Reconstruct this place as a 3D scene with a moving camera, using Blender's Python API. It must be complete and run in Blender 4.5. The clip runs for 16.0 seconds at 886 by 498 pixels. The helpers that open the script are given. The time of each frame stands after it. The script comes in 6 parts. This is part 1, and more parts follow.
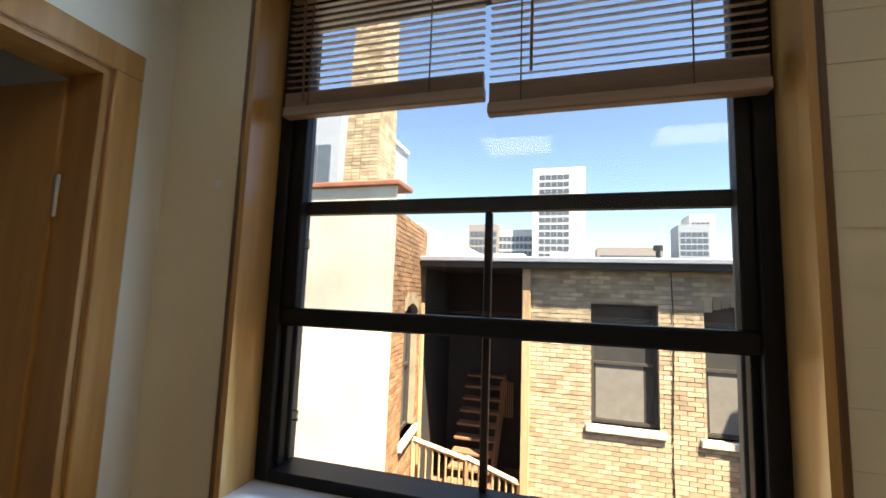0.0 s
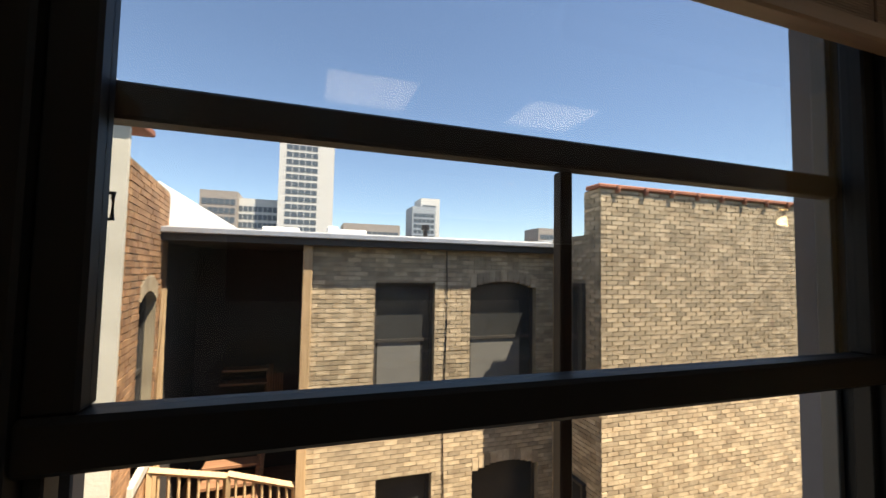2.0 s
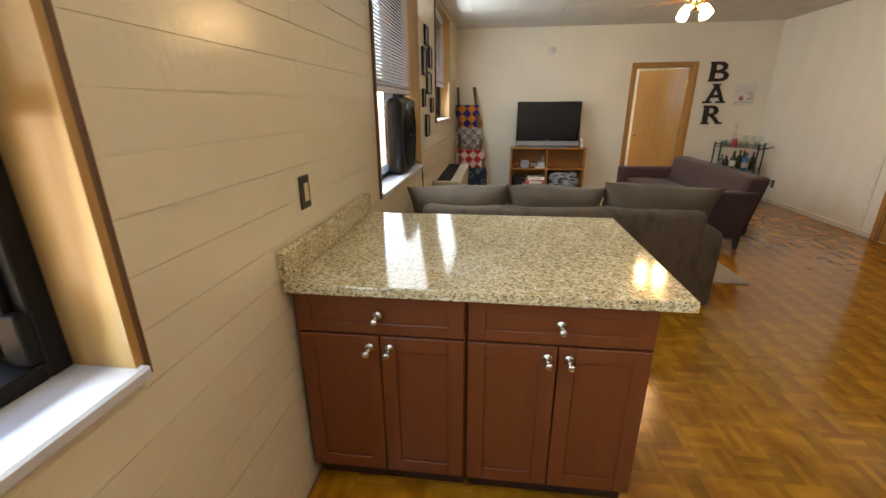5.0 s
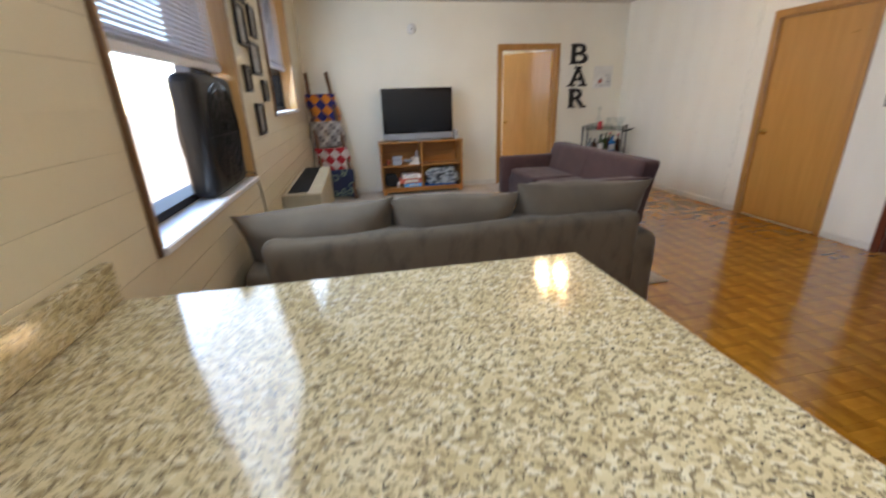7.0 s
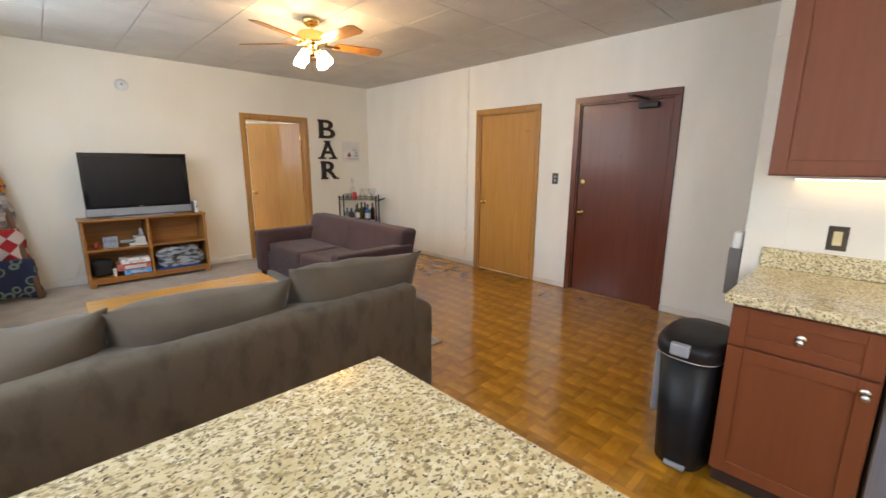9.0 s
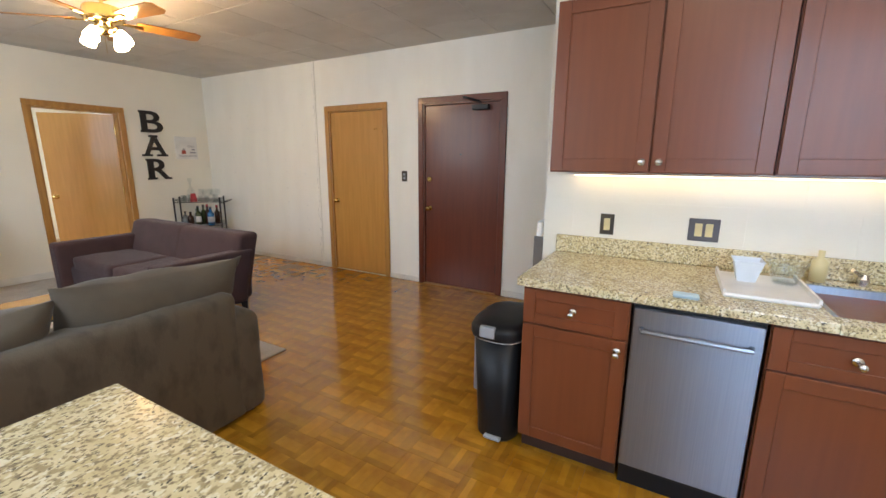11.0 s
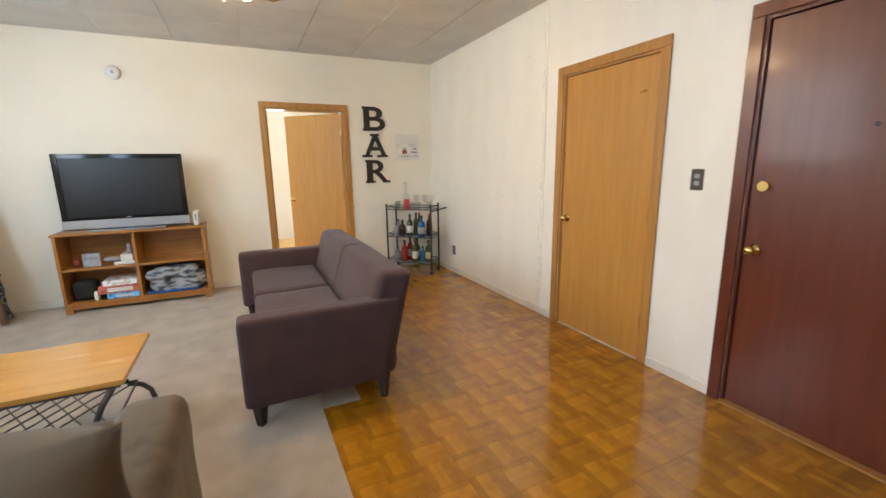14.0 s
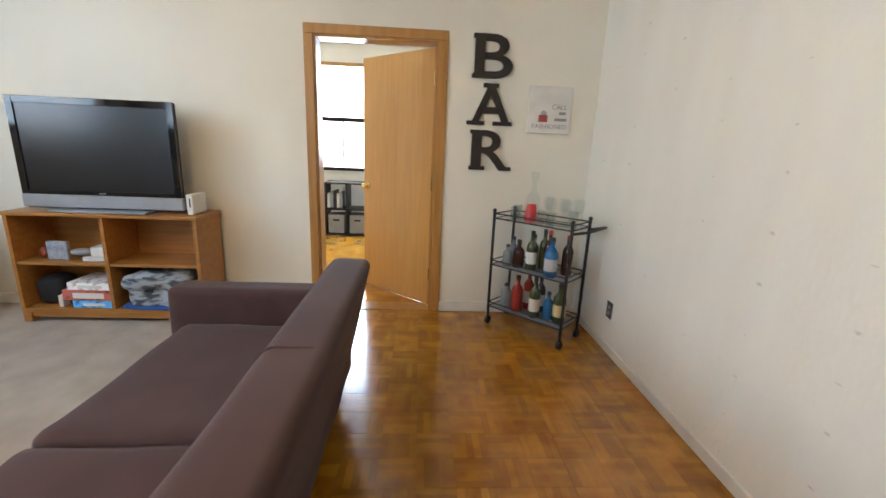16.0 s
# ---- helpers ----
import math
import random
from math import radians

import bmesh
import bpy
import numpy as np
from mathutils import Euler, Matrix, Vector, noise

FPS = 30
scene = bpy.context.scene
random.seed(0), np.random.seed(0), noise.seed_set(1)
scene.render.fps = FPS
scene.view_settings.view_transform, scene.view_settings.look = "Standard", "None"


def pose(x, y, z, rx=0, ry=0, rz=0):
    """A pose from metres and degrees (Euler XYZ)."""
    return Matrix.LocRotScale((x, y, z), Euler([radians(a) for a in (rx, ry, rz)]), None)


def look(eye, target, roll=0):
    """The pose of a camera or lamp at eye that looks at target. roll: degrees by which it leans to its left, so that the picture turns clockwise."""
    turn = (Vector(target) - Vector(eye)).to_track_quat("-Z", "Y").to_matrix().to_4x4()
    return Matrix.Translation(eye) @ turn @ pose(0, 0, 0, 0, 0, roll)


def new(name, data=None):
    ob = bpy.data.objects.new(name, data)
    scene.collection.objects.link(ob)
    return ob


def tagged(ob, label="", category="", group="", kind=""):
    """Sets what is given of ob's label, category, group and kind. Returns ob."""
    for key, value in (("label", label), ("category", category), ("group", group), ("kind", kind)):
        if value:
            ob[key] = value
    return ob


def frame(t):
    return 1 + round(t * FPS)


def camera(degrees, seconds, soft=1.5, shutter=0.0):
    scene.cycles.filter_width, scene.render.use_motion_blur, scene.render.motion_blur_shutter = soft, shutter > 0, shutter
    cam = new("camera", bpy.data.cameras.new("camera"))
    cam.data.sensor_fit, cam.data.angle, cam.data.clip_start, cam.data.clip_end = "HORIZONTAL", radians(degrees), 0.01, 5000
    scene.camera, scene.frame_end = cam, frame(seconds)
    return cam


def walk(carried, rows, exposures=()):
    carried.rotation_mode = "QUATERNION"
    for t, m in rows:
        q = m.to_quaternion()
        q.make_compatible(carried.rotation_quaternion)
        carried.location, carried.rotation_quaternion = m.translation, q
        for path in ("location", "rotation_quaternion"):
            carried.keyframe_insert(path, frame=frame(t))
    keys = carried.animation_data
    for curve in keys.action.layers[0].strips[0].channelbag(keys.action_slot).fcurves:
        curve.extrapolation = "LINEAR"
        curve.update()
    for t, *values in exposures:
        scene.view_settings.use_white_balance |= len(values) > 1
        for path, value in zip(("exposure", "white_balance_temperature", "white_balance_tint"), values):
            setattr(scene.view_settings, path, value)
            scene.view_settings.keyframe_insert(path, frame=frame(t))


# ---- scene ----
cam = camera(93.9, 16.0, shutter=0.22)
PATH = [
    (0, (0.945, 1.538, 1.571), (0.389, 3.448, 1.776), 2.0),
    (0.5, (0.849, 1.803, 1.58), (0.503, 3.765, 1.756), 2.5),
    (1, (0.659, 1.969, 1.604), (0.644, 3.965, 1.718), 2.0),
    (1.5, (0.451, 2.088, 1.633), (0.826, 4.05, 1.732), 0.6),
    (2, (0.335, 2.183, 1.646), (0.958, 4.081, 1.758), 1.0),
    (2.5, (0.2, 2.188, 1.653), (1.162, 3.941, 1.706), 0.0),
    (3, (0.17, 2.185, 1.642), (1.33, 3.814, 1.647), -0.3),
    (3.5, (0.253, 2.116, 1.602), (1.789, 3.395, 1.52), -1.4),
    (3.9, (0.351, 1.973, 1.568), (2.187, 2.747, 1.396), -2.1),
    (4, (0.389, 1.96, 1.562), (2.265, 2.61, 1.327), -1.5),
    (4.5, (0.605, 1.861, 1.52), (2.518, 2.221, 1.063), -1.2),
    (4.7, (0.693, 1.848, 1.495), (2.584, 2.172, 0.931), -1.1),
    (6.8, (1.727, 1.886, 1.366), (3.537, 1.777, 0.521), -1.8),
    (7, (1.854, 1.87, 1.381), (3.698, 1.52, 0.692), -1.9),
    (7.5, (2.064, 1.895, 1.444), (3.799, 1.008, 0.996), -0.6),
    (8, (2.116, 1.884, 1.441), (3.766, 0.824, 1.049), 0.4),
    (8.5, (2.124, 1.868, 1.434), (3.687, 0.687, 1.032), 0.4),
    (9, (2.097, 1.841, 1.429), (3.501, 0.478, 1.02), 0.3),
    (9.5, (2.051, 1.809, 1.431), (3.152, 0.191, 1.021), 0.6),
    (9.7, (2.008, 1.798, 1.431), (2.931, 0.071, 1.023), 0.7),
    (11.8, (1.852, 1.408, 1.422), (2.906, -0.235, 0.986), -0.9),
    (12, (1.893, 1.322, 1.415), (3.126, -0.192, 0.98), -0.3),
    (12.5, (2.067, 0.964, 1.393), (3.438, -0.42, 0.94), 1.0),
    (13, (2.278, 0.57, 1.382), (3.805, -0.635, 0.919), 0.4),
    (13.5, (2.642, 0.27, 1.384), (4.342, -0.681, 0.927), 1.6),
    (14, (3.106, -0.065, 1.358), (4.877, -0.905, 0.962), -0.9),
    (14.5, (3.58, -0.361, 1.359), (5.463, -0.875, 0.92), 2.0),
    (15, (4.124, -0.622, 1.316), (6.019, -1.111, 0.906), 0.2),
    (15.5, (4.622, -0.87, 1.312), (6.532, -1.267, 0.87), 1.0),
    (16, (5.223, -1.134, 1.309), (7.161, -1.254, 0.829), 2.4),
]
EXPOSURES = [(0, 2.4, 8300, 11), (0.3, 2.45, 8100, 11), (0.5, 2.35, 7900, 11), (0.7, 2.0, 7900, 10), (1.0, 1.65, 7900, 10), (1.5, 1.55, 7900, 10), (2.0, 1.65, 8300, 11), (2.5, 1.75, 8700, 12), (3.3, 1.7, 9000, 13), (3.9, 2.1, 10500, 16), (4.5, 3.3, 10300, 17), (6.8, 3.85, 7500, 16), (9.0, 4.12, 8200, 17), (9.7, 4.0, 7700, 17), (12.0, 4.05, 8100, 13), (12.6, 4.25, 8400, 14), (14, 4.45, 8000, 13), (15, 4.35, 7700, 12), (16, 4.25, 7300, 12)]
walk(cam, [(t, look(eye, target, roll)) for t, eye, target, roll in PATH], EXPOSURES)

# ---- world, sun and large lights ----
SUN_WAY = Vector((-1.35, 1.3, -3.5)).normalized()
world = bpy.data.worlds.new("sky")
scene.world = world
world.use_nodes = True
wt = world.node_tree
sky = wt.nodes.new("ShaderNodeTexSky")
sky.sky_type, sky.sun_disc = "NISHITA", False
sky.sun_elevation = math.asin(-SUN_WAY.z)
sky.sun_rotation = math.atan2(-SUN_WAY.x, -SUN_WAY.y)
sky.ozone_density, sky.dust_density = 6.0, 0.15
wt.links.new(sky.outputs[0], wt.nodes["Background"].inputs[0])
wt.nodes["Background"].inputs[1].default_value = 0.095

sun = new("sun", bpy.data.lights.new("sun", "SUN"))
sun.data.energy, sun.data.angle, sun.data.color = 4.9, radians(0.5), (1.0, 0.95, 0.87)
sun.matrix_world = Matrix.Translation((0, -5, 20)) @ SUN_WAY.to_track_quat("-Z", "Y").to_matrix().to_4x4()


def area_lamp(name, at, target, sx, sy, watts, colour):
    lamp = new(name, bpy.data.lights.new(name, "AREA"))
    lamp.data.shape, lamp.data.size, lamp.data.size_y = "RECTANGLE", sx, sy
    lamp.data.energy, lamp.data.color = watts, colour
    lamp.matrix_world = look(at, target)
    return lamp


DAY = (0.50, 0.72, 1.0)
WARM = (1.0, 0.72, 0.42)
area_lamp("window_light", (0.735, 2.515, 1.75), (0.735, 0, 1.5), 1.3, 1.5, 3.6, (0.36, 0.62, 1.0))
area_lamp("window_light", (3.95, 2.515, 1.7), (3.95, 0, 1.4), 1.2, 1.4, 2.9, DAY)
area_lamp("window_light", (6.47, 2.515, 1.95), (6.47, 0, 1.5), 1.2, 1.2, 2.7, DAY)
area_lamp("bedroom_light", (11.3, -0.6, 1.8), (9.0, -0.6, 1.0), 1.2, 1.4, 6, DAY)

# ---- materials ----
def material(name, colour, rough=0.6, metal=0.0, second=None, scale=6.0, detail=4.0, mix=1.0, bump=0.0, bump_scale=80.0, stretch=(1, 1, 1),
             coat=0.0, random_amount=0.0, island=0.0, emit=0.0, spec=0.5, rough_var=0.0, sheen=0.0, contrast=(0.35, 0.65)):
    m = bpy.data.materials.new(name)
    m.use_nodes = True
    nt = m.node_tree
    n, l = nt.nodes, nt.links
    b = n["Principled BSDF"]
    b.inputs["Roughness"].default_value, b.inputs["Metallic"].default_value = rough, metal
    b.inputs["Coat Weight"].default_value, b.inputs["Coat Roughness"].default_value = coat, 0.12
    b.inputs["Specular IOR Level"].default_value = spec
    if sheen:
        b.inputs["Sheen Weight"].default_value = sheen
        b.inputs["Sheen Roughness"].default_value = 0.4
    tc = n.new("ShaderNodeTexCoord")
    mp = n.new("ShaderNodeMapping")
    mp.inputs["Scale"].default_value = stretch
    l.new(tc.outputs["Object"], mp.inputs["Vector"])
    nz = n.new("ShaderNodeTexNoise")
    nz.inputs["Scale"].default_value, nz.inputs["Detail"].default_value = scale, detail
    l.new(mp.outputs[0], nz.inputs["Vector"])
    second = second or tuple(c * 0.86 for c in colour)
    ramp = n.new("ShaderNodeValToRGB")
    ramp.color_ramp.elements[0].position, ramp.color_ramp.elements[1].position = contrast
    ramp.color_ramp.elements[0].color = (*second, 1)
    ramp.color_ramp.elements[1].color = (*colour, 1)
    l.new(nz.outputs["Fac"], ramp.inputs["Fac"])
    out = ramp.outputs["Color"]
    if random_amount or island:
        hsv = n.new("ShaderNodeHueSaturation")
        source = n.new("ShaderNodeNewGeometry").outputs["Random Per Island"] if island else n.new("ShaderNodeObjectInfo").outputs["Random"]
        amount = island or random_amount
        mr = n.new("ShaderNodeMapRange")
        mr.inputs["To Min"].default_value, mr.inputs["To Max"].default_value = 1 - amount, 1 + amount
        l.new(source, mr.inputs["Value"])
        l.new(mr.outputs[0], hsv.inputs["Value"])
        l.new(out, hsv.inputs["Color"])
        out = hsv.outputs["Color"]
    l.new(out, b.inputs["Base Color"])
    if emit:
        l.new(out, b.inputs["Emission Color"])
        b.inputs["Emission Strength"].default_value = emit
    if rough_var:
        mr = n.new("ShaderNodeMapRange")
        mr.inputs["To Min"].default_value, mr.inputs["To Max"].default_value = rough - rough_var, rough + rough_var
        l.new(nz.outputs["Fac"], mr.inputs["Value"])
        l.new(mr.outputs[0], b.inputs["Roughness"])
    if bump:
        nb = n.new("ShaderNodeTexNoise")
        nb.inputs["Scale"].default_value, nb.inputs["Detail"].default_value = bump_scale, 3
        l.new(mp.outputs[0], nb.inputs["Vector"])
        bp = n.new("ShaderNodeBump")
        bp.inputs["Strength"].default_value, bp.inputs["Distance"].default_value = bump, 0.01
        l.new(nb.outputs["Fac"], bp.inputs["Height"])
        l.new(bp.outputs[0], b.inputs["Normal"])
    return m


def glass_material(name, tint, gloss=1.0):
    m = bpy.data.materials.new(name)
    m.use_nodes = True
    n, l = m.node_tree.nodes, m.node_tree.links
    n.remove(n["Principled BSDF"])
    tr, gl, mix, fr = n.new("ShaderNodeBsdfTransparent"), n.new("ShaderNodeBsdfGlossy"), n.new("ShaderNodeMixShader"), n.new("ShaderNodeLayerWeight")
    tr.inputs[0].default_value, gl.inputs["Roughness"].default_value = (*tint, 1), 0.01
    gl.inputs["Color"].default_value = (gloss, gloss, gloss, 1)
    power, scaled = n.new("ShaderNodeMath"), n.new("ShaderNodeMath")
    power.operation, scaled.operation = "POWER", "MULTIPLY_ADD"
    power.inputs[1].default_value, scaled.inputs[1].default_value, scaled.inputs[2].default_value = 4.0, 0.9, 0.019
    l.new(fr.outputs["Facing"], power.inputs[0]); l.new(power.outputs[0], scaled.inputs[0])
    l.new(scaled.outputs[0], mix.inputs[0]); l.new(tr.outputs[0], mix.inputs[1]); l.new(gl.outputs[0], mix.inputs[2])
    l.new(mix.outputs[0], n["Material Output"].inputs[0])
    return m


def wood(name, colour, dark, rough=0.4, axis="z", coat=0.2, random_amount=0.0, island=0.0):
    s = {"x": (1, 14, 14), "y": (14, 1, 14), "z": (14, 14, 1)}[axis]
    return material(name, colour, rough, second=dark, scale=2.2, detail=6, stretch=s, bump=0.03, bump_scale=8, coat=coat, random_amount=random_amount, island=island, rough_var=0.06)


def granite(name):
    m = material(name, (0.74, 0.64, 0.40), 0.10, second=(0.60, 0.49, 0.27), scale=14, detail=3, spec=0.5)
    n, l = m.node_tree.nodes, m.node_tree.links
    b = n["Principled BSDF"]
    base = b.inputs["Base Color"].links[0].from_socket
    tc = n.new("ShaderNodeTexCoord")
    for scale, lo, hi, colour in ((95, 0.52, 0.62, (0.40, 0.31, 0.17)), (75, 0.57, 0.64, (0.77, 0.70, 0.50)), (130, 0.57, 0.63, (0.27, 0.21, 0.125)), (110, 0.64, 0.68, (0.09, 0.075, 0.055))):
        nz, rp, mx, mp = n.new("ShaderNodeTexNoise"), n.new("ShaderNodeValToRGB"), n.new("ShaderNodeMix"), n.new("ShaderNodeMapping")
        mp.inputs["Location"].default_value, mp.inputs["Scale"].default_value = (scale, scale * 0.3, 2), (1.0, 0.7, 1.0)
        nz.inputs["Scale"].default_value, nz.inputs["Detail"].default_value = scale, 1.5
        rp.color_ramp.elements[0].position, rp.color_ramp.elements[1].position = lo, hi
        mx.data_type = "RGBA"
        l.new(tc.outputs["Object"], mp.inputs["Vector"]); l.new(mp.outputs[0], nz.inputs["Vector"])
        l.new(nz.outputs["Fac"], rp.inputs["Fac"]); l.new(rp.outputs["Color"], mx.inputs["Factor"])
        l.new(base, mx.inputs["A"])
        mx.inputs["B"].default_value = (*colour, 1)
        base = mx.outputs["Result"]
    l.new(base, b.inputs["Base Color"])
    return m


M_WALL = material("cream_paint", (0.85, 0.81, 0.71), 0.55, second=(0.81, 0.765, 0.66), scale=1.3, bump=0.08, bump_scale=160)
M_WALL_S = material("white_plaster_paint", (0.89, 0.87, 0.80), 0.5, second=(0.85, 0.825, 0.75), scale=2.5, stretch=(1.5, 1, 0.4), bump=0.2, bump_scale=60)
M_BLOCK = material("glossy_block_paint", (0.82, 0.73, 0.54), 0.2, second=(0.79, 0.70, 0.51), scale=2.0, bump=0.12, bump_scale=35, random_amount=0.02)
M_BLOCK_K = material("white_block_paint", (0.82, 0.78, 0.68), 0.3, second=(0.79, 0.75, 0.64), scale=2.0, bump=0.1, bump_scale=40)
M_CEIL = material("ceiling_tile_white", (0.68, 0.66, 0.62), 0.85, second=(0.62, 0.60, 0.56), scale=3.0, bump=0.12, bump_scale=120, island=0.03)
M_TRIM = material("white_trim_paint", (0.84, 0.81, 0.74), 0.45, scale=4)
M_OAK = wood("honey_oak", (0.56, 0.275, 0.072), (0.50, 0.24, 0.058), 0.36)
M_OAK_TRIM = wood("oak_trim", (0.50, 0.245, 0.07), (0.40, 0.185, 0.05), 0.35)
M_OAK_Y = wood("oak_table_top", (0.60, 0.31, 0.08), (0.52, 0.25, 0.06), 0.25, "y", coat=0.4)
M_REVEAL = wood("window_reveal_wood", (0.58, 0.33, 0.12), (0.50, 0.27, 0.09), 0.3, coat=0.3)
M_DARKTRIM = wood("dark_brown_trim", (0.16, 0.07, 0.025), (0.11, 0.05, 0.02), 0.4)
M_MAHOG = wood("mahogany_door", (0.145, 0.028, 0.010), (0.118, 0.022, 0.008), 0.36, coat=0.15)
M_CHERRY = wood("cherry_cabinet", (0.195, 0.051, 0.017), (0.175, 0.044, 0.015), 0.40, coat=0.12)
M_KICK = material("dark_toe_kick", (0.05, 0.02, 0.012), 0.6)
M_STAND = wood("oak_tv_stand", (0.46, 0.20, 0.05), (0.36, 0.145, 0.035), 0.4, "y")
M_PARQUET = material("parquet_oak", (0.49, 0.215, 0.020), 0.17, second=(0.33, 0.128, 0.011), scale=7, detail=3, coat=0.45, island=0.22, rough_var=0.06, bump=0.05, bump_scale=14)


def square_tone(m, step, x0, y0, amount):
    """Each parquet square takes a tone of its own."""
    n, l = m.node_tree.nodes, m.node_tree.links
    b = n["Principled BSDF"]
    base = b.inputs["Base Color"].links[0].from_socket
    geo, shift, snap, wn, hsv, mr = n.new("ShaderNodeNewGeometry"), n.new("ShaderNodeVectorMath"), n.new("ShaderNodeVectorMath"), n.new("ShaderNodeTexWhiteNoise"), n.new("ShaderNodeHueSaturation"), n.new("ShaderNodeMapRange")
    shift.operation, snap.operation = "MULTIPLY_ADD", "SNAP"
    shift.inputs[1].default_value, shift.inputs[2].default_value = (1, 1, 0), (-x0, -y0, 0.05)
    snap.inputs[1].default_value = (step, step, 1)
    wn.noise_dimensions = "3D"
    mr.inputs["To Min"].default_value, mr.inputs["To Max"].default_value = 1 - amount, 1 + amount
    l.new(geo.outputs["Position"], shift.inputs[0]); l.new(shift.outputs[0], snap.inputs[0]); l.new(snap.outputs[0], wn.inputs["Vector"])
    l.new(wn.outputs["Value"], mr.inputs["Value"]); l.new(mr.outputs[0], hsv.inputs["Value"])
    l.new(base, hsv.inputs["Color"]); l.new(hsv.outputs["Color"], b.inputs["Base Color"])


square_tone(M_PARQUET, 0.160, -0.30, -2.43, 0.12)
M_PARQUET_BASE = material("parquet_joint", (0.22, 0.095, 0.022), 0.4)
M_GRANITE = granite("speckled_granite")
M_CARPET = material("beige_carpet", (0.56, 0.48, 0.40), 0.95, second=(0.44, 0.37, 0.30), scale=5, bump=0.9, bump_scale=260, sheen=0.2)
M_GREY = material("grey_brown_microfibre", (0.132, 0.096, 0.062), 0.9, second=(0.080, 0.058, 0.038), scale=13, detail=7, stretch=(1, 1, 0.5), contrast=(0.30, 0.52), bump=0.15, bump_scale=220, sheen=0.12)
M_GREY_CUSH = material("grey_brown_cushion", (0.138, 0.102, 0.068), 0.9, second=(0.098, 0.072, 0.049), scale=3.5, detail=5, bump=0.15, bump_scale=220, sheen=0.12)
M_PURPLE = material("plum_brown_fabric", (0.072, 0.036, 0.036), 0.92, second=(0.058, 0.029, 0.030), scale=6, bump=0.25, bump_scale=400, sheen=0.12)
M_LEG = material("dark_wood_leg", (0.03, 0.016, 0.011), 0.4)
M_BLACK = material("black_plastic", (0.009, 0.009, 0.010), 0.42, spec=0.3, scale=30, bump=0.06, bump_scale=300)
M_GLOSSBLACK = material("gloss_black", (0.008, 0.008, 0.009), 0.08)
M_SCREEN = material("tv_screen", (0.010, 0.011, 0.014), 0.25)
M_SILVER = material("silver_plastic", (0.42, 0.44, 0.47), 0.35, metal=0.4)
M_GREYPLASTIC = material("grey_plastic", (0.33, 0.34, 0.36), 0.45)
M_STEEL = material("stainless_steel", (0.31, 0.34, 0.39), 0.40, metal=1.0, second=(0.28, 0.31, 0.36), scale=3, stretch=(60, 60, 1))
steel = M_STEEL.node_tree
along = steel.nodes.new("ShaderNodeTangent")
along.direction_type, along.axis = "RADIAL", "Z"
steel.links.new(along.outputs[0], steel.nodes["Principled BSDF"].inputs["Tangent"])
steel.nodes["Principled BSDF"].inputs["Anisotropic"].default_value = 0.85
steel.nodes["Principled BSDF"].inputs["Anisotropic Rotation"].default_value = 0.25
M_NICKEL = material("satin_nickel", (0.70, 0.68, 0.64), 0.25, metal=1.0)
M_BRASS = material("polished_brass", (0.83, 0.60, 0.24), 0.15, metal=1.0)
M_IRON = material("dark_iron", (0.035, 0.033, 0.034), 0.45, metal=0.6)
M_PEWTER = material("grey_painted_iron", (0.13, 0.12, 0.125), 0.4, metal=0.7)
M_FRAME = material("black_window_frame", (0.009, 0.008, 0.008), 0.5, spec=0.22)
M_BRONZE = material("brown_storm_frame", (0.040, 0.022, 0.013), 0.5, spec=0.25)
M_ALU = material("aluminium_track", (0.11, 0.105, 0.10), 0.55, metal=0.2)
M_SILL = material("white_stone_sill", (0.72, 0.71, 0.70), 0.3, second=(0.62, 0.62, 0.63), scale=7)
M_BLIND = wood("blind_wood", (0.36, 0.235, 0.16), (0.27, 0.17, 0.11), 0.5, "x")
M_BLINDW = material("white_blind", (0.75, 0.76, 0.80), 0.5)
bn = M_BLINDW.node_tree
tl, mixer = bn.nodes.new("ShaderNodeBsdfTranslucent"), bn.nodes.new("ShaderNodeMixShader")
tl.inputs["Color"].default_value, mixer.inputs[0].default_value = (0.80, 0.82, 0.86, 1), 0.5
bn.links.new(bn.nodes["Principled BSDF"].outputs[0], mixer.inputs[1]); bn.links.new(tl.outputs[0], mixer.inputs[2])
bn.links.new(mixer.outputs[0], bn.nodes["Material Output"].inputs[0])
M_JAMB = material("grey_concrete_jamb", (0.16, 0.15, 0.155), 0.85)
M_GLASS = glass_material("window_glass", (0.80, 0.82, 0.84))
M_CLEAR = glass_material("clear_glass", (0.93, 0.95, 0.95))
M_WHITE = material("white_plastic", (0.80, 0.79, 0.77), 0.4)
M_ALMOND = material("almond_plastic", (0.72, 0.60, 0.32), 0.4)
M_PLATE = material("bronze_plate", (0.10, 0.085, 0.07), 0.35, metal=0.7)
M_PAPER = material("white_paper", (0.80, 0.78, 0.74), 0.8)
M_RED = material("red_plastic", (0.55, 0.03, 0.04), 0.35)
M_BULB = material("lit_frosted_shade", (1.0, 0.80, 0.52), 0.5, second=(1.0, 0.76, 0.47), emit=6.2)
M_PANEL = material("lit_diffuser", (1.0, 0.95, 0.86), 0.5, second=(1.0, 0.95, 0.86), emit=1.05)
M_STRIP = material("lit_under_cabinet_tube", (1.0, 0.84, 0.60), 0.5, second=(1.0, 0.84, 0.60), emit=0.33)
M_RAD = material("cream_enamel", (0.52, 0.45, 0.32), 0.4)
M_HOLE = material("grille_hollow_dark", (0.02, 0.019, 0.018), 0.7)
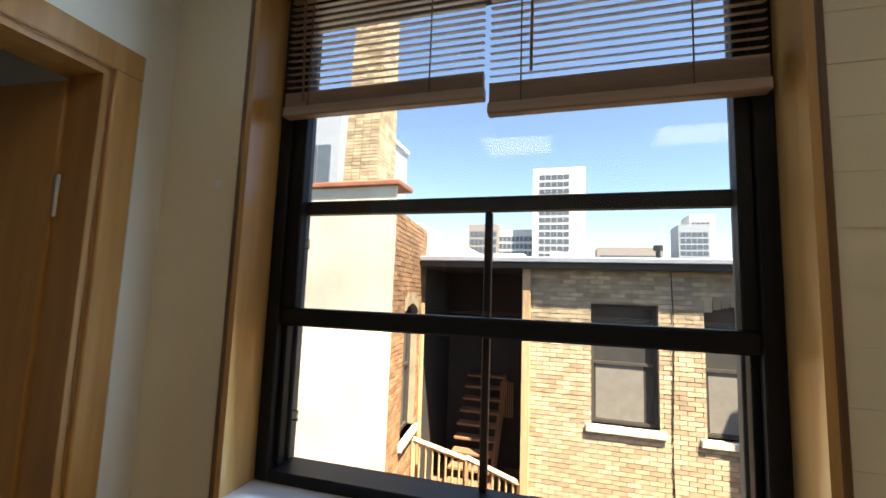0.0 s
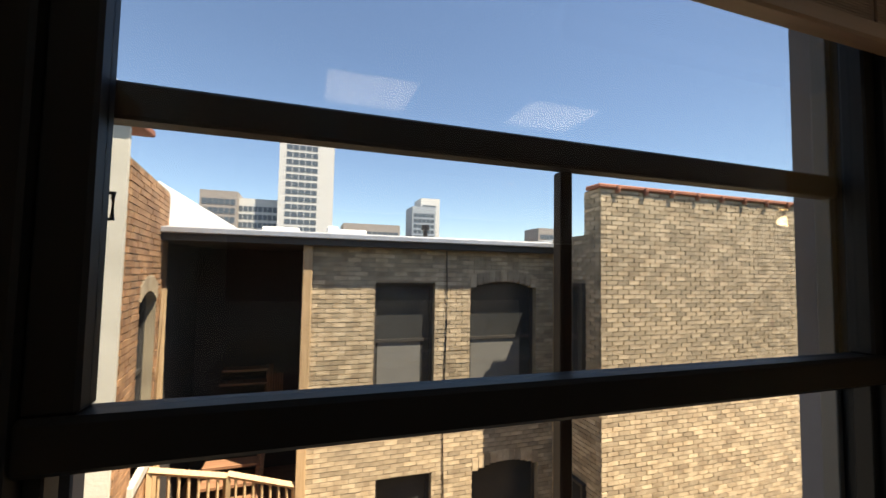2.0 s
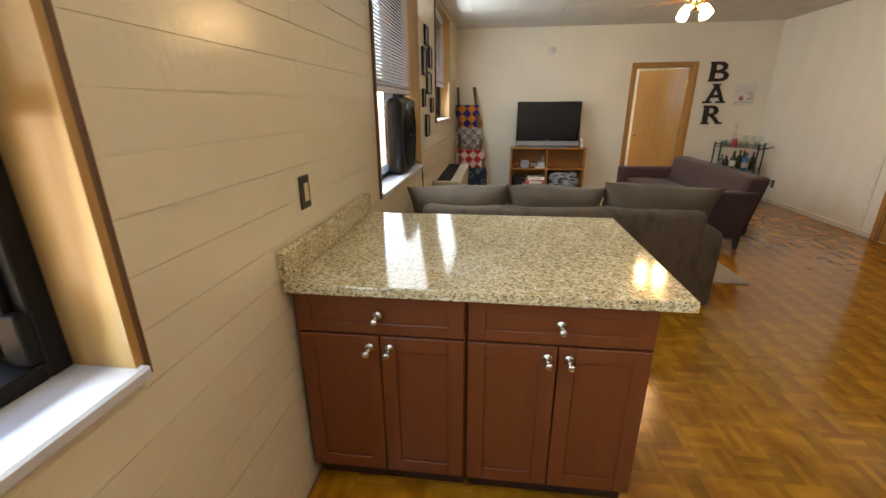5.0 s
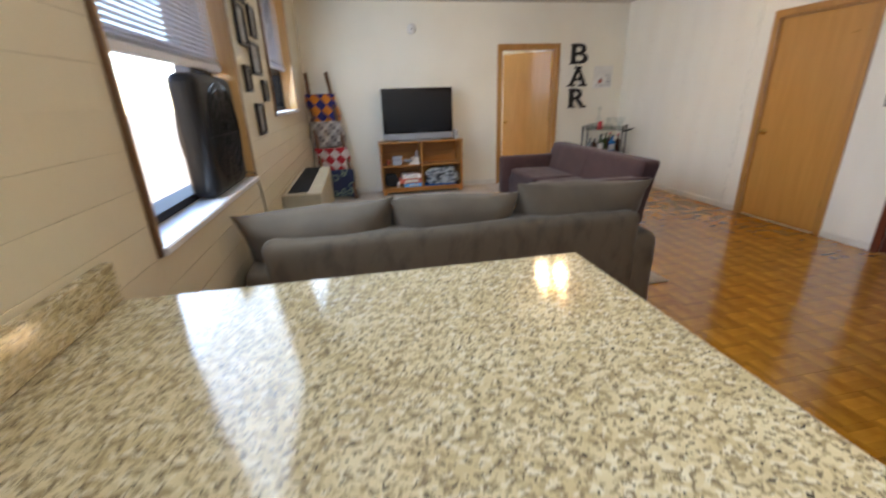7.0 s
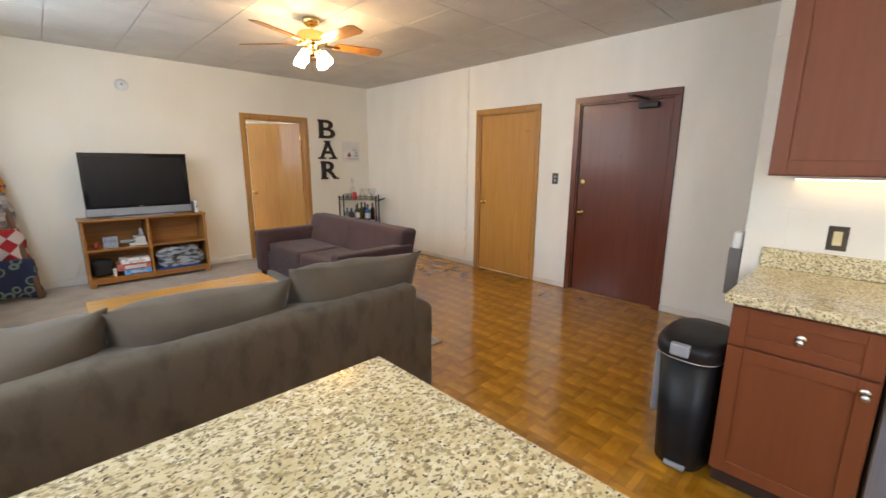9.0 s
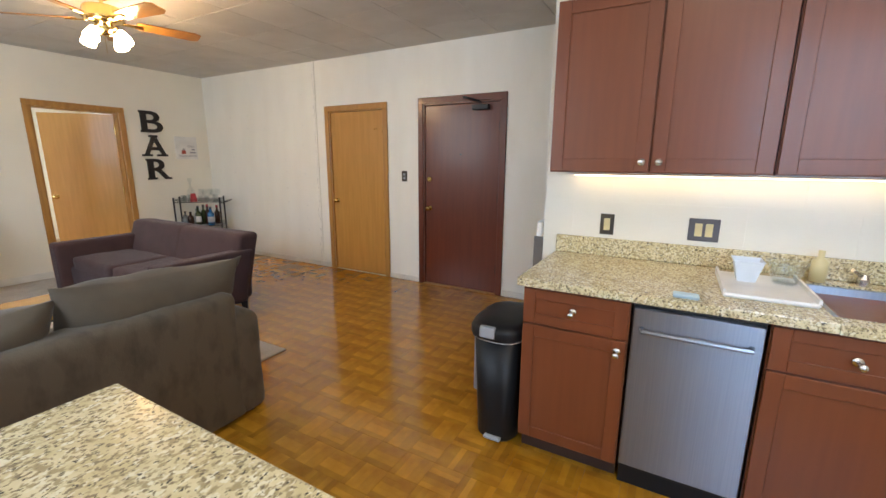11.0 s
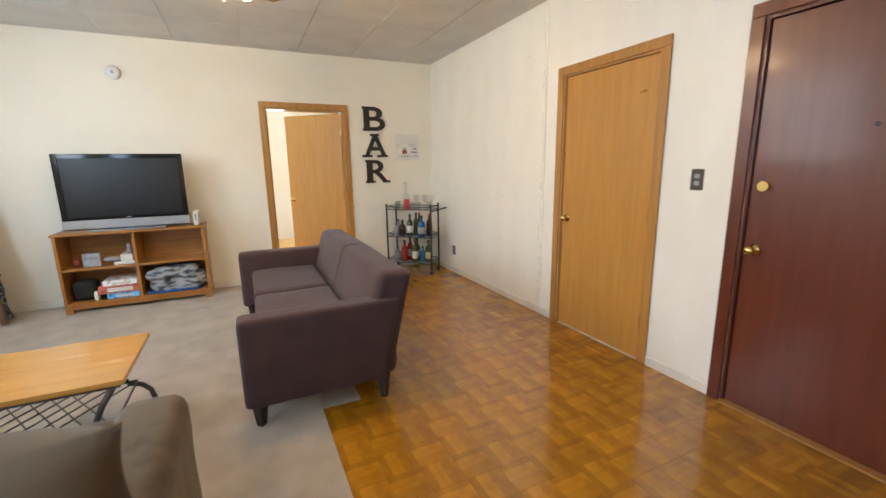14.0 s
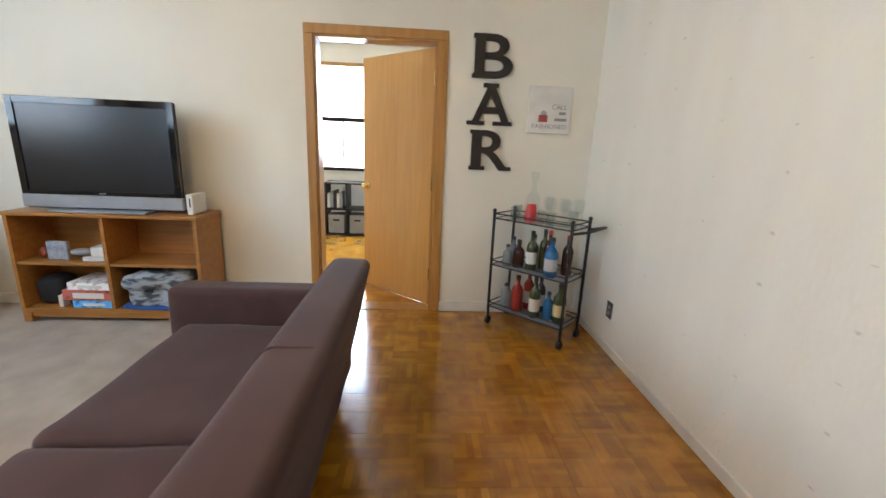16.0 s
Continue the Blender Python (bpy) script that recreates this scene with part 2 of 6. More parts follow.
M_FANWOOD = wood("fan_blade_oak", (0.42, 0.185, 0.045), (0.33, 0.135, 0.03), 0.3, "x", coat=0.4)
M_LADDER = wood("ladder_wood", (0.16, 0.075, 0.035), (0.11, 0.05, 0.022), 0.6)
M_STUCCO = material("stucco_render", (0.56, 0.525, 0.44), 0.9, second=(0.44, 0.41, 0.335), scale=1.1, detail=6, bump=0.4, bump_scale=25)
M_BRICK = material("buff_brick", (0.46, 0.37, 0.25), 0.9, second=(0.33, 0.25, 0.16), scale=5, detail=5, bump=0.4, bump_scale=40, island=0.30)
M_BRICK_P = material("buff_brick_piece", (0.46, 0.37, 0.25), 0.9, second=(0.33, 0.25, 0.16), scale=5, detail=5, bump=0.4, bump_scale=40, random_amount=0.30)
M_BRICK_R = material("red_brown_brick", (0.36, 0.20, 0.10), 0.9, second=(0.26, 0.13, 0.065), scale=5, detail=5, bump=0.4, bump_scale=40, island=0.30)
M_MORTAR = material("mortar", (0.30, 0.25, 0.17), 0.95, second=(0.22, 0.18, 0.125), scale=3, bump=0.3, bump_scale=60)
M_STONE = material("limestone_sill", (0.52, 0.49, 0.43), 0.8, second=(0.43, 0.40, 0.35), scale=6, bump=0.2, bump_scale=40)
M_COPING = material("terracotta_coping", (0.36, 0.135, 0.075), 0.8, second=(0.28, 0.10, 0.06), scale=5)
M_ROOFWHITE = material("white_roof_membrane", (0.72, 0.72, 0.70), 0.7, second=(0.60, 0.60, 0.58), scale=1.5, bump=0.2, bump_scale=8)
M_TAR = material("dark_fascia", (0.055, 0.05, 0.045), 0.8, second=(0.04, 0.036, 0.032), scale=3)
# Near-black colour holds the shade of the porch recess and hidden backings
M_RECESS_SHADE = material("recess_shade_dark", (0.035, 0.032, 0.03), 0.85, second=(0.028, 0.025, 0.024), scale=2)
M_POST = wood("porch_post_wood", (0.46, 0.32, 0.18), (0.36, 0.24, 0.13), 0.7)
M_STEP = wood("porch_step_wood", (0.25, 0.13, 0.07), (0.18, 0.09, 0.05), 0.7, "x")
M_EXTGLASS = material("dark_window_glass", (0.05, 0.052, 0.052), 0.08, second=(0.035, 0.037, 0.037), scale=1.2)
M_SHADE = material("grey_window_shade", (0.16, 0.155, 0.14), 0.7)
M_EXTFRAME = material("dark_sash", (0.045, 0.04, 0.035), 0.6)
M_TOWER = material("white_concrete", (0.62, 0.61, 0.58), 0.8)
M_TOWERGLASS = material("tower_glass", (0.10, 0.125, 0.15), 0.25)
M_BLUEGREY = material("blue_grey_siding", (0.34, 0.38, 0.42), 0.7)
M_FAR = material("distant_facade", (0.34, 0.30, 0.27), 0.9)
M_GROUND = material("asphalt", (0.05, 0.05, 0.048), 0.9, scale=3)

# ---- mesh helpers ----
BASE = {}


def thing(name, label, category, at=(0, 0, 0), group="", turn=None):
    ob = new(name)
    ob.empty_display_size = 0.1
    ob.location = at
    BASE[ob] = Vector((0, 0, 0)) if turn is not None else Vector(at)
    if turn is not None:
        ob.rotation_euler = (0, 0, radians(turn))
    return tagged(ob, label, category, group)


def part(name, bm, mat, parent=None, label="", smooth=False):
    base = BASE.get(parent, Vector((0, 0, 0)))
    bmesh.ops.translate(bm, verts=bm.verts, vec=-base)
    bmesh.ops.recalc_face_normals(bm, faces=bm.faces)
    me = bpy.data.meshes.new(name)
    for f in bm.faces:
        f.smooth = smooth
    bm.to_mesh(me)
    bm.free()
    me.materials.append(mat)
    ob = new(name, me)
    if parent is not None:
        ob.parent = parent
        BASE[ob] = base
    if label:
        ob["label"] = label
    return ob


def setting(name, bm, mat, label, category, smooth=False):
    return tagged(part(name, bm, mat, None, "", smooth), label, category, "", "structure")


def single(name, bm, mat, label, category, group="", smooth=False):
    return tagged(part(name, bm, mat, None, "", smooth), label, category, group)


def box(bm, x0, x1, y0, y1, z0, z1, bevel=0.0, seg=1):
    bm = bm or bmesh.new()
    made = bmesh.ops.create_cube(bm, size=1)["verts"]
    bmesh.ops.scale(bm, vec=(abs(x1 - x0), abs(y1 - y0), abs(z1 - z0)), verts=made)
    bmesh.ops.translate(bm, vec=((x0 + x1) / 2, (y0 + y1) / 2, (z0 + z1) / 2), verts=made)
    if bevel:
        edges = {e for v in made for e in v.link_edges}
        bmesh.ops.bevel(bm, geom=list(edges), offset=bevel, segments=seg, affect="EDGES", profile=0.6)
    return bm


def rod(bm, p, q, r, seg=10, r2=None):
    bm = bm or bmesh.new()
    p, q = Vector(p), Vector(q)
    d = q - p
    m = Matrix.Translation((p + q) / 2) @ d.to_track_quat("Z", "Y").to_matrix().to_4x4()
    bmesh.ops.create_cone(bm, cap_ends=True, segments=seg, radius1=r, radius2=r if r2 is None else r2, depth=d.length, matrix=m)
    return bm


def tube(bm, pts, r, seg=8):
    bm = bm or bmesh.new()
    pts = [Vector(p) for p in pts]
    rings = []
    for i, p in enumerate(pts):
        d = (pts[min(i + 1, len(pts) - 1)] - pts[max(i - 1, 0)]).normalized()
        q = d.to_track_quat("Z", "Y")
        rings.append([bm.verts.new(p + q @ Vector((r * math.cos(a), r * math.sin(a), 0))) for a in (2 * math.pi * k / seg for k in range(seg))])
    for a, b in zip(rings, rings[1:]):
        for k in range(seg):
            bm.faces.new((a[k], a[(k + 1) % seg], b[(k + 1) % seg], b[k]))
    bm.faces.new(rings[0]); bm.faces.new(rings[-1])
    return bm


def lathe(bm, at, profile, seg=20, cap=True):
    bm = bm or bmesh.new()
    rings = []
    for r, z in profile:
        rings.append([bm.verts.new((at[0] + r * math.cos(a), at[1] + r * math.sin(a), at[2] + z)) for a in (2 * math.pi * k / seg for k in range(seg))])
    for a, b in zip(rings, rings[1:]):
        for k in range(seg):
            bm.faces.new((a[k], a[(k + 1) % seg], b[(k + 1) % seg], b[k]))
    if cap:
        bm.faces.new(rings[0]); bm.faces.new(rings[-1])
    return bm


def soft(bm, centre, half, p=5.0, n=10, tilt=None, lumps=0.0, seed=0.0, pinch=0.0):
    """A stuffed block: a rounded box with uneven faces."""
    bm = bm or bmesh.new()
    made = bmesh.ops.create_cube(bm, size=2)["verts"]
    edges = list({e for v in made for e in v.link_edges})
    bmesh.ops.subdivide_edges(bm, edges=edges, cuts=n, use_grid_fill=True)
    verts = list(bm.verts)
    rot = Euler([radians(a) for a in (tilt or (0, 0, 0))]).to_matrix()
    for v in verts:
        c = v.co
        l = (abs(c.x) ** p + abs(c.y) ** p + abs(c.z) ** p) ** (1 / p)
        u = c / l
        if pinch:
            u = Vector((u.x * (1 - pinch * (u.y ** 2 * u.z ** 2 > 0.2) * 0), u.y, u.z * (1 - pinch * abs(u.y) ** 3)))
            u.x *= 1 - pinch * 1.2 * max(abs(u.y), abs(u.z)) ** 4
        q = Vector((u.x * half[0], u.y * half[1], u.z * half[2]))
        if lumps:
            q += u * lumps * noise.noise(q * 5 + Vector((seed, seed * 2, 0))) + u * lumps * 0.4 * noise.noise(q * 14 + Vector((seed, 0, seed)))
        v.co = Vector(centre) + rot @ q
    return bm


def padded(centre, half, r, n=14, lumps=0.0, seed=0.0):
    """An upholstered block with edges rounded by r metres."""
    bm = bmesh.new()
    bmesh.ops.create_cube(bm, size=2)
    bmesh.ops.subdivide_edges(bm, edges=list(bm.edges), cuts=n, use_grid_fill=True)
    for v in bm.verts:
        q = Vector([math.sin(v.co[k] * math.pi / 2) * half[k] for k in range(3)])
        core = Vector([max(-(half[k] - r), min(half[k] - r, q[k])) for k in range(3)])
        d = q - core
        if d.length > r:
            q = core + d.normalized() * r
        if lumps:
            u = d.normalized() if d.length else Vector((0, 0, 0))
            q += u * lumps * noise.noise(q * 4 + Vector((seed, seed * 2, 0))) + u * lumps * 0.4 * noise.noise(q * 13 + Vector((seed, 0, seed)))
        v.co = Vector(centre) + q
    return bm


def grounded(bm, z=0.02):
    """Flattens the underside of an upholstered block just above the floor."""
    for v in bm.verts:
        v.co.z = max(v.co.z, z)
    return bm


def pillow(centre, half, tilt, seed=0.0, n=18):
    """A loose cushion: nearly square outline with pulled corners, thick in the middle. half: thickness, width, height."""
    bm = bmesh.new()
    rot = Euler([radians(a) for a in tilt]).to_matrix()
    sides = []
    for sign in (-1, 1):
        g = {}
        for i in range(n + 1):
            for j in range(n + 1):
                u, v = 2 * i / n - 1, 2 * j / n - 1
                t = max(0.0, (1 - abs(u) ** 3.2) * (1 - abs(v) ** 2.6)) ** 0.62
                pull = 1 - 0.17 * (1 - abs(u) ** 2.4) * abs(v) ** 3
                side = 1 - 0.06 * (1 - abs(v) ** 2) * abs(u) ** 3
                q = Vector((sign * half[0] * (t + 0.03), half[1] * u * side, half[2] * v * pull))
                q.x += 0.018 * t * noise.noise(Vector((u * 2.2 + seed, v * 2.2, seed))) + 0.007 * noise.noise(Vector((u * 7 + seed, v * 7, sign)))
                q.z += 0.018 * noise.noise(Vector((u * 2 + seed, seed * 3, 0.5)))
                g[i, j] = bm.verts.new(Vector(centre) + rot @ q)
        for i in range(n):
            for j in range(n):
                bm.faces.new((g[i, j], g[i + 1, j], g[i + 1, j + 1], g[i, j + 1]))
        sides.append(g)
    p, q = sides
    for k in range(n):
        for (i, j), (i2, j2) in (((k, 0), (k + 1, 0)), ((k, n), (k + 1, n)), ((0, k), (0, k + 1)), ((n, k), (n, k + 1))):
            bm.faces.new((p[i, j], p[i2, j2], q[i2, j2], q[i, j]))
    return bm


def boxes_mesh(name, items, mat, parent, label=""):
    """Many small separate blocks in one mesh: (x0, x1, y0, y1, z0, z1)."""
    verts, faces = [], []
    for x0, x1, y0, y1, z0, z1 in items:
        k = len(verts)
        verts += [(x0, y0, z0), (x1, y0, z0), (x1, y1, z0), (x0, y1, z0), (x0, y0, z1), (x1, y0, z1), (x1, y1, z1), (x0, y1, z1)]
        faces += [(k, k + 3, k + 2, k + 1), (k + 4, k + 5, k + 6, k + 7), (k, k + 1, k + 5, k + 4), (k + 1, k + 2, k + 6, k + 5), (k + 2, k + 3, k + 7, k + 6), (k + 3, k, k + 4, k + 7)]
    base = BASE.get(parent, Vector((0, 0, 0)))
    me = bpy.data.meshes.new(name)
    me.from_pydata([tuple(Vector(v) - base) for v in verts], [], faces)
    me.materials.append(mat)
    ob = new(name, me)
    if parent is not None:
        ob.parent = parent
    if label:
        ob["label"] = label
    return ob


def wall_along_x(name, x0, x1, y0, y1, z0, z1, holes, mat, label):
    """A thick wall along x with rectangular holes (x0, x1, z0, z1)."""
    bm = bmesh.new()
    cuts = sorted({x0, x1, *[h[0] for h in holes], *[h[1] for h in holes]})
    for a, b in zip(cuts, cuts[1:]):
        spans = [(z0, z1)]
        for h in holes:
            if h[0] <= a and b <= h[1]:
                spans = [s for lo, hi in spans for s in ((lo, min(hi, h[2])), (max(lo, h[3]), hi)) if s[1] - s[0] > 1e-4]
        for lo, hi in spans:
            box(bm, a, b, y0, y1, lo, hi)
    bmesh.ops.remove_doubles(bm, verts=bm.verts, dist=1e-5)
    return setting(name, bm, mat, label, "wall")


def wall_along_y(name, y0, y1, x0, x1, z0, z1, holes, mat, label):
    bm = bmesh.new()
    cuts = sorted({y0, y1, *[h[0] for h in holes], *[h[1] for h in holes]})
    for a, b in zip(cuts, cuts[1:]):
        spans = [(z0, z1)]
        for h in holes:
            if h[0] <= a and b <= h[1]:
                spans = [s for lo, hi in spans for s in ((lo, min(hi, h[2])), (max(lo, h[3]), hi)) if s[1] - s[0] > 1e-4]
        for lo, hi in spans:
            box(bm, x0, x1, a, b, lo, hi)
    bmesh.ops.remove_doubles(bm, verts=bm.verts, dist=1e-5)
    return setting(name, bm, mat, label, "wall")


# ---- the room ----
NY, SY, EX, WX, CZ = 2.54, -2.43, 8.40, -0.30, 2.65
KY, KX = -0.815, 2.54
WINDOWS = [(0.02, 1.45, 0.95, 2.58), (3.27, 4.66, 0.92, 2.58), (5.77, 7.18, 1.27, 2.58)]
OAK_DOOR, DARK_DOOR = (4.95, 5.80, 0.0, 2.03), (3.475, 4.39, 0.0, 2.04)
E_DOOR = (-1.245, -0.37, 0.0, 2.03)
W_DOOR = (1.47, 2.355, 0.0, 2.17)

setting("floor", box(None, WX - 0.2, EX + 3.4, SY - 0.3, NY + 0.0, -0.12, -0.0015), M_PARQUET_BASE, "honey oak basket-weave parquet floor with a glossy varnish", "floor")
wall_n = wall_along_x("wall_north", WX - 0.2, EX + 0.14, NY + 0.003, NY + 0.30, -0.12, CZ + 0.1, WINDOWS, M_BLOCK, "cream glossy painted concrete block wall with deep windows")
wall_along_x("wall_south", WX - 0.2, EX + 0.14, SY - 0.14, SY, -0.12, CZ + 0.1, [OAK_DOOR, DARK_DOOR], M_WALL_S, "white painted rough plaster wall with two doors")
wall_along_y("wall_east", SY, NY + 0.003, EX, EX + 0.14, -0.12, CZ + 0.1, [E_DOOR], M_WALL, "cream painted wall behind the television with a doorway")
wall_along_y("wall_west", SY, NY + 0.003, WX - 0.14, WX, -0.12, CZ + 0.1, [W_DOOR], M_WALL, "cream painted kitchen end wall with an open door")
wall_k = setting("wall_kitchen", box(None, WX, KX - 0.004, KY - 0.13, KY - 0.003, 0, CZ), M_BLOCK_K, "white painted block wall behind the kitchen counter", "wall")
# Unseen slab added behind the closed doors to keep their gaps dark
setting("backing_wall_hall", box(None, 3.3, 6.0, SY - 0.26, SY - 0.2, -0.1, 2.3), M_RECESS_SHADE, "unseen dark backing added behind the closed doors", "wall")

# ceiling of interlocking square tiles
items = []
step = 0.592
for i in range(-1, 16):
    for j in range(-1, 10):
        x0, y0 = -0.63 + i * step, 2.20 + 0.592 - j * step
        x1, y1 = x0 + step, y0 - step
        a0, a1, b0, b1 = max(x0, WX), min(x1, EX), max(y1, SY), min(y0, NY)
        if a1 - a0 > 0.02 and b1 - b0 > 0.02:
            items.append((a0 + 0.004, a1 - 0.004, b0 + 0.004, b1 - 0.004, CZ, CZ + 0.018))
ceiling = boxes_mesh("ceiling", items + [(WX - 0.2, EX + 0.14, SY - 0.14, NY + 0.30, CZ + 0.012, CZ + 0.10)], M_CEIL, None)
tagged(ceiling, "off-white square tiled ceiling with fine joints", "ceiling", "", "structure")

# baseboards
for nm, b in (("baseboard", (OAK_DOOR[1] + 0.066, EX, SY, SY + 0.014, 0, 0.065)), ("baseboard", (DARK_DOOR[1] + 0.066, OAK_DOOR[0] - 0.066, SY, SY + 0.014, 0, 0.065)),
              ("baseboard", (WX, DARK_DOOR[0] - 0.066, SY, SY + 0.014, 0, 0.065)), ("baseboard", (EX - 0.014, EX, SY + 0.014, E_DOOR[0] - 0.066, 0, 0.09)),
              ("baseboard", (EX - 0.014, EX, E_DOOR[1] + 0.066, NY, 0, 0.09))):
    setting(nm, box(None, *b, bevel=0.004), M_TRIM, "painted low baseboard along the wall", "baseboard")
setting("trim", rod(None, (6.02, SY + 0.006, 0.02), (6.02, SY + 0.006, CZ), 0.007, 8), M_WALL_S, "thin painted cable cover running up the wall", "cable cover")


def casing_x(parent, x0, x1, top, y, mat, w=0.066, d=0.018):
    part("casing", box(None, x0 - w, x0, y, y + d, 0, top, 0.004), mat, parent)
    part("casing", box(None, x1, x1 + w, y, y + d, 0, top, 0.004), mat, parent)
    part("casing", box(None, x0 - w, x1 + w, y, y + d, top, top + w, 0.004), mat, parent)


def knob(parent, at, axis, mat, name="knob", r=0.026):
    bm = bmesh.new()
    a, p = Vector(axis), Vector(at)
    rod(bm, p, p + a * 0.008, r * 1.15, 16)
    rod(bm, p + a * 0.008, p + a * 0.035, r * 0.45, 12)
    m = Matrix.Translation(p + a * 0.052) @ a.to_track_quat("Z", "Y").to_matrix().to_4x4() @ Matrix.Diagonal((1, 1, 0.75, 1))
    bmesh.ops.create_uvsphere(bm, u_segments=16, v_segments=10, radius=r, matrix=m)
    return part(name, bm, mat, parent, "round polished metal knob", True)


# closed oak door
d = tagged(thing("door_1", "closed honey oak slab door with brass knob", "door", (5.375, SY, 0)), kind="structure")
part("door_leaf", box(None, OAK_DOOR[0] + 0.016, OAK_DOOR[1] - 0.016, SY - 0.05, SY - 0.012, 0.008, 2.015, 0.003), M_OAK, d)
part("jamb", box(None, OAK_DOOR[0], OAK_DOOR[0] + 0.013, SY - 0.139, SY, 0, 2.03), M_OAK_TRIM, d)
part("jamb", box(None, OAK_DOOR[1] - 0.013, OAK_DOOR[1], SY - 0.139, SY, 0, 2.03), M_OAK_TRIM, d)
part("jamb", box(None, OAK_DOOR[0] + 0.013, OAK_DOOR[1] - 0.013, SY - 0.139, SY, 2.018, 2.03), M_OAK_TRIM, d)
casing_x(d, OAK_DOOR[0], OAK_DOOR[1], 2.03, SY, M_OAK_TRIM)
knob(d, (5.72, SY - 0.012, 0.92), (0, 1, 0), M_BRASS)
for z in (0.28, 1.02, 1.80):
    part("hinge", rod(None, (OAK_DOOR[0] + 0.014, SY - 0.008, z - 0.045), (OAK_DOOR[0] + 0.014, SY - 0.008, z + 0.045), 0.007, 8), M_BRASS, d)
part("hook", rod(None, (5.10, SY - 0.01, 1.80), (5.03, SY + 0.025, 1.80), 0.006, 8), M_BRASS, d)

# closed mahogany entry door with a closer
d = tagged(thing("door_2", "closed dark mahogany entry door with brass locks and closer", "door", (3.93, SY, 0)), kind="structure")
part("door_leaf", box(None, DARK_DOOR[0] + 0.016, DARK_DOOR[1] - 0.016, SY - 0.06, SY - 0.015, 0.012, 2.02, 0.003), M_MAHOG, d)
part("jamb", box(None, DARK_DOOR[0], DARK_DOOR[0] + 0.013, SY - 0.139, SY, 0, 2.04), M_MAHOG, d)
part("jamb", box(None, DARK_DOOR[1] - 0.013, DARK_DOOR[1], SY - 0.139, SY, 0, 2.04), M_MAHOG, d)
part("jamb", box(None, DARK_DOOR[0] + 0.013, DARK_DOOR[1] - 0.013, SY - 0.139, SY, 2.025, 2.04), M_MAHOG, d)
casing_x(d, DARK_DOOR[0], DARK_DOOR[1], 2.04, SY, M_MAHOG)
part("threshold", box(None, DARK_DOOR[0], DARK_DOOR[1], SY - 0.1, SY + 0.03, 0.001, 0.012, 0.003), M_OAK_TRIM, d)
knob(d, (4.32, SY - 0.015, 0.90), (0, 1, 0), M_BRASS)
part("deadbolt", lathe(rod(None, (4.31, SY - 0.015, 1.23), (4.31, SY + 0.012, 1.23), 0.026, 16), (0, 0, -9), [(0.001, 0), (0.001, 0.001)], 4), M_BRASS, d, "brass thumb-turn lock")
part("peephole", rod(None, (3.93, SY - 0.015, 1.50), (3.93, SY - 0.008, 1.50), 0.009, 10), M_IRON, d)
closer = part("door_closer", box(None, 3.60, 3.78, SY - 0.014, SY + 0.05, 1.945, 1.995, 0.006), M_IRON, d, "dark metal door closer body")
part("closer_arm", tube(None, [(3.69, SY + 0.03, 2.0), (3.69, SY + 0.03, 2.02), (3.80, SY + 0.15, 2.055), (3.88, SY + 0.035, 2.075)], 0.011), M_IRON, closer)
for z in (0.28, 1.05, 1.78):
    part("hinge", rod(None, (DARK_DOOR[0] + 0.014, SY - 0.008, z - 0.05), (DARK_DOOR[0] + 0.014, SY - 0.008, z + 0.05), 0.008, 8), M_IRON, d)

# open oak door in the east wall
d = tagged(thing("door_3", "honey oak slab door standing open into the bedroom", "door", (EX, -0.81, 0)), kind="structure")
for y0, y1 in ((E_DOOR[0] - 0.066, E_DOOR[0]), (E_DOOR[1], E_DOOR[1] + 0.066)):
    part("casing", box(None, EX - 0.018, EX, y0, y1, 0, 2.03, 0.004), M_OAK_TRIM, d)
part("casing", box(None, EX - 0.018, EX, E_DOOR[0] - 0.066, E_DOOR[1] + 0.066, 2.03, 2.096, 0.004), M_OAK_TRIM, d)
part("jamb", box(None, EX, EX + 0.14, E_DOOR[0], E_DOOR[0] + 0.015, 0, 2.03), M_OAK_TRIM, d)
part("jamb", box(None, EX, EX + 0.14, E_DOOR[1] - 0.015, E_DOOR[1], 0, 2.03), M_OAK_TRIM, d)
part("jamb", box(None, EX, EX + 0.14, E_DOOR[0] + 0.015, E_DOOR[1] - 0.015, 2.015, 2.03), M_OAK_TRIM, d)
LEAF = Matrix.Translation((EX + 0.10, E_DOOR[0] + 0.02, 0)) @ Matrix.Rotation(radians(47), 4, "Z")
bm = box(None, 0, 0.82, -0.036, 0, 0.01, 2.01, 0.003)
bm.transform(LEAF)
leaf = part("door_leaf", bm, M_OAK, d)
p0 = LEAF @ Vector((0.76, 0, 0.94))
knob(leaf, p0, (LEAF.to_3x3() @ Vector((0, 1, 0))), M_BRASS)
for z in (0.28, 1.02, 1.80):
    part("hinge", rod(None, (EX + 0.095, E_DOOR[0] + 0.02, z - 0.05), (EX + 0.095, E_DOOR[0] + 0.02, z + 0.05), 0.008, 8), M_BRASS, d)

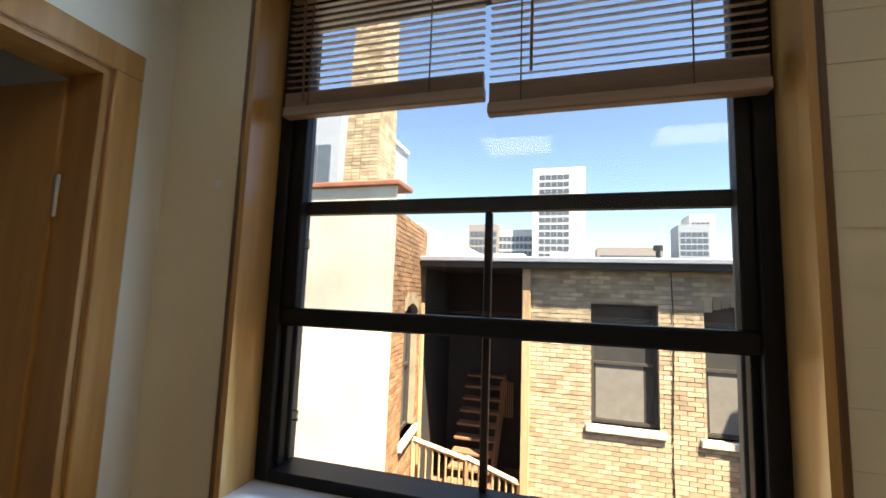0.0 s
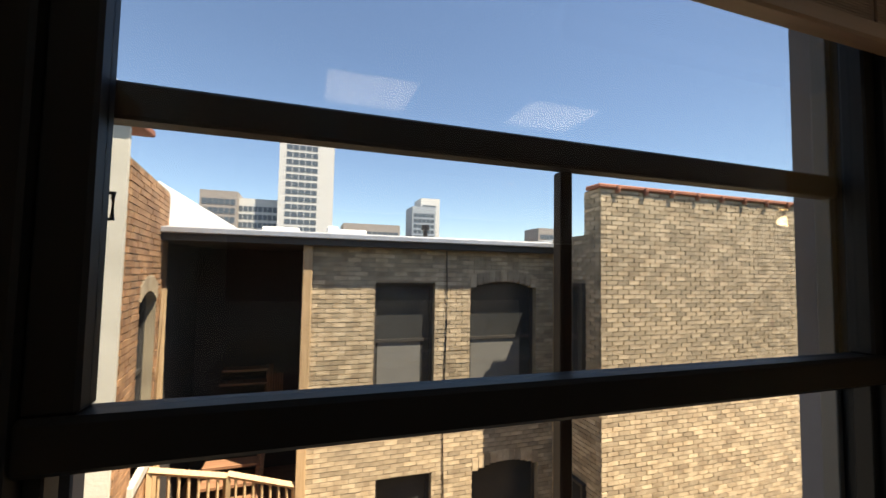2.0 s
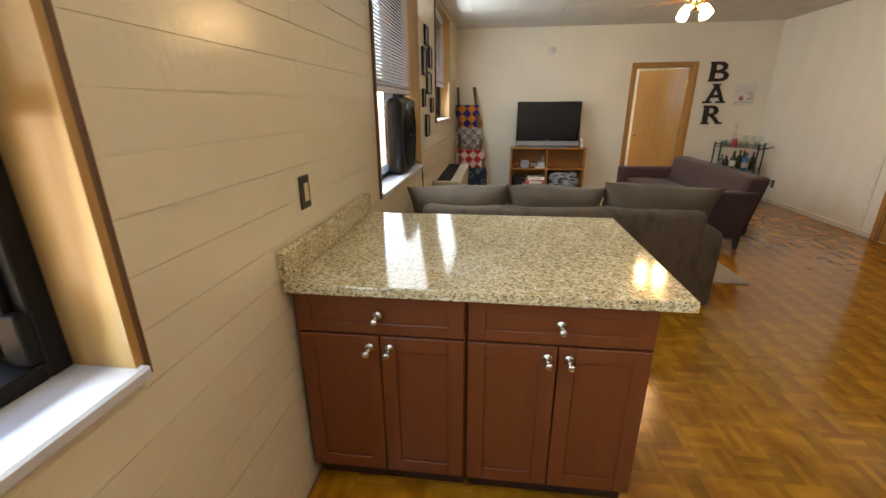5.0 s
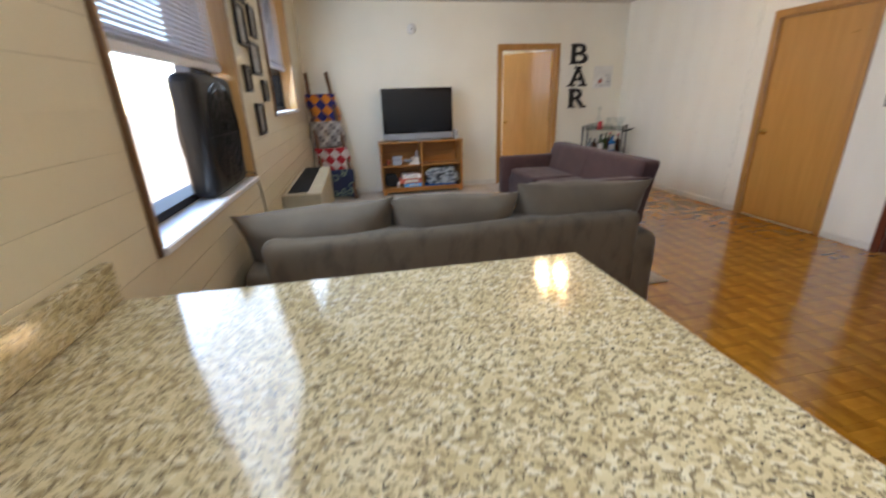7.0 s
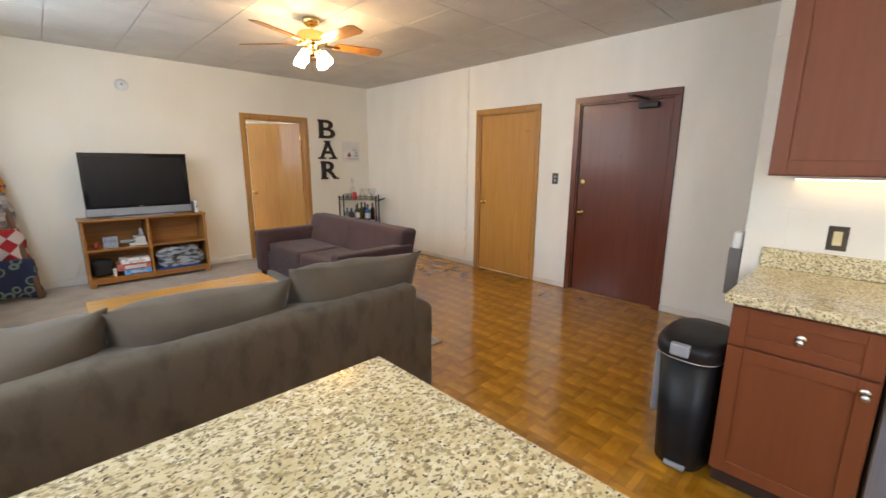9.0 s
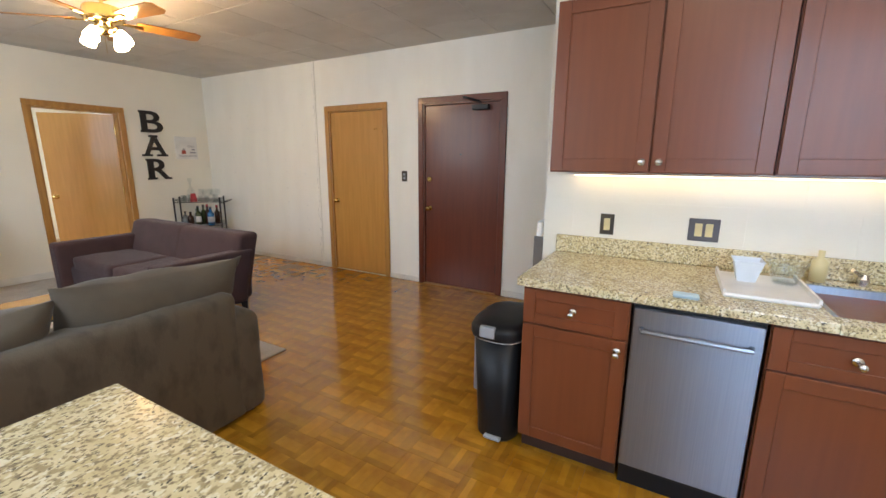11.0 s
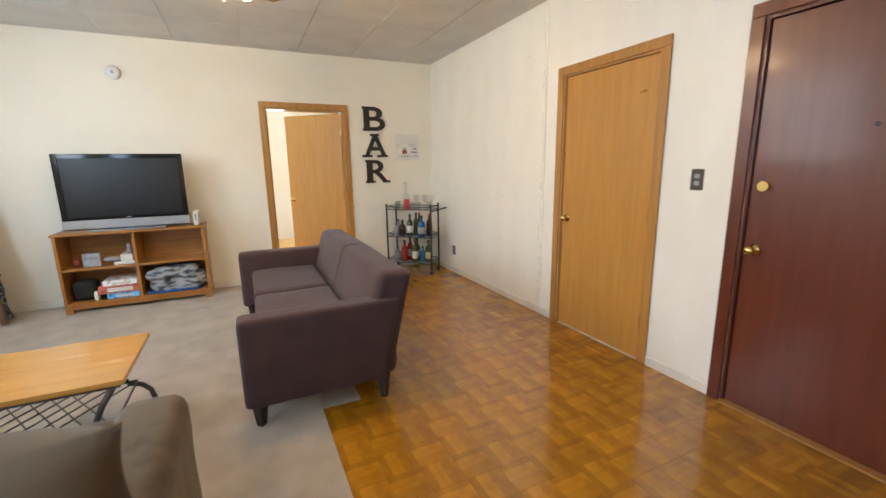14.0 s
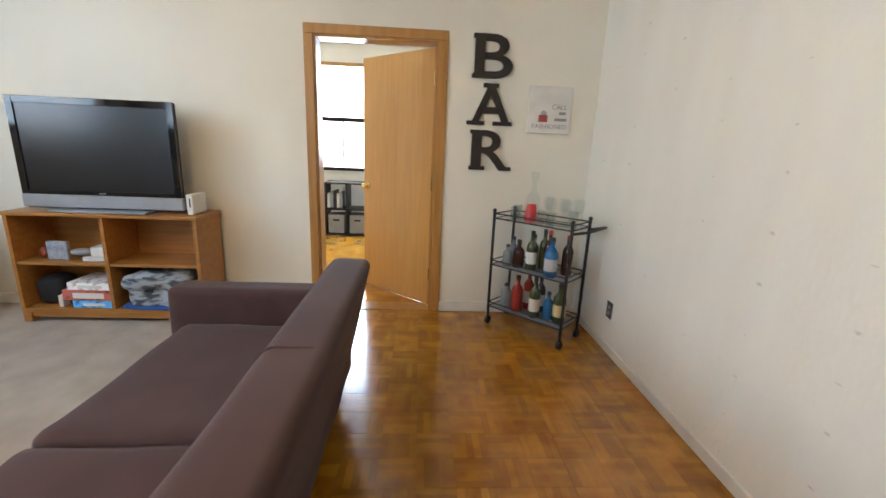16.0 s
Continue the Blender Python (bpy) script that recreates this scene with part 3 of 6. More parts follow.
# west door, open towards the next room
d = tagged(thing("door_4", "brown wood door standing open beside the kitchen window", "door", (WX, 1.9, 0)), kind="structure")
for y0, y1 in ((W_DOOR[0] - 0.08, W_DOOR[0]), (W_DOOR[1], W_DOOR[1] + 0.08)):
    part("casing", box(None, WX, WX + 0.02, y0, y1, 0, W_DOOR[3], 0.004), M_OAK_TRIM, d)
part("casing", box(None, WX, WX + 0.02, W_DOOR[0] - 0.08, W_DOOR[1] + 0.08, W_DOOR[3], W_DOOR[3] + 0.08, 0.004), M_OAK_TRIM, d)
part("jamb", box(None, WX - 0.14, WX, W_DOOR[1] - 0.02, W_DOOR[1], 0, W_DOOR[3]), M_OAK_TRIM, d)
part("jamb", box(None, WX - 0.14, WX, W_DOOR[0], W_DOOR[0] + 0.02, 0, W_DOOR[3]), M_OAK_TRIM, d)
part("jamb", box(None, WX - 0.14, WX, W_DOOR[0] + 0.02, W_DOOR[1] - 0.02, W_DOOR[3] - 0.02, W_DOOR[3]), M_OAK_TRIM, d)
bm = box(None, 0, 0.82, -0.04, 0, 0.01, 2.14, 0.003)
bm.transform(Matrix.Translation((WX - 0.13, W_DOOR[1] - 0.03, 0)) @ Matrix.Rotation(radians(185), 4, "Z"))
leaf = part("door_leaf", bm, M_OAK, d)
part("hinge", rod(None, (WX - 0.12, W_DOOR[1] - 0.025, 1.74), (WX - 0.12, W_DOOR[1] - 0.025, 1.86), 0.009, 8), M_NICKEL, d)
setting("wall_side_room", box(None, WX - 1.9, WX - 1.8, 0.6, 2.9, -0.1, 2.8), M_WALL, "cream wall of the next room", "wall")
setting("wall_side_room_north", box(None, WX - 1.8, WX - 0.14, 2.7, 2.8, -0.1, 2.8), M_WALL, "cream wall of the next room", "wall")
setting("wall_side_room_south", box(None, WX - 1.8, WX - 0.14, 0.6, 0.7, -0.1, 2.8), M_WALL, "cream wall of the next room", "wall")
setting("ceiling_side_room", box(None, WX - 1.9, WX - 0.14, 0.6, 2.8, CZ, CZ + 0.1), M_CEIL, "white ceiling of the next room", "ceiling")
setting("floor_side_room", box(None, WX - 1.9, WX - 0.2, 0.6, 2.8, -0.1, -0.006), M_PARQUET_BASE, "dark floor of the next room", "floor")

# bedroom beyond the open door
setting("wall_bedroom_east", box(None, 11.62, 11.74, -3.0, 2.0, -0.1, 2.8), M_WALL, "cream bedroom wall behind the shelf", "wall")
setting("wall_bedroom_south", box(None, EX + 0.14, 11.62, -2.1, -2.0, -0.1, 2.8), M_WALL, "cream bedroom side wall", "wall")
setting("wall_bedroom_north", box(None, EX + 0.14, 11.62, 1.6, 1.7, -0.1, 2.8), M_WALL, "cream bedroom side wall", "wall")
setting("ceiling_bedroom", box(None, EX + 0.14, 11.74, -2.1, 1.7, CZ, CZ + 0.1), M_CEIL, "white bedroom ceiling", "ceiling")
setting("floor_bedroom", box(None, EX + 0.14, 11.62, -2.0, 1.6, -0.004, 0.0), M_PARQUET, "honey oak floor in the bedroom", "floor")
# Daylight behind the bedroom panes is put in as their own glow
M_DAYPANE = material("daylight_glow_pane", (0.90, 0.95, 1.0), 0.4, second=(0.85, 0.92, 1.0), emit=0.55)
w = tagged(thing("window_4", "bedroom window with pale blind and bright panes", "window", (11.6, 0.0, 0.9)), kind="structure")
part("pane", box(None, 11.59, 11.60, -0.45, 0.45, 0.95, 2.35), M_DAYPANE, w, "panes glowing in place of daylight")
for y in (-0.48, 0.45):
    part("window_frame", box(None, 11.56, 11.61, y, y + 0.04, 0.93, 2.37), M_OAK_TRIM, w)
part("window_frame", box(None, 11.56, 11.61, -0.44, 0.45, 2.35, 2.40), M_OAK_TRIM, w)
part("window_frame", box(None, 11.56, 11.61, -0.44, 0.45, 0.90, 0.95), M_FRAME, w)
part("meeting_rail", box(None, 11.565, 11.60, -0.44, 0.45, 1.60, 1.66), M_FRAME, w)
part("mullion", box(None, 11.57, 11.60, -0.01, 0.02, 0.95, 1.60), M_WHITE, w)
part("blind", box(None, 11.575, 11.59, -0.43, 0.44, 1.70, 2.34), M_BLINDW, w, "lowered white blind")

s = thing("cube_shelf", "black open cube shelf with grey fabric bins", "shelf", (11.35, -0.08, 0))
for y in (0.20, -0.10, -0.40):
    part("upright", box(None, 11.15, 11.5, y - 0.012, y + 0.012, 0, 0.76), M_BLACK, s)
for z in (0.012, 0.38, 0.748):
    for y in (-0.088, -0.388):
        part("shelf_board", box(None, 11.15, 11.5, y, y + 0.276, z - 0.012, z + 0.012), M_BLACK, s)
M_BIN = material("grey_fabric_bin", (0.30, 0.29, 0.28), 0.9, bump=0.3, bump_scale=200)
for y in (-0.085, -0.385):
    b = thing("storage_bin", "grey fabric storage bin in the cube shelf", "bin", (11.3, y + 0.135, 0.026), "bins in the cube shelf")
    part("body", box(None, 11.17, 11.45, y + 0.02, y + 0.25, 0.026, 0.30, 0.01), M_BIN, b)
    part("handle", box(None, 11.163, 11.17, y + 0.09, y + 0.18, 0.21, 0.235), M_BLACK, b)
for k in range(5):
    single("book", box(None, 11.2, 11.42, 0.18 - 0.045 * k - 0.035, 0.18 - 0.045 * k, 0.394, 0.60 + 0.02 * (k % 3), 0.003), (M_PAPER, M_GREYPLASTIC, M_IRON)[k % 3], "slim upright book on the cube shelf", "book", "books on the cube shelf")


setting("threshold", box(None, EX - 0.01, EX + 0.16, E_DOOR[0] + 0.016, E_DOOR[1] - 0.016, -0.004, 0.008, 0.003), M_OAK_TRIM, "oak threshold strip in the bedroom doorway", "threshold")

# ---- windows of the north wall ----
def reveal(w, x0, x1, z0, z1, sill_mat=M_SILL):
    y0, y1 = NY - 0.012, NY + 0.21
    part("reveal", box(None, x0 + 0.001, x0 + 0.02, y0, y1, z0 + 0.03, z1 - 0.02), M_REVEAL, w, "honey wood lining of the window opening")
    part("reveal", box(None, x1 - 0.02, x1 - 0.001, y0, y1, z0 + 0.03, z1 - 0.02), M_REVEAL, w, "honey wood lining of the window opening")
    part("reveal", box(None, x0 + 0.001, x1 - 0.001, y0, y1, z1 - 0.02, z1 - 0.001), M_REVEAL, w, "honey wood lining of the window opening")
    for a, b in ((x0 - 0.014, x0 + 0.001), (x1 - 0.001, x1 + 0.014)):
        part("edge_trim", box(None, a, b, NY - 0.016, NY + 0.004, z0, z1, 0.003), M_DARKTRIM, w, "dark brown edge strip")
    part("window_sill", box(None, x0 + 0.001, x1 - 0.001, NY - 0.03, NY + 0.21, z0, z0 + 0.03, 0.006), sill_mat, w, "white stone window sill")


def double_hung(name, x0, x1, z0, z1, label, rail_z, top_bar=None, mull=None, at_y=NY + 0.16):
    w = tagged(thing(name, label, "window", ((x0 + x1) / 2, NY + 0.15, z0)), kind="structure")
    reveal(w, x0, x1, z0, z1)
    fy0, fy1 = at_y - 0.04, at_y + 0.08
    # outer black frame
    part("window_frame", box(None, x0 + 0.02, x0 + 0.065, fy0, fy1, z0 + 0.03, z1 - 0.02, 0.004), M_FRAME, w)
    part("window_frame", box(None, x1 - 0.065, x1 - 0.02, fy0, fy1, z0 + 0.03, z1 - 0.02, 0.004), M_FRAME, w)
    part("window_frame", box(None, x0 + 0.065, x1 - 0.065, fy0, fy1, z1 - 0.08, z1 - 0.02, 0.004), M_FRAME, w)
    part("window_frame", box(None, x0 + 0.065, x1 - 0.065, fy0, fy1, z0 + 0.03, z0 + 0.065, 0.004), M_FRAME, w)
    for a, b in ((x0 + 0.001, x0 + 0.03), (x1 - 0.03, x1 - 0.001)):
        part("outer_jamb", box(None, a, b, fy1 + 0.003, NY + 0.305, z0 + 0.001, z1 - 0.02), M_JAMB, w, "grey outer jamb")
    # aluminium tracks behind
    for a, b in ((x0 + 0.065, x0 + 0.082), (x1 - 0.082, x1 - 0.065)):
        part("track", box(None, a, b, at_y + 0.045, at_y + 0.075, z0 + 0.07, z1 - 0.08, 0.002), M_ALU, w, "pale aluminium track")
        part("track", box(None, a, b, at_y - 0.01, at_y + 0.02, z0 + 0.07, rail_z - 0.03, 0.002), M_FRAME, w)
    # the sash, raised: rail at eye height, glass above it
    part("meeting_rail", box(None, x0 + 0.06, x1 - 0.06, at_y - 0.03, at_y + 0.02, rail_z - 0.035, rail_z + 0.02, 0.006), M_FRAME, w, "black lower rail of the raised sash")
    part("sash_stile", box(None, x0 + 0.065, x0 + 0.112, at_y - 0.025, at_y + 0.015, rail_z + 0.02, z1 - 0.08, 0.004), M_FRAME, w)
    part("sash_stile", box(None, x1 - 0.10, x1 - 0.065, at_y - 0.025, at_y + 0.015, rail_z + 0.02, z1 - 0.08, 0.004), M_FRAME, w)
    g = part("pane", box(None, x0 + 0.112, x1 - 0.10, at_y - 0.004, at_y, rail_z + 0.02, z1 - 0.08), M_GLASS, w, "clear window glass")
    g.visible_shadow = False
    if top_bar:
        part("storm_rail", box(None, x0 + 0.08, x1 - 0.08, at_y + 0.03, at_y + 0.065, top_bar - 0.022, top_bar + 0.022, 0.004), M_BRONZE, w, "brown storm window rail")
    if mull:
        part("storm_mullion", box(None, mull - 0.011, mull + 0.011, at_y + 0.05, at_y + 0.075, z0 + 0.065, (top_bar or z1) - 0.022, 0.003), M_BRONZE, w, "thin dark screen bar")
    return w


w1 = double_hung("window_1", *WINDOWS[0], "black double-hung window with raised sash and white stone sill", 1.483, 1.835, 0.731)
for z in (1.70, 1.14):
    part("latch", tube(None, [(0.100, 2.752, z), (0.122, 2.748, z), (0.122, 2.748, z + 0.03), (0.100, 2.752, z + 0.03)], 0.003, 6), M_IRON, w1, "small wire latch loop")
part("window_corner_block", box(None, 1.36, 1.385, 2.66, 2.70, 1.02, 1.12, 0.003), M_FRAME, w1, "black sash guide")
w2 = double_hung("window_2", *WINDOWS[1], "black framed window with box fan standing on its sill", 1.62, None, None)
w3 = double_hung("window_3", *WINDOWS[2], "high black framed window with a lowered white blind", 1.70, None, None)


def slat_blind(label, x0, x1, top, bottom, y, mat, pitch, stack, cords=True, tilt=20):
    b = thing("window_blind", label, "blind", ((x0 + x1) / 2, y, bottom), "blinds in the windows")
    part("headrail", box(None, x0, x1, y - 0.02, y + 0.02, top - 0.04, top, 0.003), mat, b)
    z = bottom + 0.035 + stack
    first = None
    dz = math.sin(radians(tilt)) * 0.0125
    while z < top - 0.045:
        if first is None:
            bm = bmesh.new()
            box(bm, x0 + 0.004, x1 - 0.004, y - 0.0125, y + 0.0125, -0.0012, 0.0012)
            bmesh.ops.rotate(bm, cent=(0, y, 0), matrix=Matrix.Rotation(radians(tilt), 3, "X"), verts=bm.verts)
            bmesh.ops.translate(bm, verts=bm.verts, vec=(0, 0, z))
            first = part("slat", bm, mat, b)
            z0 = z
        else:
            o = new("slat", first.data)
            o.parent = b
            o.location = (0, 0, z - z0)
        z += pitch
    for k in range(int(stack / 0.005)):
        part("slat", box(None, x0 + 0.004, x1 - 0.004, y - 0.0125, y + 0.0125, bottom + 0.036 + k * 0.005, bottom + 0.0385 + k * 0.005), mat, b)
    part("bottom_rail", box(None, x0, x1, y - 0.017, y + 0.017, bottom, bottom + 0.034, 0.004), mat, b)
    if cords:
        for x in (x0 + 0.09, x1 - 0.16):
            part("cord", rod(None, (x, y - 0.016, bottom + 0.03), (x, y - 0.016, top - 0.03), 0.0022, 6), M_LADDER, b)
    return b


b = slat_blind("wood slat blind drawn halfway up in the kitchen window", 0.085, 0.735, 2.55, 2.105, 2.625, M_BLIND, 0.0225, 0.045)
part("wand", rod(None, (0.15, 2.595, 2.53), (0.165, 2.60, 2.15), 0.004, 6), M_LADDER, b)
b = slat_blind("wood slat blind hanging lower in the kitchen window", 0.745, 1.405, 2.55, 2.055, 2.62, M_BLIND, 0.0225, 0.055)
part("wand", rod(None, (0.865, 2.59, 2.53), (0.862, 2.595, 2.16), 0.004, 6), M_LADDER, b)
slat_blind("white slat blind lowered over the middle window", 3.32, 4.61, 2.55, 1.55, 2.61, M_BLINDW, 0.022, 0.02, False, 55)
slat_blind("white slat blind lowered over the high window", 5.82, 7.13, 2.55, 1.70, 2.61, M_BLINDW, 0.022, 0.02, False, 55)

# box fan on the sill of the middle window
f = thing("box_fan", "black box fan standing on the window sill", "fan", (4.25, 2.62, 0.95))
bm = box(None, 3.98, 4.57, 2.545, 2.675, 0.95, 1.52, 0.06, 5)
part("body", bm, M_BLACK, f)
for y in (2.54, 2.68):
    bm = bmesh.new()
    for r in (0.07, 0.12, 0.17, 0.22, 0.25):
        tube(bm, [(4.275 + r * math.cos(a), y, 1.235 + r * math.sin(a)) for a in (2 * math.pi * k / 24 for k in range(25))], 0.004, 5)
    for k in range(12):
        a = 2 * math.pi * k / 12
        rod(bm, (4.275, y, 1.235), (4.275 + 0.26 * math.cos(a), y, 1.235 + 0.26 * math.sin(a)), 0.003, 5)
    part("grille", bm, M_BLACK, f, "wire grille")
part("handle", tube(None, [(4.18, 2.615, 1.515), (4.18, 2.615, 1.55), (4.37, 2.615, 1.55), (4.37, 2.615, 1.515)], 0.009), M_BLACK, f)
part("cord", tube(None, [(4.57, 2.60, 1.0), (4.63, 2.52, 0.97), (4.68, 2.515, 0.85), (4.73, 2.515, 0.6), (4.82, 2.515, 0.3), (4.9, 2.515, 0.02)], 0.004, 6), M_BLACK, f)

single("wall_hook", box(None, -0.075, -0.062, NY - 0.012, NY + 0.003, 1.86, 1.885, 0.003), M_WHITE, "tiny white hook on the wall beside the window", "hook")
# picture frames between the windows
M_PHOTO = material("grey_photograph", (0.30, 0.29, 0.28), 0.3, second=(0.10, 0.10, 0.10), scale=12)
for x0, x1, z0, z1 in ((5.03, 5.22, 2.00, 2.17), (4.88, 5.10, 1.73, 1.97), (5.26, 5.44, 1.82, 2.02), (5.12, 5.40, 1.57, 1.78), (4.86, 5.00, 1.45, 1.61), (5.36, 5.52, 1.39, 1.54), (5.02, 5.23, 1.17, 1.38)):
    p = thing("picture_frame", "small dark framed grey photograph on the block wall", "picture", ((x0 + x1) / 2, NY, z0), "pictures between the windows")
    fr = bmesh.new()
    y0, y1 = NY - 0.022, NY - 0.002
    box(fr, x0, x0 + 0.02, y0, y1, z0, z1); box(fr, x1 - 0.02, x1, y0, y1, z0, z1)
    box(fr, x0 + 0.02, x1 - 0.02, y0, y1, z0, z0 + 0.02); box(fr, x0 + 0.02, x1 - 0.02, y0, y1, z1 - 0.02, z1)
    part("frame", fr, M_IRON, p)
    part("photo", box(None, x0 + 0.02, x1 - 0.02, NY - 0.012, NY - 0.002, z0 + 0.02, z1 - 0.02), M_PHOTO, p)

# ---- kitchen island ----
def shaker_front(name, parent, axis, plane, a0, a1, z0, z1, mat, out, rail=0.055):
    """A framed cabinet front. axis: the way along the front; out: the sign in which it faces."""
    t0, t1, t2 = plane, plane + out * 0.012, plane + out * 0.02

    def add(u0, u1, w0, w1, d0, d1, bev=0.0):
        lo, hi = min(d0, d1), max(d0, d1)
        if axis == "y":
            return box(None, lo, hi, u0, u1, w0, w1, bev)
        return box(None, u0, u1, lo, hi, w0, w1, bev)
    r = min(rail, (z1 - z0) * 0.28)
    front = part(name, add(a0, a1, z0, z1, t0, t1), mat, parent)
    for u0, u1 in ((a0, a0 + rail), (a1 - rail, a1)):
        part("stile", add(u0, u1, z0, z1, t1, t2, 0.002), mat, front)
    for w0, w1 in ((z0, z0 + r), (z1 - r, z1)):
        part("rail", add(a0 + rail, a1 - rail, w0, w1, t1, t2, 0.002), mat, front)
    return front


def small_knob(parent, at, axis):
    return knob(parent, at, axis, M_NICKEL, "handle", 0.014)


IX0, IX1, IY0, IZ = 1.995, 2.97, 1.235, 0.912
for y0, y1 in ((1.315, 1.92), (1.925, 2.525)):
    c = thing("base_cabinet", "cherry base cabinet with a drawer and two doors", "cabinet", (2.34, (y0 + y1) / 2, 0), "island cabinets")
    part("body", box(None, 2.06, 2.64, y0, y1, 0.10, 0.875), M_CHERRY, c)
    part("toe_kick", box(None, 2.11, 2.62, y0 + 0.01, y1 - 0.01, 0.0, 0.10), M_KICK, c)
    ym = (y0 + y1) / 2
    dr = shaker_front("drawer", c, "y", 2.06, y0 + 0.006, y1 - 0.006, 0.715, 0.862, M_CHERRY, -1)
    small_knob(dr, (2.04, ym, 0.79), (-1, 0, 0))
    for a0, a1, k in ((y0 + 0.006, ym - 0.003, ym - 0.035), (ym + 0.003, y1 - 0.006, ym + 0.035)):
        dd = shaker_front("door", c, "y", 2.06, a0, a1, 0.11, 0.705, M_CHERRY, -1)
        small_knob(dd, (2.04, k, 0.665), (-1, 0, 0))
ct = thing("island_countertop", "polished speckled beige granite countertop on the island", "countertop", (2.48, 1.9, 0.876))
part("slab", box(None, IX0, IX1, IY0, NY - 0.014, 0.876, IZ, 0.006, 2), M_GRANITE, ct)
part("backsplash", box(None, IX0 + 0.003, IX1 - 0.003, NY - 0.034, NY - 0.004, IZ + 0.001, 1.018, 0.003), M_GRANITE, ct)


def wall_plate(label, x, y, z, w, h, out, kind="switch", rockers=1, mat=M_PLATE, inner=M_ALMOND):
    p = thing("wall_switch" if kind == "switch" else "wall_outlet", label, "switch" if kind == "switch" else "outlet", (x, y, z))
    part("plate", box(None, x - w / 2, x + w / 2, min(y, y + out * 0.006), max(y, y + out * 0.006), z - h / 2, z + h / 2, 0.002), mat, p)
    for k in range(rockers):
        cx = x + (k - (rockers - 1) / 2) * 0.046
        if kind == "switch":
            part("rocker", box(None, cx - 0.016, cx + 0.016, min(y + out * 0.006, y + out * 0.011), max(y + out * 0.006, y + out * 0.011), z - 0.033, z + 0.033, 0.002), inner, p, "almond rocker")
        else:
            for dz in (-0.02, 0.02):
                part("socket", box(None, cx - 0.015, cx + 0.015, min(y + out * 0.006, y + out * 0.009), max(y + out * 0.006, y + out * 0.009), z + dz - 0.013, z + dz + 0.013, 0.003), inner, p, "socket face")
    return p


wall_plate("dark plate with a pale switch above the island counter", 2.25, NY - 0.003, 1.165, 0.075, 0.12, -1)
wall_plate("dark plate with light switches between the doors", 4.655, SY, 1.255, 0.075, 0.12, 1, "outlet", 1, M_PLATE, M_GREYPLASTIC)
wall_plate("dark wall outlet low beside the bar cart", 7.76, SY, 0.29, 0.075, 0.115, 1, "outlet", 1, M_PLATE, M_GREYPLASTIC)
wall_plate("bronze plate with an almond rocker over the counter", 2.18, KY + 0.002, 1.09, 0.072, 0.115, 1)
wall_plate("steel double plate with almond rocker over the counter", 1.72, KY + 0.002, 1.095, 0.135, 0.115, 1, "switch", 2, M_PEWTER, M_ALMOND)

# ---- kitchen run along the south side ----
KF = -0.16


def kitchen_base(x0, x1, knob_x):
    c = thing("base_cabinet", "cherry base cabinet with a drawer over a door", "cabinet", ((x0 + x1) / 2, -0.45, 0), "kitchen base cabinets")
    part("body", box(None, x0, x1, KY + 0.006, KF, 0.10, 0.872), M_CHERRY, c)
    part("toe_kick", box(None, x0 + 0.004, x1 - 0.004, KY + 0.03, KF - 0.06, 0.0, 0.10), M_KICK, c)
    dr = shaker_front("drawer", c, "x", KF, x0 + 0.005, x1 - 0.005, 0.70, 0.862, M_CHERRY, 1)
    small_knob(dr, ((x0 + x1) / 2, KF + 0.02, 0.785), (0, 1, 0))
    dd = shaker_front("door", c, "x", KF, x0 + 0.005, x1 - 0.005, 0.11, 0.69, M_CHERRY, 1)
    small_knob(dd, (knob_x, KF + 0.02, 0.645), (0, 1, 0))


kitchen_base(1.972, 2.43, 2.01)
kitchen_base(1.04, 1.512, 1.08)
kitchen_base(0.56, 1.035, 0.98)
kitchen_base(0.08, 0.555, 0.12)
dw = thing("dishwasher", "narrow stainless steel dishwasher with a bar handle", "dishwasher", (1.74, -0.45, 0))
part("body", box(None, 1.52, 1.964, KY + 0.03, KF - 0.004, 0.10, 0.868), M_IRON, dw)
dd = part("door", box(None, 1.524, 1.960, KF - 0.003, KF + 0.022, 0.125, 0.850, 0.004), M_STEEL, dw)
part("handle", tube(None, [(1.56, KF + 0.022, 0.765), (1.56, KF + 0.055, 0.765), (1.925, KF + 0.055, 0.765), (1.925, KF + 0.022, 0.765)], 0.011), M_STEEL, dd)
part("toe_kick", box(None, 1.524, 1.960, KF - 0.05, KF - 0.03, 0.0, 0.12), M_BLACK, dw)
ct = thing("kitchen_countertop", "speckled beige granite countertop with a sink cut into it", "countertop", (1.2, -0.46, 0.874))
part("slab", box(None, 1.34, 2.455, KY + 0.002, -0.118, 0.874, IZ, 0.006, 2), M_GRANITE, ct)
part("slab", box(None, WX + 0.003, 0.62, KY + 0.002, -0.118, 0.874, IZ, 0.006, 2), M_GRANITE, ct)
part("slab", box(None, 0.62, 1.34, -0.20, -0.118, 0.874, IZ), M_GRANITE, ct)
part("slab", box(None, 0.62, 1.34, KY + 0.002, -0.70, 0.874, IZ), M_GRANITE, ct)
part("backsplash", box(None, WX + 0.003, 2.452, KY + 0.003, KY + 0.024, IZ + 0.001, 1.012, 0.003), M_GRANITE, ct)
sk = thing("sink", "stainless steel sink set in the counter", "sink", (0.98, -0.45, 0.70))
bm = bmesh.new()
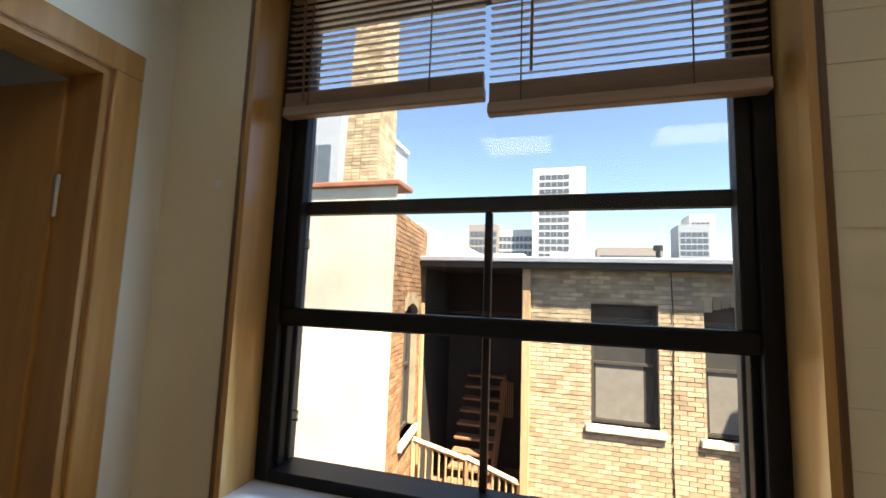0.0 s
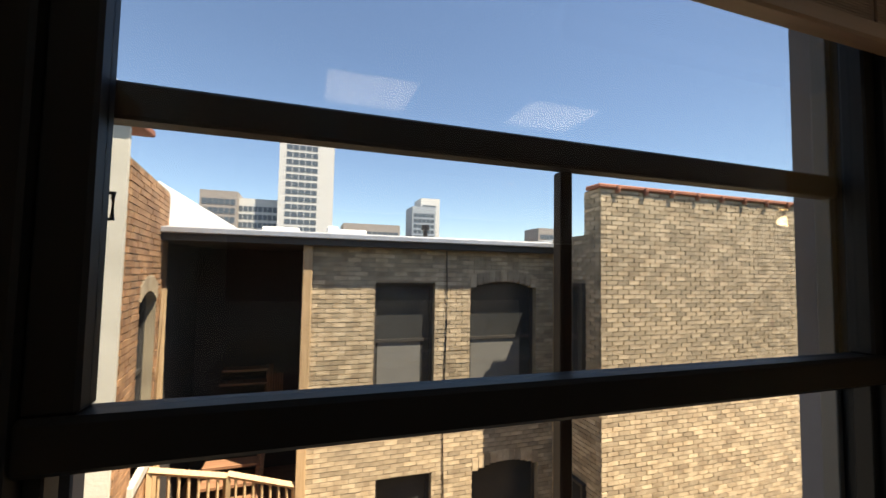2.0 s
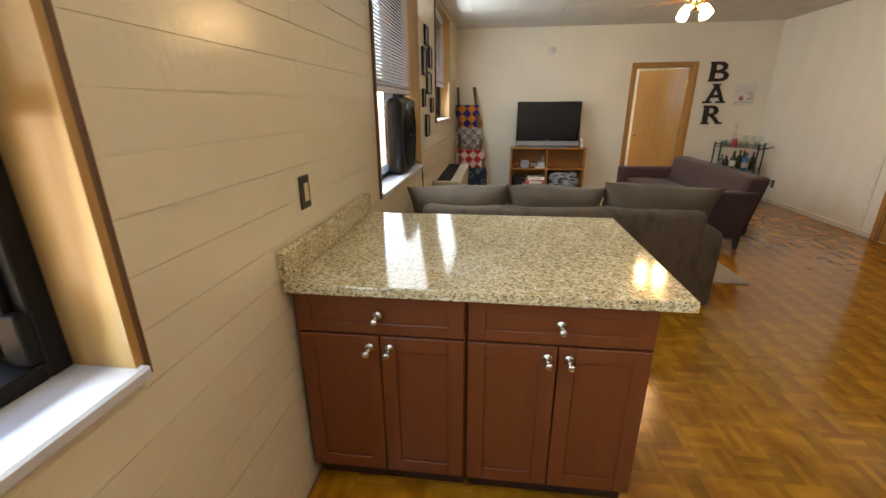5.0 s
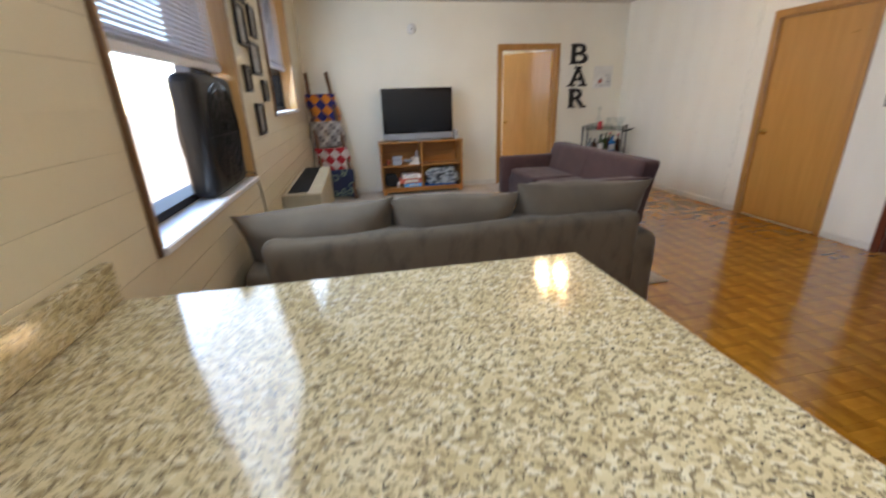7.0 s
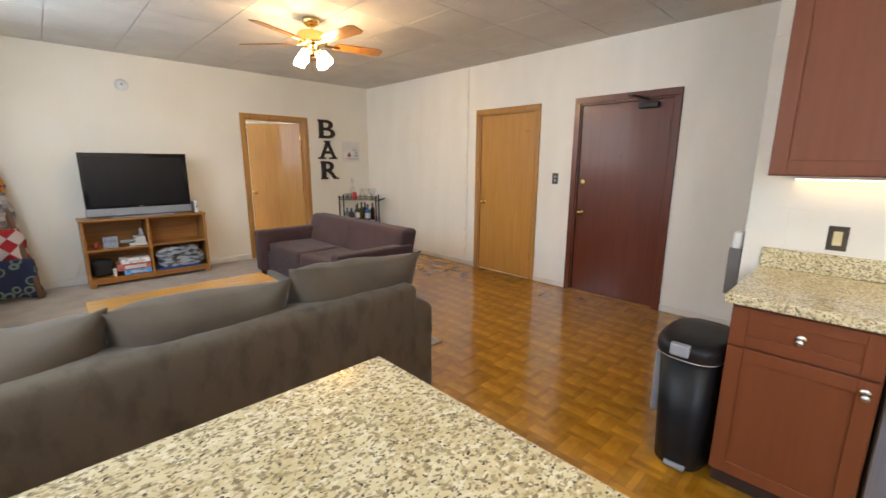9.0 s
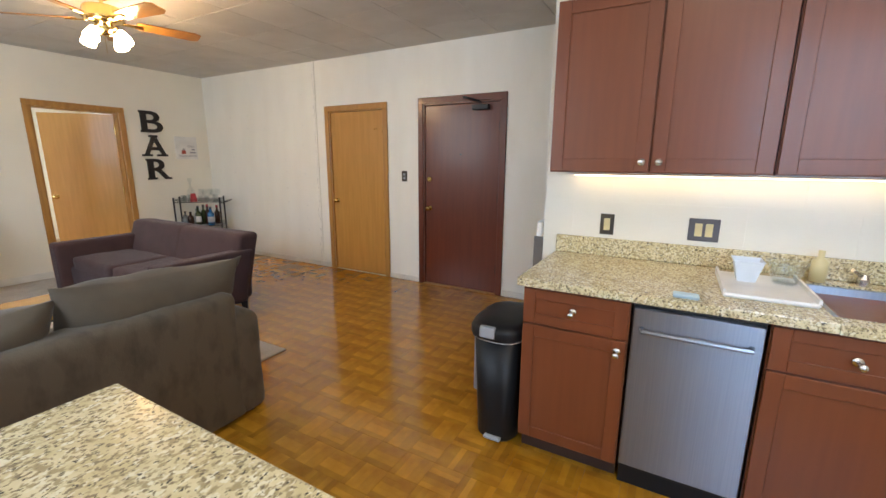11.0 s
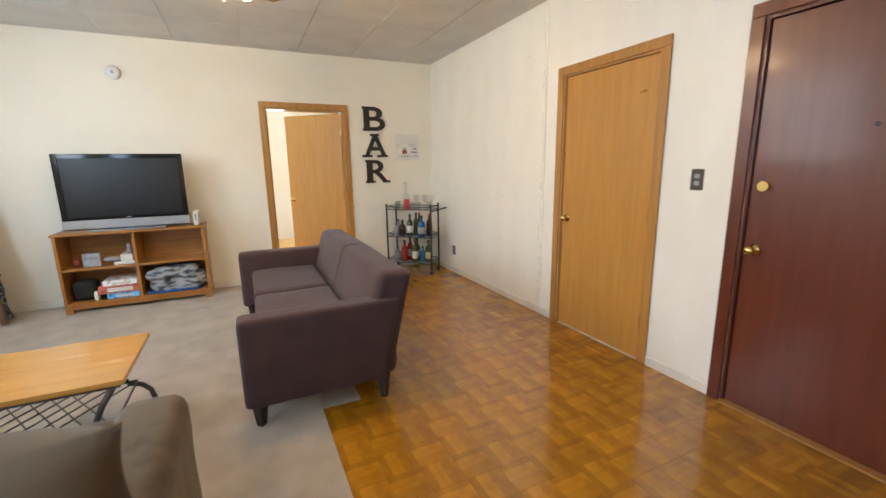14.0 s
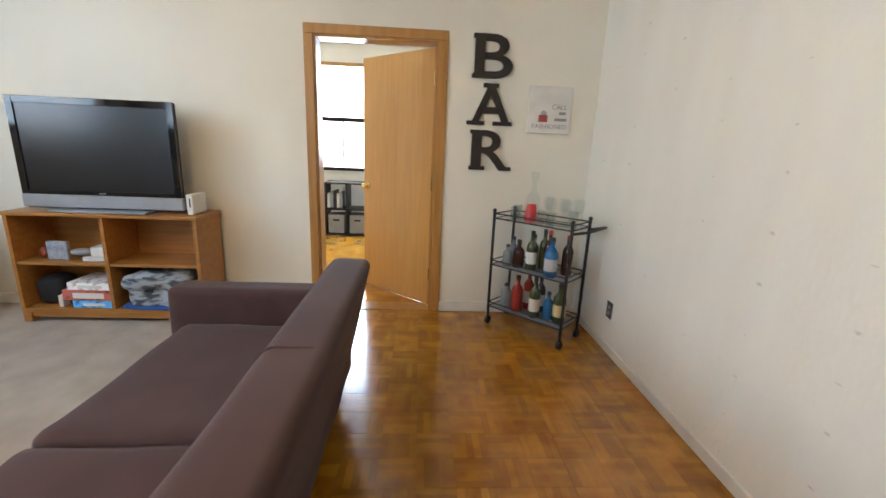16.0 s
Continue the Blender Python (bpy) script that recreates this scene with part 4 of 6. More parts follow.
for b in ((0.625, 1.335, -0.695, -0.68, 0.70, 0.905), (0.625, 1.335, -0.22, -0.205, 0.70, 0.905), (0.625, 0.64, -0.68, -0.22, 0.70, 0.905), (1.32, 1.335, -0.68, -0.22, 0.70, 0.905), (0.625, 1.335, -0.695, -0.205, 0.69, 0.70)):
    box(bm, *b)
part("basin", bm, M_STEEL, sk)
part("faucet", tube(None, [(0.98, -0.74, IZ + 0.004), (0.98, -0.74, 1.10), (0.98, -0.72, 1.16), (0.98, -0.66, 1.19), (0.98, -0.58, 1.17), (0.98, -0.55, 1.12)], 0.012, 10), M_NICKEL, sk, "chrome faucet", True)
part("tap_handle", rod(lathe(None, (1.12, -0.74, IZ + 0.001), [(0.022, 0), (0.022, 0.03), (0.012, 0.05)], 14), (1.12, -0.74, 0.95), (1.17, -0.70, 0.985), 0.008), M_NICKEL, sk)
rk = thing("drying_tray", "white plastic draining tray on the counter beside the sink", "dish rack", (1.50, -0.45, IZ))
part("tray", box(None, 1.36, 1.66, -0.66, -0.26, IZ + 0.001, IZ + 0.018, 0.006), M_WHITE, rk)
for b in ((1.36, 1.37, -0.66, -0.26), (1.65, 1.66, -0.66, -0.26)):
    part("rim", box(None, *b, IZ + 0.018, IZ + 0.035), M_WHITE, rk)
M_MILK = material("translucent_plastic", (0.70, 0.74, 0.78), 0.25)
for x, y, s, mat, lab in ((1.56, -0.52, 1.0, M_MILK, "cloudy plastic food box drying on the tray"), (1.42, -0.55, 0.95, M_CLEAR, "clear glass bowl drying on the tray")):
    bm = bmesh.new()
    lathe(bm, (x, y, IZ + 0.018), [(0.045 * s, 0), (0.075 * s, 0.09), (0.080 * s, 0.09), (0.076 * s, 0.094), (0.041 * s, 0.006)], 4 if mat == M_MILK else 22)
    bmesh.ops.rotate(bm, cent=(x, y, 0), matrix=Matrix.Rotation(radians(45), 3, "Z"), verts=bm.verts)
    single("food_box" if mat == M_MILK else "glass_bowl", bm, mat, lab, "dish", "dishes on the tray")
single("soap_bottle", lathe(None, (1.27, -0.74, IZ), [(0.03, 0), (0.032, 0.09), (0.012, 0.11), (0.012, 0.14)], 16), M_ALMOND, "small amber soap bottle behind the sink", "bottle", "", True)
single("sponge", box(None, 1.74, 1.83, -0.20, -0.15, IZ + 0.0005, IZ + 0.016, 0.005), material("pale_blue_sponge", (0.45, 0.60, 0.66), 0.9), "pale blue sponge on the counter edge", "sponge")


def upper_cabinet(x0, x1, doors):
    c = thing("wall_cabinet", "cherry wall cabinet with framed door hung over the counter", "cabinet", ((x0 + x1) / 2, -0.66, 1.38), "kitchen wall cabinets")
    part("body", box(None, x0, x1, KY + 0.002, -0.505, 1.38, 2.165), M_CHERRY, c)
    n = len(doors)
    for i, kx in enumerate(doors):
        a0, a1 = x0 + (x1 - x0) * i / n + 0.004, x0 + (x1 - x0) * (i + 1) / n - 0.004
        dd = shaker_front("door", c, "x", -0.505, a0, a1, 1.385, 2.16, M_CHERRY, 1, 0.06)
        small_knob(dd, (kx, -0.485, 1.43), (0, 1, 0))
    return c


upper_cabinet(1.525, 2.435, (1.945, 2.015))
upper_cabinet(0.62, 1.52, (1.03, 1.10))
upper_cabinet(-0.28, 0.615, (0.13, 0.20))
st = thing("under_cabinet_light", "slim lit tube under the kitchen wall cabinets", "light", (1.6, -0.78, 1.36))
part("housing", box(None, 0.75, 2.40, -0.79, -0.74, 1.362, 1.379), M_WHITE, st)
part("tube", box(None, 0.78, 2.36, -0.787, -0.743, 1.355, 1.362, 0.002), M_STRIP, st, "lit warm diffuser strip")

# kitchen ceiling panels
for x0, y0 in ((0.38, 0.76), (1.50, 0.78)):
    p = thing("ceiling_light", "square lit panel light set on the kitchen ceiling", "light", (x0 + 0.25, y0 + 0.21, CZ - 0.03), "kitchen ceiling lights")
    fr = bmesh.new()
    for b in ((x0, x0 + 0.02, y0, y0 + 0.44), (x0 + 0.48, x0 + 0.50, y0, y0 + 0.44), (x0 + 0.02, x0 + 0.48, y0, y0 + 0.02), (x0 + 0.02, x0 + 0.48, y0 + 0.42, y0 + 0.44)):
        box(fr, *b, CZ - 0.03, CZ)
    part("frame", fr, M_WHITE, p)
    part("diffuser", box(None, x0 + 0.02, x0 + 0.48, y0 + 0.02, y0 + 0.42, CZ - 0.025, CZ - 0.012), M_PANEL, p, "bright white diffuser")

# trash can
t = thing("trash_can", "black plastic step trash can with a closed lid", "trash can", (2.575, -0.335, 0))
def rounded_ring(bm, cx, cy, hx, hy, z, p=3.2, n=28):
    ring = []
    for k in range(n):
        a = 2 * math.pi * k / n
        ca, sa = math.cos(a), math.sin(a)
        l = (abs(ca) ** p + abs(sa) ** p) ** (1 / p)
        ring.append(bm.verts.new((cx + hx * ca / l, cy + hy * sa / l, z)))
    return ring


def loft(levels, cx=2.572, cy=-0.335):
    bm = bmesh.new()
    rings = [rounded_ring(bm, cx, cy, hx * 1.24, hy, z) for hx, hy, z in levels]
    for r0, r1 in zip(rings, rings[1:]):
        for k in range(len(r0)):
            bm.faces.new((r0[k], r0[(k + 1) % len(r0)], r1[(k + 1) % len(r0)], r1[k]))
    bm.faces.new(rings[0]); bm.faces.new(rings[-1])
    return bm


part("body", loft([(0.085, 0.165, 0.0), (0.090, 0.172, 0.01), (0.107, 0.205, 0.562)]), M_BLACK, t, "", True)
part("bag_edge", loft([(0.111, 0.211, 0.563), (0.112, 0.212, 0.571)]), M_WHITE, t, "white bag edge under the lid")
part("lid", loft([(0.116, 0.222, 0.572), (0.120, 0.228, 0.583), (0.120, 0.228, 0.618), (0.113, 0.220, 0.636), (0.09, 0.18, 0.650), (0.04, 0.08, 0.656)]), M_BLACK, t, "black domed lid", True)
part("latch", box(None, 2.55, 2.63, -0.132, -0.10, 0.588, 0.646, 0.010, 2), M_GREYPLASTIC, t, "grey latch tab")
part("pedal", box(None, 2.52, 2.61, -0.185, -0.14, 0.012, 0.03, 0.005), M_GREYPLASTIC, t)
part("side_caddy", box(None, 2.705, 2.745, -0.50, -0.30, 0.17, 0.50, 0.016, 3), M_GREYPLASTIC, t, "slim grey plastic holder on the side")
h = thing("wall_rack", "grey metal holder with white papers on the wall end", "holder", (2.58, -0.95, 0.72))
part("box", box(None, 2.541, 2.60, -0.945, -0.835, 0.72, 0.98, 0.004), material("dull_grey_metal", (0.17, 0.155, 0.14), 0.5, metal=0.3), h)
part("paper", box(None, 2.55, 2.59, -0.94, -0.84, 0.90, 1.07, 0.008), M_PAPER, h, "white paper sheets")

# ---- grey sofa ----
s = thing("sofa", "large grey-brown microfibre sofa with loose back cushions", "sofa", (4.3, 1.33, 0))
part("base", padded((4.30, 1.34, 0.22), (0.43, 1.06, 0.17), 0.03), M_GREY, s, "", True)
part("back_frame", grounded(padded((3.96, 1.355, 0.36), (0.105, 1.03, 0.38), 0.055, 18, 0.012)), M_GREY, s, "", True)
for y, k in ((0.285, 0), (2.395, 1)):
    part("arm", grounded(padded((4.31, y, 0.27), (0.44, 0.105, 0.33), 0.065, 16, 0.012, k)), M_GREY, s, "", True)
for k in range(3):
    yc = 0.72 + 0.65 * k
    part("seat_cushion", padded((4.42, yc, 0.45), (0.36, 0.322, 0.09), 0.055, 12, 0.012, k), M_GREY_CUSH, s, "", True)
for k, (yc, hw, zc, roll) in enumerate(((0.62, 0.425, 0.70, 2.5), (1.385, 0.37, 0.685, 1), (2.115, 0.405, 0.675, -2.5))):
    part("back_cushion", pillow((4.085, yc, zc), (0.135, hw, 0.225), (roll, -24, 0), k * 3.1 + 1), M_GREY_CUSH, s, "plump grey loose cushion", True)
for x in (3.92, 4.68):
    for y in (0.28, 2.40):
        part("leg", rod(None, (x, y, 0), (x, y, 0.06), 0.03, 12), M_LEG, s)

# ---- plum sofa ----
s = thing("loveseat", "dark plum fabric loveseat with wooden feet on the carpet", "sofa", (6.27, -0.35, 0))
part("base", padded((6.265, -0.385, 0.25), (0.95, 0.33, 0.115), 0.025), M_PURPLE, s, "", True)
for x, side in ((5.355, -1), (7.175, 1)):
    bm = padded((x, -0.345, 0.37), (0.075, 0.385, 0.245), 0.03, 16)
    for v in bm.verts:
        v.co.x += side * 0.03 * max(0.0, v.co.z - 0.25)
        v.co.y -= 0.22 * max(0.0, v.co.z - 0.2) * (v.co.y < -0.5)
    part("arm", bm, M_PURPLE, s, "", True)
bm = padded((6.265, -0.685, 0.452), (0.965, 0.118, 0.312), 0.052, 20, 0.006)
def recline(y, z):
    return y - (0.275 + 0.04 * (y + 0.655) / 0.13) * max(0.0, z - 0.28)
for v in bm.verts:
    v.co.y = recline(v.co.y, v.co.z)
back = part("backrest", bm, M_PURPLE, s, "", True)
seam = [(6.265, recline(-0.567, z), z) for z in (0.45, 0.55, 0.65, 0.70)] + [(6.265, recline(-0.567 - 0.052 * (1 - math.cos(a)), 0.714 + 0.052 * math.sin(a)), 0.714 + 0.052 * math.sin(a)) for a in (0.3, 0.6, 0.9, 1.2, 1.5)] + [(6.265, recline(-0.74, 0.765), 0.765)]
part("seam", tube(None, seam, 0.004, 6), M_PURPLE, back, "thin stitched seam")
for xc in (5.86, 6.67):
    part("seat_cushion", padded((xc, -0.325, 0.40), (0.402, 0.27, 0.075), 0.04, 12, 0.008, xc), M_PURPLE, s, "", True)
for x in (5.33, 7.2):
    for y in (-0.03, -0.71):
        part("leg", rod(None, (x - 0.01 * (x < 6), y, 0.0), (x, y, 0.14), 0.022, 4, 0.042), M_LEG, s, "tapered dark wooden foot")

# ---- carpet ----
bm = box(None, 4.35, 8.37, -0.35, 2.50, 0.001, 0.014, 0.004)
single("carpet", bm, M_CARPET, "worn beige carpet piece covering the sitting area", "carpet")
single("carpet_strip", box(None, 5.34, 7.5, -0.57, -0.352, 0.001, 0.014, 0.004), M_CARPET, "beige carpet strip under the loveseat", "carpet")

# ---- coffee table ----
c = thing("coffee_table", "oak topped coffee table on curved grey iron legs", "table", (5.53, 1.1, 0.014))
part("tabletop", box(None, 5.24, 5.84, 0.50, 1.72, 0.425, 0.452, 0.006, 2), M_OAK_Y, c)
part("rim", box(None, 5.26, 5.82, 0.52, 1.70, 0.408, 0.424), M_PEWTER, c)
for x, sx in ((5.30, -1), (5.78, 1)):
    for y, sy in ((0.60, -1), (1.62, 1)):
        pts = [(x + sx * 0.03, y + sy * 0.05, 0.41), (x + sx * 0.03, y + sy * 0.0, 0.33), (x + sx * 0.01, y - sy * 0.04, 0.24), (x, y - sy * 0.02, 0.19), (x + sx * 0.03, y + sy * 0.03, 0.16), (x + sx * 0.07, y + sy * 0.06, 0.10), (x + sx * 0.085, y + sy * 0.075, 0.018)]
        part("leg", tube(None, pts, 0.014), M_PEWTER, c, "", True)
sh = bmesh.new()
for k in range(13):
    t0 = 0.58 + k * 0.086
    rod(sh, (5.30, t0, 0.2), (5.78, min(t0 + 0.3, 1.64), 0.2), 0.004, 5)
    rod(sh, (5.78, t0, 0.2), (5.30, min(t0 + 0.3, 1.64), 0.2), 0.004, 5)
tube(sh, [(5.30, 0.58, 0.2), (5.78, 0.58, 0.2), (5.78, 1.64, 0.2), (5.30, 1.64, 0.2), (5.30, 0.58, 0.2)], 0.007, 6)
part("lattice_shelf", sh, M_PEWTER, c, "iron lattice shelf")

# ---- television and stand ----
SX0, SX1, SY0, SY1 = 8.03, 8.37, 0.352, 1.576
s = thing("tv_stand", "oak television stand with four open compartments", "stand", (8.2, 0.96, 0.014))
part("top", box(None, SX0 - 0.012, SX1, SY0 - 0.012, SY1 + 0.012, 0.762, 0.785, 0.004), M_STAND, s)
for y0 in (SY0, 0.953, SY1 - 0.026):
    part("side_panel", box(None, SX0, SX1, y0, y0 + 0.026, 0.085, 0.762, 0.002), M_STAND, s)
part("bottom_board", box(None, SX0, SX1, SY0 + 0.026, 0.953, 0.09, 0.115), M_STAND, s)
part("bottom_board", box(None, SX0, SX1, 0.979, SY1 - 0.026, 0.09, 0.115), M_STAND, s)
part("shelf_board", box(None, SX0 + 0.01, SX1, SY0 + 0.026, 0.953, 0.425, 0.445), M_STAND, s)
part("shelf_board", box(None, SX0 + 0.01, SX1, 0.979, SY1 - 0.026, 0.425, 0.445), M_STAND, s)
part("back_panel", box(None, SX1 - 0.012, SX1 - 0.002, SY0 + 0.02, SY1 - 0.02, 0.115, 0.762), M_STAND, s)
part("plinth", box(None, SX0 + 0.012, SX0 + 0.03, SY0 + 0.03, SY1 - 0.03, 0.05, 0.09), M_STAND, s)
for y in (SY0, SY1 - 0.06):
    for x in (SX0, SX1 - 0.06):
        part("foot", box(None, x, x + 0.06, y, y + 0.06, 0.014, 0.085, 0.004), M_STAND, s)
tv = thing("television", "black flat television with a silver lower bezel", "television", (8.2, 0.985, 0.787))
part("cabinet", box(None, 8.135, 8.17, 0.480, 1.494, 0.80, 1.513, 0.008, 2), M_BLACK, tv)
part("back_shell", box(None, 8.170, 8.24, 0.56, 1.41, 0.86, 1.45, 0.02, 2), M_BLACK, tv)
bz = bmesh.new()
for b in ((0.474, 0.518, 0.895, 1.515), (1.456, 1.50, 0.895, 1.515), (0.518, 1.456, 1.472, 1.515), (0.518, 1.456, 0.895, 0.925)):
    box(bz, 8.120, 8.136, b[0], b[1], b[2], b[3], 0.002)
part("bezel", bz, M_GLOSSBLACK, tv, "glossy black bezel")
part("screen", box(None, 8.128, 8.1345, 0.518, 1.456, 0.925, 1.472), M_SCREEN, tv, "dark unlit screen")
part("speaker_bar", box(None, 8.114, 8.16, 0.468, 1.506, 0.808, 0.894, 0.008), M_SILVER, tv, "silver speaker bar")
part("maker_mark", box(None, 8.1185, 8.1199, 0.965, 1.01, 0.905, 0.913), M_SILVER, tv, "tiny pale mark")
part("base", box(None, 8.04, 8.32, 0.68, 1.29, 0.787, 0.800, 0.004), M_SILVER, tv)
g = thing("game_console", "white upright game console beside the television", "console", (8.17, 0.42, 0.787))
part("body", box(None, 8.10, 8.28, 0.395, 0.44, 0.787, 0.925, 0.006), M_WHITE, g)
part("slot", box(None, 8.0985, 8.10, 0.412, 0.42, 0.84, 0.90), M_BLACK, g)
# things in the stand
pf = thing("small_picture", "small blue-grey standing picture block on the stand shelf", "picture", (8.12, 1.34, 0.446))
part("block", box(None, 8.10, 8.13, 1.265, 1.40, 0.446, 0.575, 0.004), material("blue_grey_print", (0.22, 0.26, 0.32), 0.6, second=(0.42, 0.45, 0.50), scale=25), pf)
single("red_ornament", lathe(None, (8.16, 1.46, 0.446), [(0.02, 0), (0.035, 0.03), (0.03, 0.06), (0.012, 0.08)], 14), material("dull_red_ceramic", (0.30, 0.06, 0.03), 0.5), "small dull red ornament on the stand shelf", "ornament", "", True)
for k, (z0, z1, a, b) in enumerate(((0.446, 0.478, 0.99, 1.16), (0.479, 0.545, 1.0, 1.10))):
    single("white_box", box(None, 8.08, 8.25, a, b, z0, z1, 0.004), M_WHITE, "white electronics box stacked on the stand shelf", "box", "white boxes on the stand")
single("controller", soft(None, (8.11, 1.17, 0.505), (0.04, 0.07, 0.022), 3, 5), M_GREYPLASTIC, "grey game controller on the white box", "controller", "", True)
single("figurine", lathe(None, (8.15, 1.03, 0.546), [(0.03, 0), (0.032, 0.02), (0.018, 0.05), (0.024, 0.07), (0.012, 0.095)], 12), M_SILVER, "silver grey ornament on the white boxes", "ornament", "", True)
bag = material("black_cloth", (0.012, 0.012, 0.013), 0.8)
single("camera_bag", soft(None, (8.18, 1.43, 0.215), (0.09, 0.10, 0.10), 4, 6, lumps=0.01), bag, "black soft bag in the lower compartment", "bag", "", True)
cols = ((0.03, 0.22, 0.50), (0.26, 0.05, 0.035), (0.62, 0.52, 0.48))
z = 0.116
for k, (c0, hgt, a, b) in enumerate(zip(cols, (0.055, 0.075, 0.055), (0.985, 0.985, 0.99), (1.25, 1.31, 1.27))):
    o = thing("board_game", "colourful flat board game box stacked in the stand", "game box", (8.15, 1.1, z), "stack of board games")
    part("box", box(None, 8.05, 8.30, a, b, z, z + hgt - 0.002, 0.003), material("game_box", c0, 0.45, second=tuple(min(1, v * 2.2 + 0.05) for v in c0), scale=22, contrast=(0.5, 0.62)), o)
    part("title_bar", box(None, 8.0485, 8.05, a + 0.05, b - 0.07, z + 0.015, z + hgt - 0.02), M_PAPER, o, "pale printed bar")
    z += hgt
single("game_piece_box", box(None, 8.06, 8.12, 1.32, 1.35, 0.116, 0.20, 0.003), M_PAPER, "small pale box beside the board games", "box")
M_THROW = material("grey_white_throw", (0.36, 0.39, 0.42), 0.95, second=(0.07, 0.08, 0.095), scale=15, detail=3, bump=0.6, bump_scale=60, contrast=(0.42, 0.55), stretch=(1, 0.7, 2.2))
th = thing("folded_blanket", "grey and white patterned blanket bundled in the stand", "blanket", (8.17, 0.67, 0.116))
part("fold", soft(None, (8.16, 0.665, 0.235), (0.125, 0.27, 0.11), 4, 16, lumps=0.06, seed=4), M_THROW, th, "", True)
part("fold", soft(None, (8.12, 0.69, 0.315), (0.10, 0.235, 0.07), 3, 12, lumps=0.04, seed=9), M_THROW, th, "", True)
single("blue_cloth", soft(None, (8.13, 0.68, 0.128), (0.11, 0.25, 0.014), 5, 6), material("blue_cloth", (0.02, 0.09, 0.30), 0.9), "folded blue cloth under the bundled blanket", "cloth", "", True)
single("cable", tube(None, [(8.37, 1.62, 0.25), (8.34, 1.66, 0.12), (8.31, 1.70, 0.03), (8.25, 1.66, 0.022), (8.22, 1.73, 0.022), (8.28, 1.80, 0.022)], 0.004, 6), M_WHITE, "loose white cable on the carpet by the stand", "cable")

# ---- blanket ladder in the corner ----
L = thing("blanket_ladder", "rustic wooden ladder leaning in the corner", "ladder", (8.05, 2.2, 0.014))
def lean(y, z):
    return (7.93 + 0.40 * z / 1.75, y, z)
for ya, yb in ((1.97, 2.23), (2.39, 2.505)):
    part("rail", tube(None, [lean(ya + (yb - ya) * k / 4, 0.03 + 1.72 * k / 4) for k in range(5)], 0.026, 8), M_LADDER, L)
for z in (0.42, 0.72, 1.07, 1.43):
    part("rung", rod(None, lean(1.945 + 0.15 * z, z), lean(2.42 + 0.065 * z, z), 0.017, 8), M_LADDER, L)


def patterned(name, colours, scale, kind):
    m = bpy.data.materials.new(name)
    m.use_nodes = True
    n, l = m.node_tree.nodes, m.node_tree.links
    b = n["Principled BSDF"]
    b.inputs["Roughness"].default_value = 0.95
    tc, mp = n.new("ShaderNodeTexCoord"), n.new("ShaderNodeMapping")
    l.new(tc.outputs["Object"], mp.inputs["Vector"])
    if kind == "check":
        mp.inputs["Rotation"].default_value = (radians(45), 0, 0)
        mp.inputs["Location"].default_value = (0.37, 0.01, 0.02)
        mp.inputs["Scale"].default_value = (0.0, 1, 1)
        t = n.new("ShaderNodeTexChecker")
        t.inputs["Scale"].default_value = scale
        t.inputs["Color1"].default_value, t.inputs["Color2"].default_value = (*colours[0], 1), (*colours[1], 1)
        out = t.outputs["Color"]
    elif kind == "plaid":
        mp.inputs["Scale"].default_value = (0.0, 1, 1)
        t, u, mx = n.new("ShaderNodeTexChecker"), n.new("ShaderNodeTexChecker"), n.new("ShaderNodeMix")
        t.inputs["Scale"].default_value, u.inputs["Scale"].default_value = scale, scale * 0.5
        t.inputs["Color1"].default_value, t.inputs["Color2"].default_value = (*colours[0], 1), (*colours[1], 1)
        u.inputs["Color1"].default_value, u.inputs["Color2"].default_value = (*colours[2], 1), (*colours[1], 1)
        mx.data_type = "RGBA"
        l.new(mp.outputs[0], u.inputs["Vector"])
        l.new(t.outputs["Color"], mx.inputs["A"]); l.new(u.outputs["Color"], mx.inputs["B"])
        out = mx.outputs["Result"]
    else:
        t, rp = n.new("ShaderNodeTexVoronoi"), n.new("ShaderNodeValToRGB")
        t.inputs["Scale"].default_value = scale
        e = rp.color_ramp.elements
        rp.color_ramp.interpolation = "CONSTANT"
        e[0].color, e[1].color = (*colours[0], 1), (*colours[1], 1)
        e[1].position = 0.30
        k = rp.color_ramp.elements.new(0.42); k.color = (*colours[2], 1)
        l.new(t.outputs["Distance"], rp.inputs["Fac"])
        out = rp.outputs["Color"]
    l.new(mp.outputs[0], t.inputs["Vector"])
    nz, bp = n.new("ShaderNodeTexNoise"), n.new("ShaderNodeBump")
    nz.inputs["Scale"].default_value = 150
    bp.inputs["Strength"].default_value, bp.inputs["Distance"].default_value = 0.5, 0.01
    l.new(nz.outputs["Fac"], bp.inputs["Height"]); l.new(bp.outputs[0], b.inputs["Normal"])
    l.new(out, b.inputs["Base Color"])
    return m


